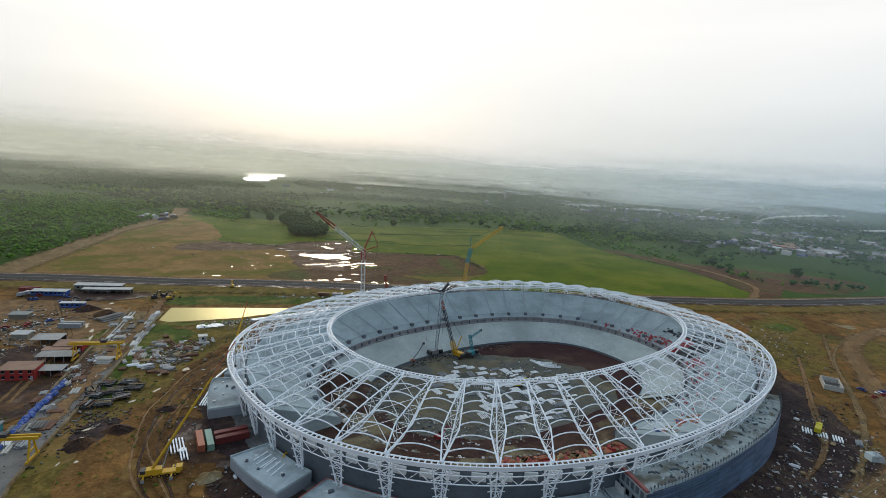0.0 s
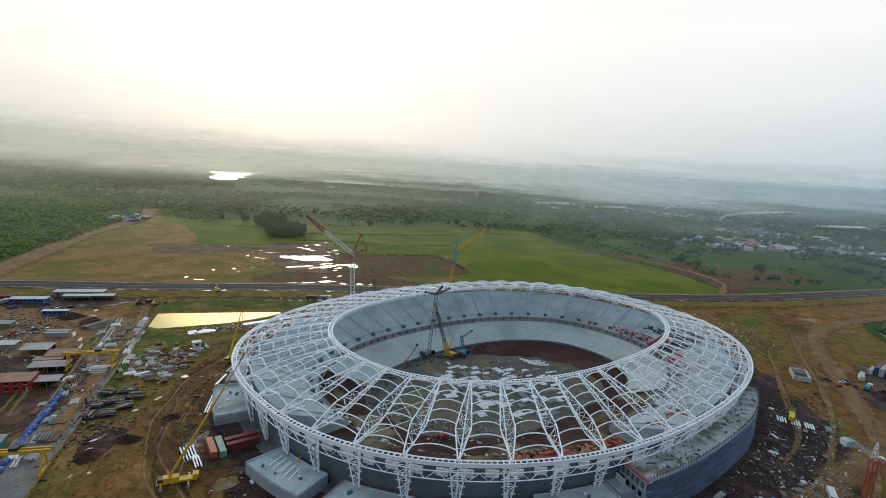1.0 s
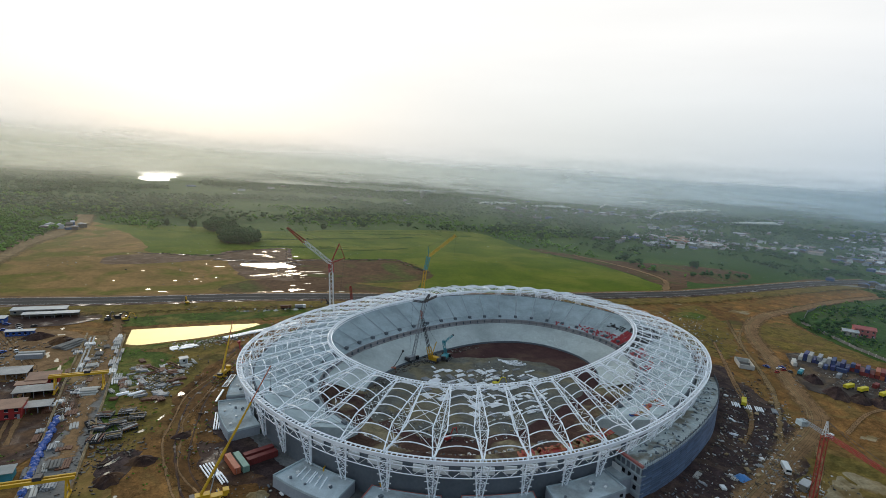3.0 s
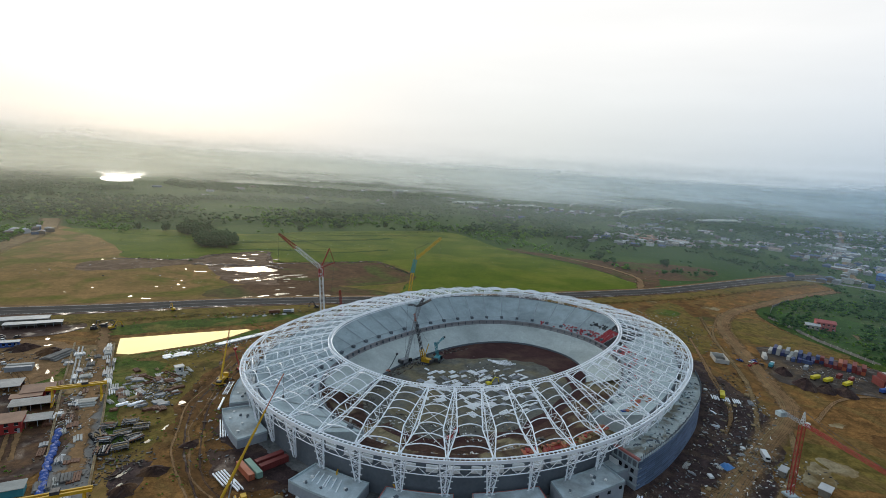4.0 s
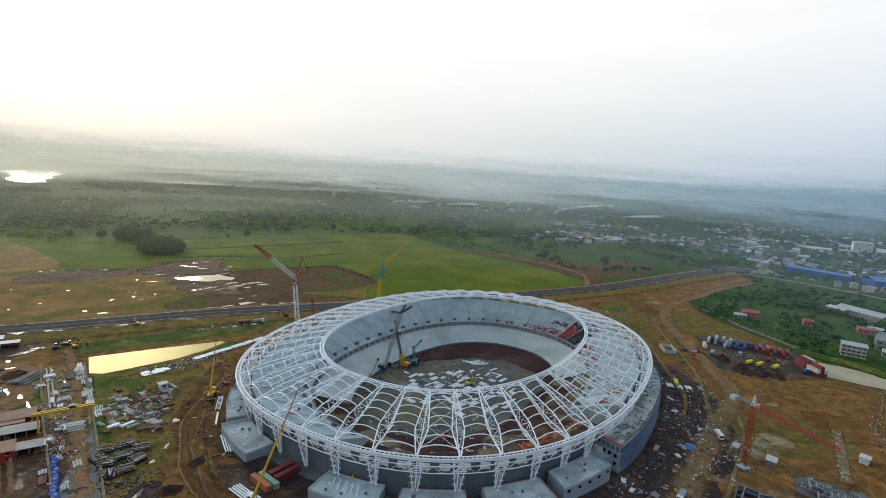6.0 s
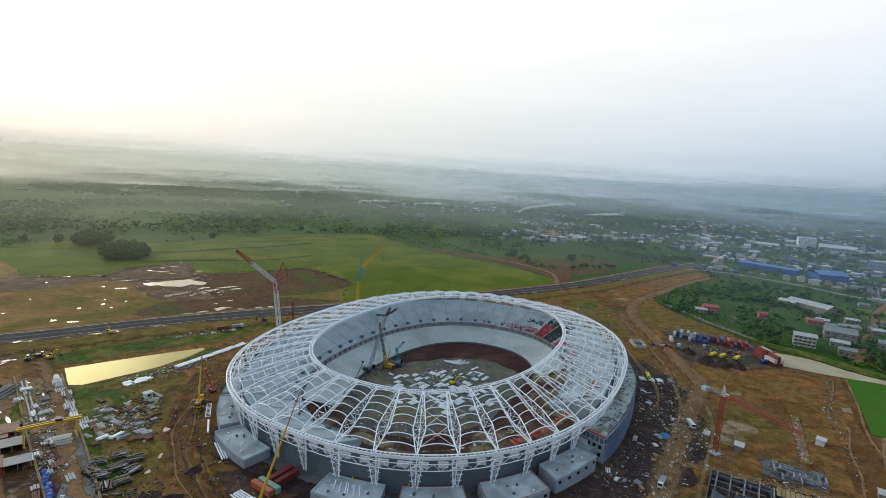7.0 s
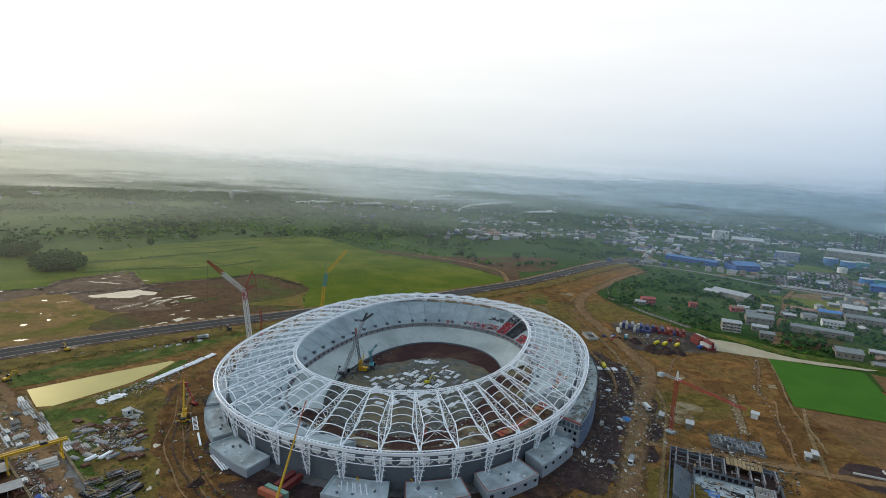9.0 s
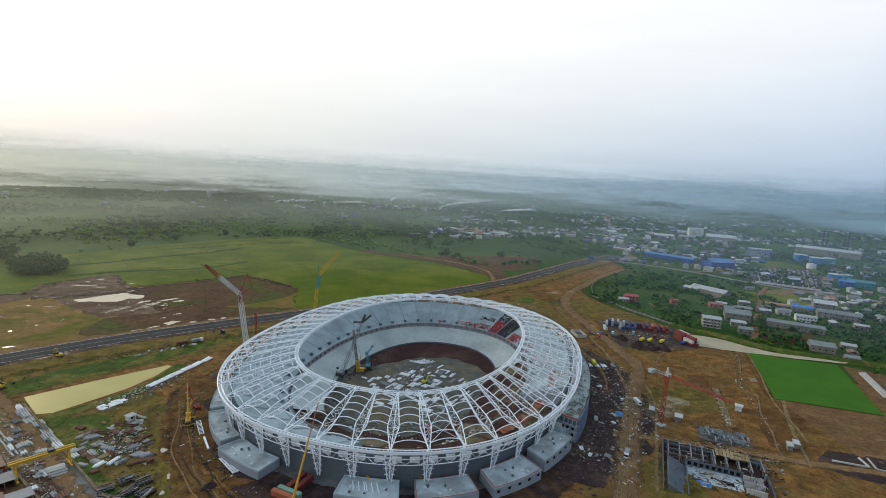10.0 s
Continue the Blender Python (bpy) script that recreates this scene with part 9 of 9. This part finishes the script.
litter("building_litter", "scrap and goods in the container yard", 300, area([(265, 290), (325, 250), (310, 215), (250, 245)], 4), M_LITTER, 16, 1.5)
litter("building_litter", "soil and scrap along the highway", 180, area([(-240, 385), (-60, 425), (60, 440), (-90, 395)], 4), M_LITTER_D, 17, 1.6)
litter("building_litter", "bright clods in the wet field", 120, area([(-380, 450), (-40, 470), (-90, 640), (-340, 700)], 9), M_LITTER, 18, 1.2)


def arena_place(s0, s1, lo, hi):
    def f(r2):
        p = ST @ oval(radians(r2.uniform(lo, hi)), r2.uniform(s0, s1))
        return p.x, p.y
    return f


litter("arena_litter", "pale steel parts strewn over the arena floor", 260, area([(15, 262), (75, 285), (70, 312), (20, 292)], 5), M_LITTER, 20, 1.2, FLOOR_Z + 0.15)
litter("arena_litter", "soil and scrap at the foot of the stands", 500, arena_place(-0.62, -0.44, 60, 165), M_LITTER_D, 21, 1.6, FLOOR_Z + 0.15)
litter("arena_litter", "scrap on the near half of the arena floor", 380, arena_place(-0.9, -0.46, 165, 250), M_LITTER, 22, 1.5, FLOOR_Z + 0.15)
b = Build()
r2 = random.Random(33)
for i in range(520):
    d = r2.uniform(166, 250)
    s = r2.uniform(-0.18, 0.12)
    p = ST @ oval(radians(d), s)
    z = -6.8 + (s + 0.2) / 0.25 * 2.8 if s < 0.05 else -4 + (s - 0.05) / 0.09 * 5
    fr = Matrix.Translation((p.x, p.y, z)) @ Matrix.Rotation(r2.uniform(0, 3), 4, "Z")
    l = 0.3 + 1.6 * r2.random() ** 2
    b.box(-l, -0.4 * l, -0.4, l, 0.4 * l, 0.5, fr)
tagged(part("bank_litter", b, M_LITTER), "stones and timber strewn on the earth bank", "litter", "", "stuff")
# a timber deck inside the near rim, with formwork in orange and red on it
DECK_Z = 11.2
deck = thing("formwork_deck", "orange formwork deck on steel props inside the near rim", "formwork", ST)
for k in range(44):
    t0, t1 = radians(-129 + 25 * k / 44), radians(-129 + 25 * (k + 0.93) / 44)
    part("deck_board", Build().strip([[at_z(t, 0.5 + 0.03 * (k % 3), DECK_Z), at_z(t, 0.62, DECK_Z), at_z(t, 0.62, DECK_Z - 0.25), at_z(t, 0.5 + 0.03 * (k % 3), DECK_Z - 0.25)] for t in (t0, t1)]), rnd.choice((M_ORANGE, M_ORANGE, M_RED, M_TIMBER)), deck)
    for q in (0.53, 0.6):
        part("prop", Build().tube([at_z(t0, q, -3.5), at_z(t0, q, DECK_Z - 0.26)], 0.07, 4), M_RUST, deck)
for i in range(40):
    d = rnd.uniform(-128, -105) if i < 26 else rnd.uniform(-95.5, -86)
    q = rnd.uniform(0.53, 0.6) if i < 26 else rnd.uniform(0.52, 0.72)
    p = ST @ oval(radians(d), q)
    z = DECK_Z + 0.03 if i < 26 else upper_z(q, radians(d)) + 0.2
    t = thing("formwork_stack", "orange and red formwork panels stacked on the stand", "formwork", pose(p.x, p.y, z, 0, 0, rnd.uniform(0, 90)), "formwork on the stand")
    part("panel", Build().box(-rnd.uniform(1, 3), -0.8, 0, 1.4, 0.8, 0.5), rnd.choice((M_ORANGE, M_RED, M_ORANGE, M_TIMBER) if i < 36 else (M_BLUE, M_SLABW)), t)
    part("batten", Build().box(-1.2, -0.1, 0.5, 1.2, 0.1, 0.7), M_TIMBER, t)


def along(pts, wide):
    def f(r2):
        i = r2.randrange(len(pts) - 1)
        u = r2.random()
        return pts[i][0] + (pts[i + 1][0] - pts[i][0]) * u + r2.gauss(0, wide), pts[i][1] + (pts[i + 1][1] - pts[i][1]) * u + r2.gauss(0, wide)
    return f


litter("path_stones", "rows of pale stones along the trodden strip", 170, along([(229, 154), (205, 136), (181, 119)], 1.5), M_LITTER_P, 40, 1.3)
litter("building_litter", "pale rubble along the dirt road", 260, along([(205, 224), (165, 187), (134, 156), (93, 130), (60, 112)], 5), M_LITTER, 41, 1.4)
litter("building_litter", "planks and rubble along the drainage ditch", 160, along([(321, 182), (259, 152), (230, 127), (181, 92)], 1.6), M_LITTER, 42, 1.0)
litter("building_litter", "white offcuts along the pond's shore", 200, along([(-150, 318), (-120, 330), (-85, 366)], 2), M_LITTER_P, 43, 1.6)

# ---- wheel tracks over the open earth ----
r2 = random.Random(77)
TRACKS = (((150, 190), (175, 215), (200, 260), (240, 330)), ((160, 178), (200, 225), (226, 262), (262, 330), (300, 390)), ((70, 100), (120, 132), (168, 165), (200, 200)),
          ((215, 195), (255, 215), (290, 215), (315, 190)), ((170, 70), (220, 100), (262, 122)), ((230, 270), (270, 340), (330, 400)), ((-260, 340), (-225, 300), (-205, 270), (-178, 200)),
          ((240, 60), (270, 40), (310, 30)))
for i, line in enumerate(TRACKS):
    for off in (-1.1, 1.1):
        pts = [(x + r2.uniform(-1, 1) + off * 0.8, y + off * 0.6) for x, y in line]
        ribbon("wheel_track", pts, r2.uniform(1.2, 2.4), 0.34 + 0.004 * i, M_EARTH_L if i % 3 else M_EARTH_O, "muddy wheel track across the open earth", "track", 16, 0.25, soft=True)
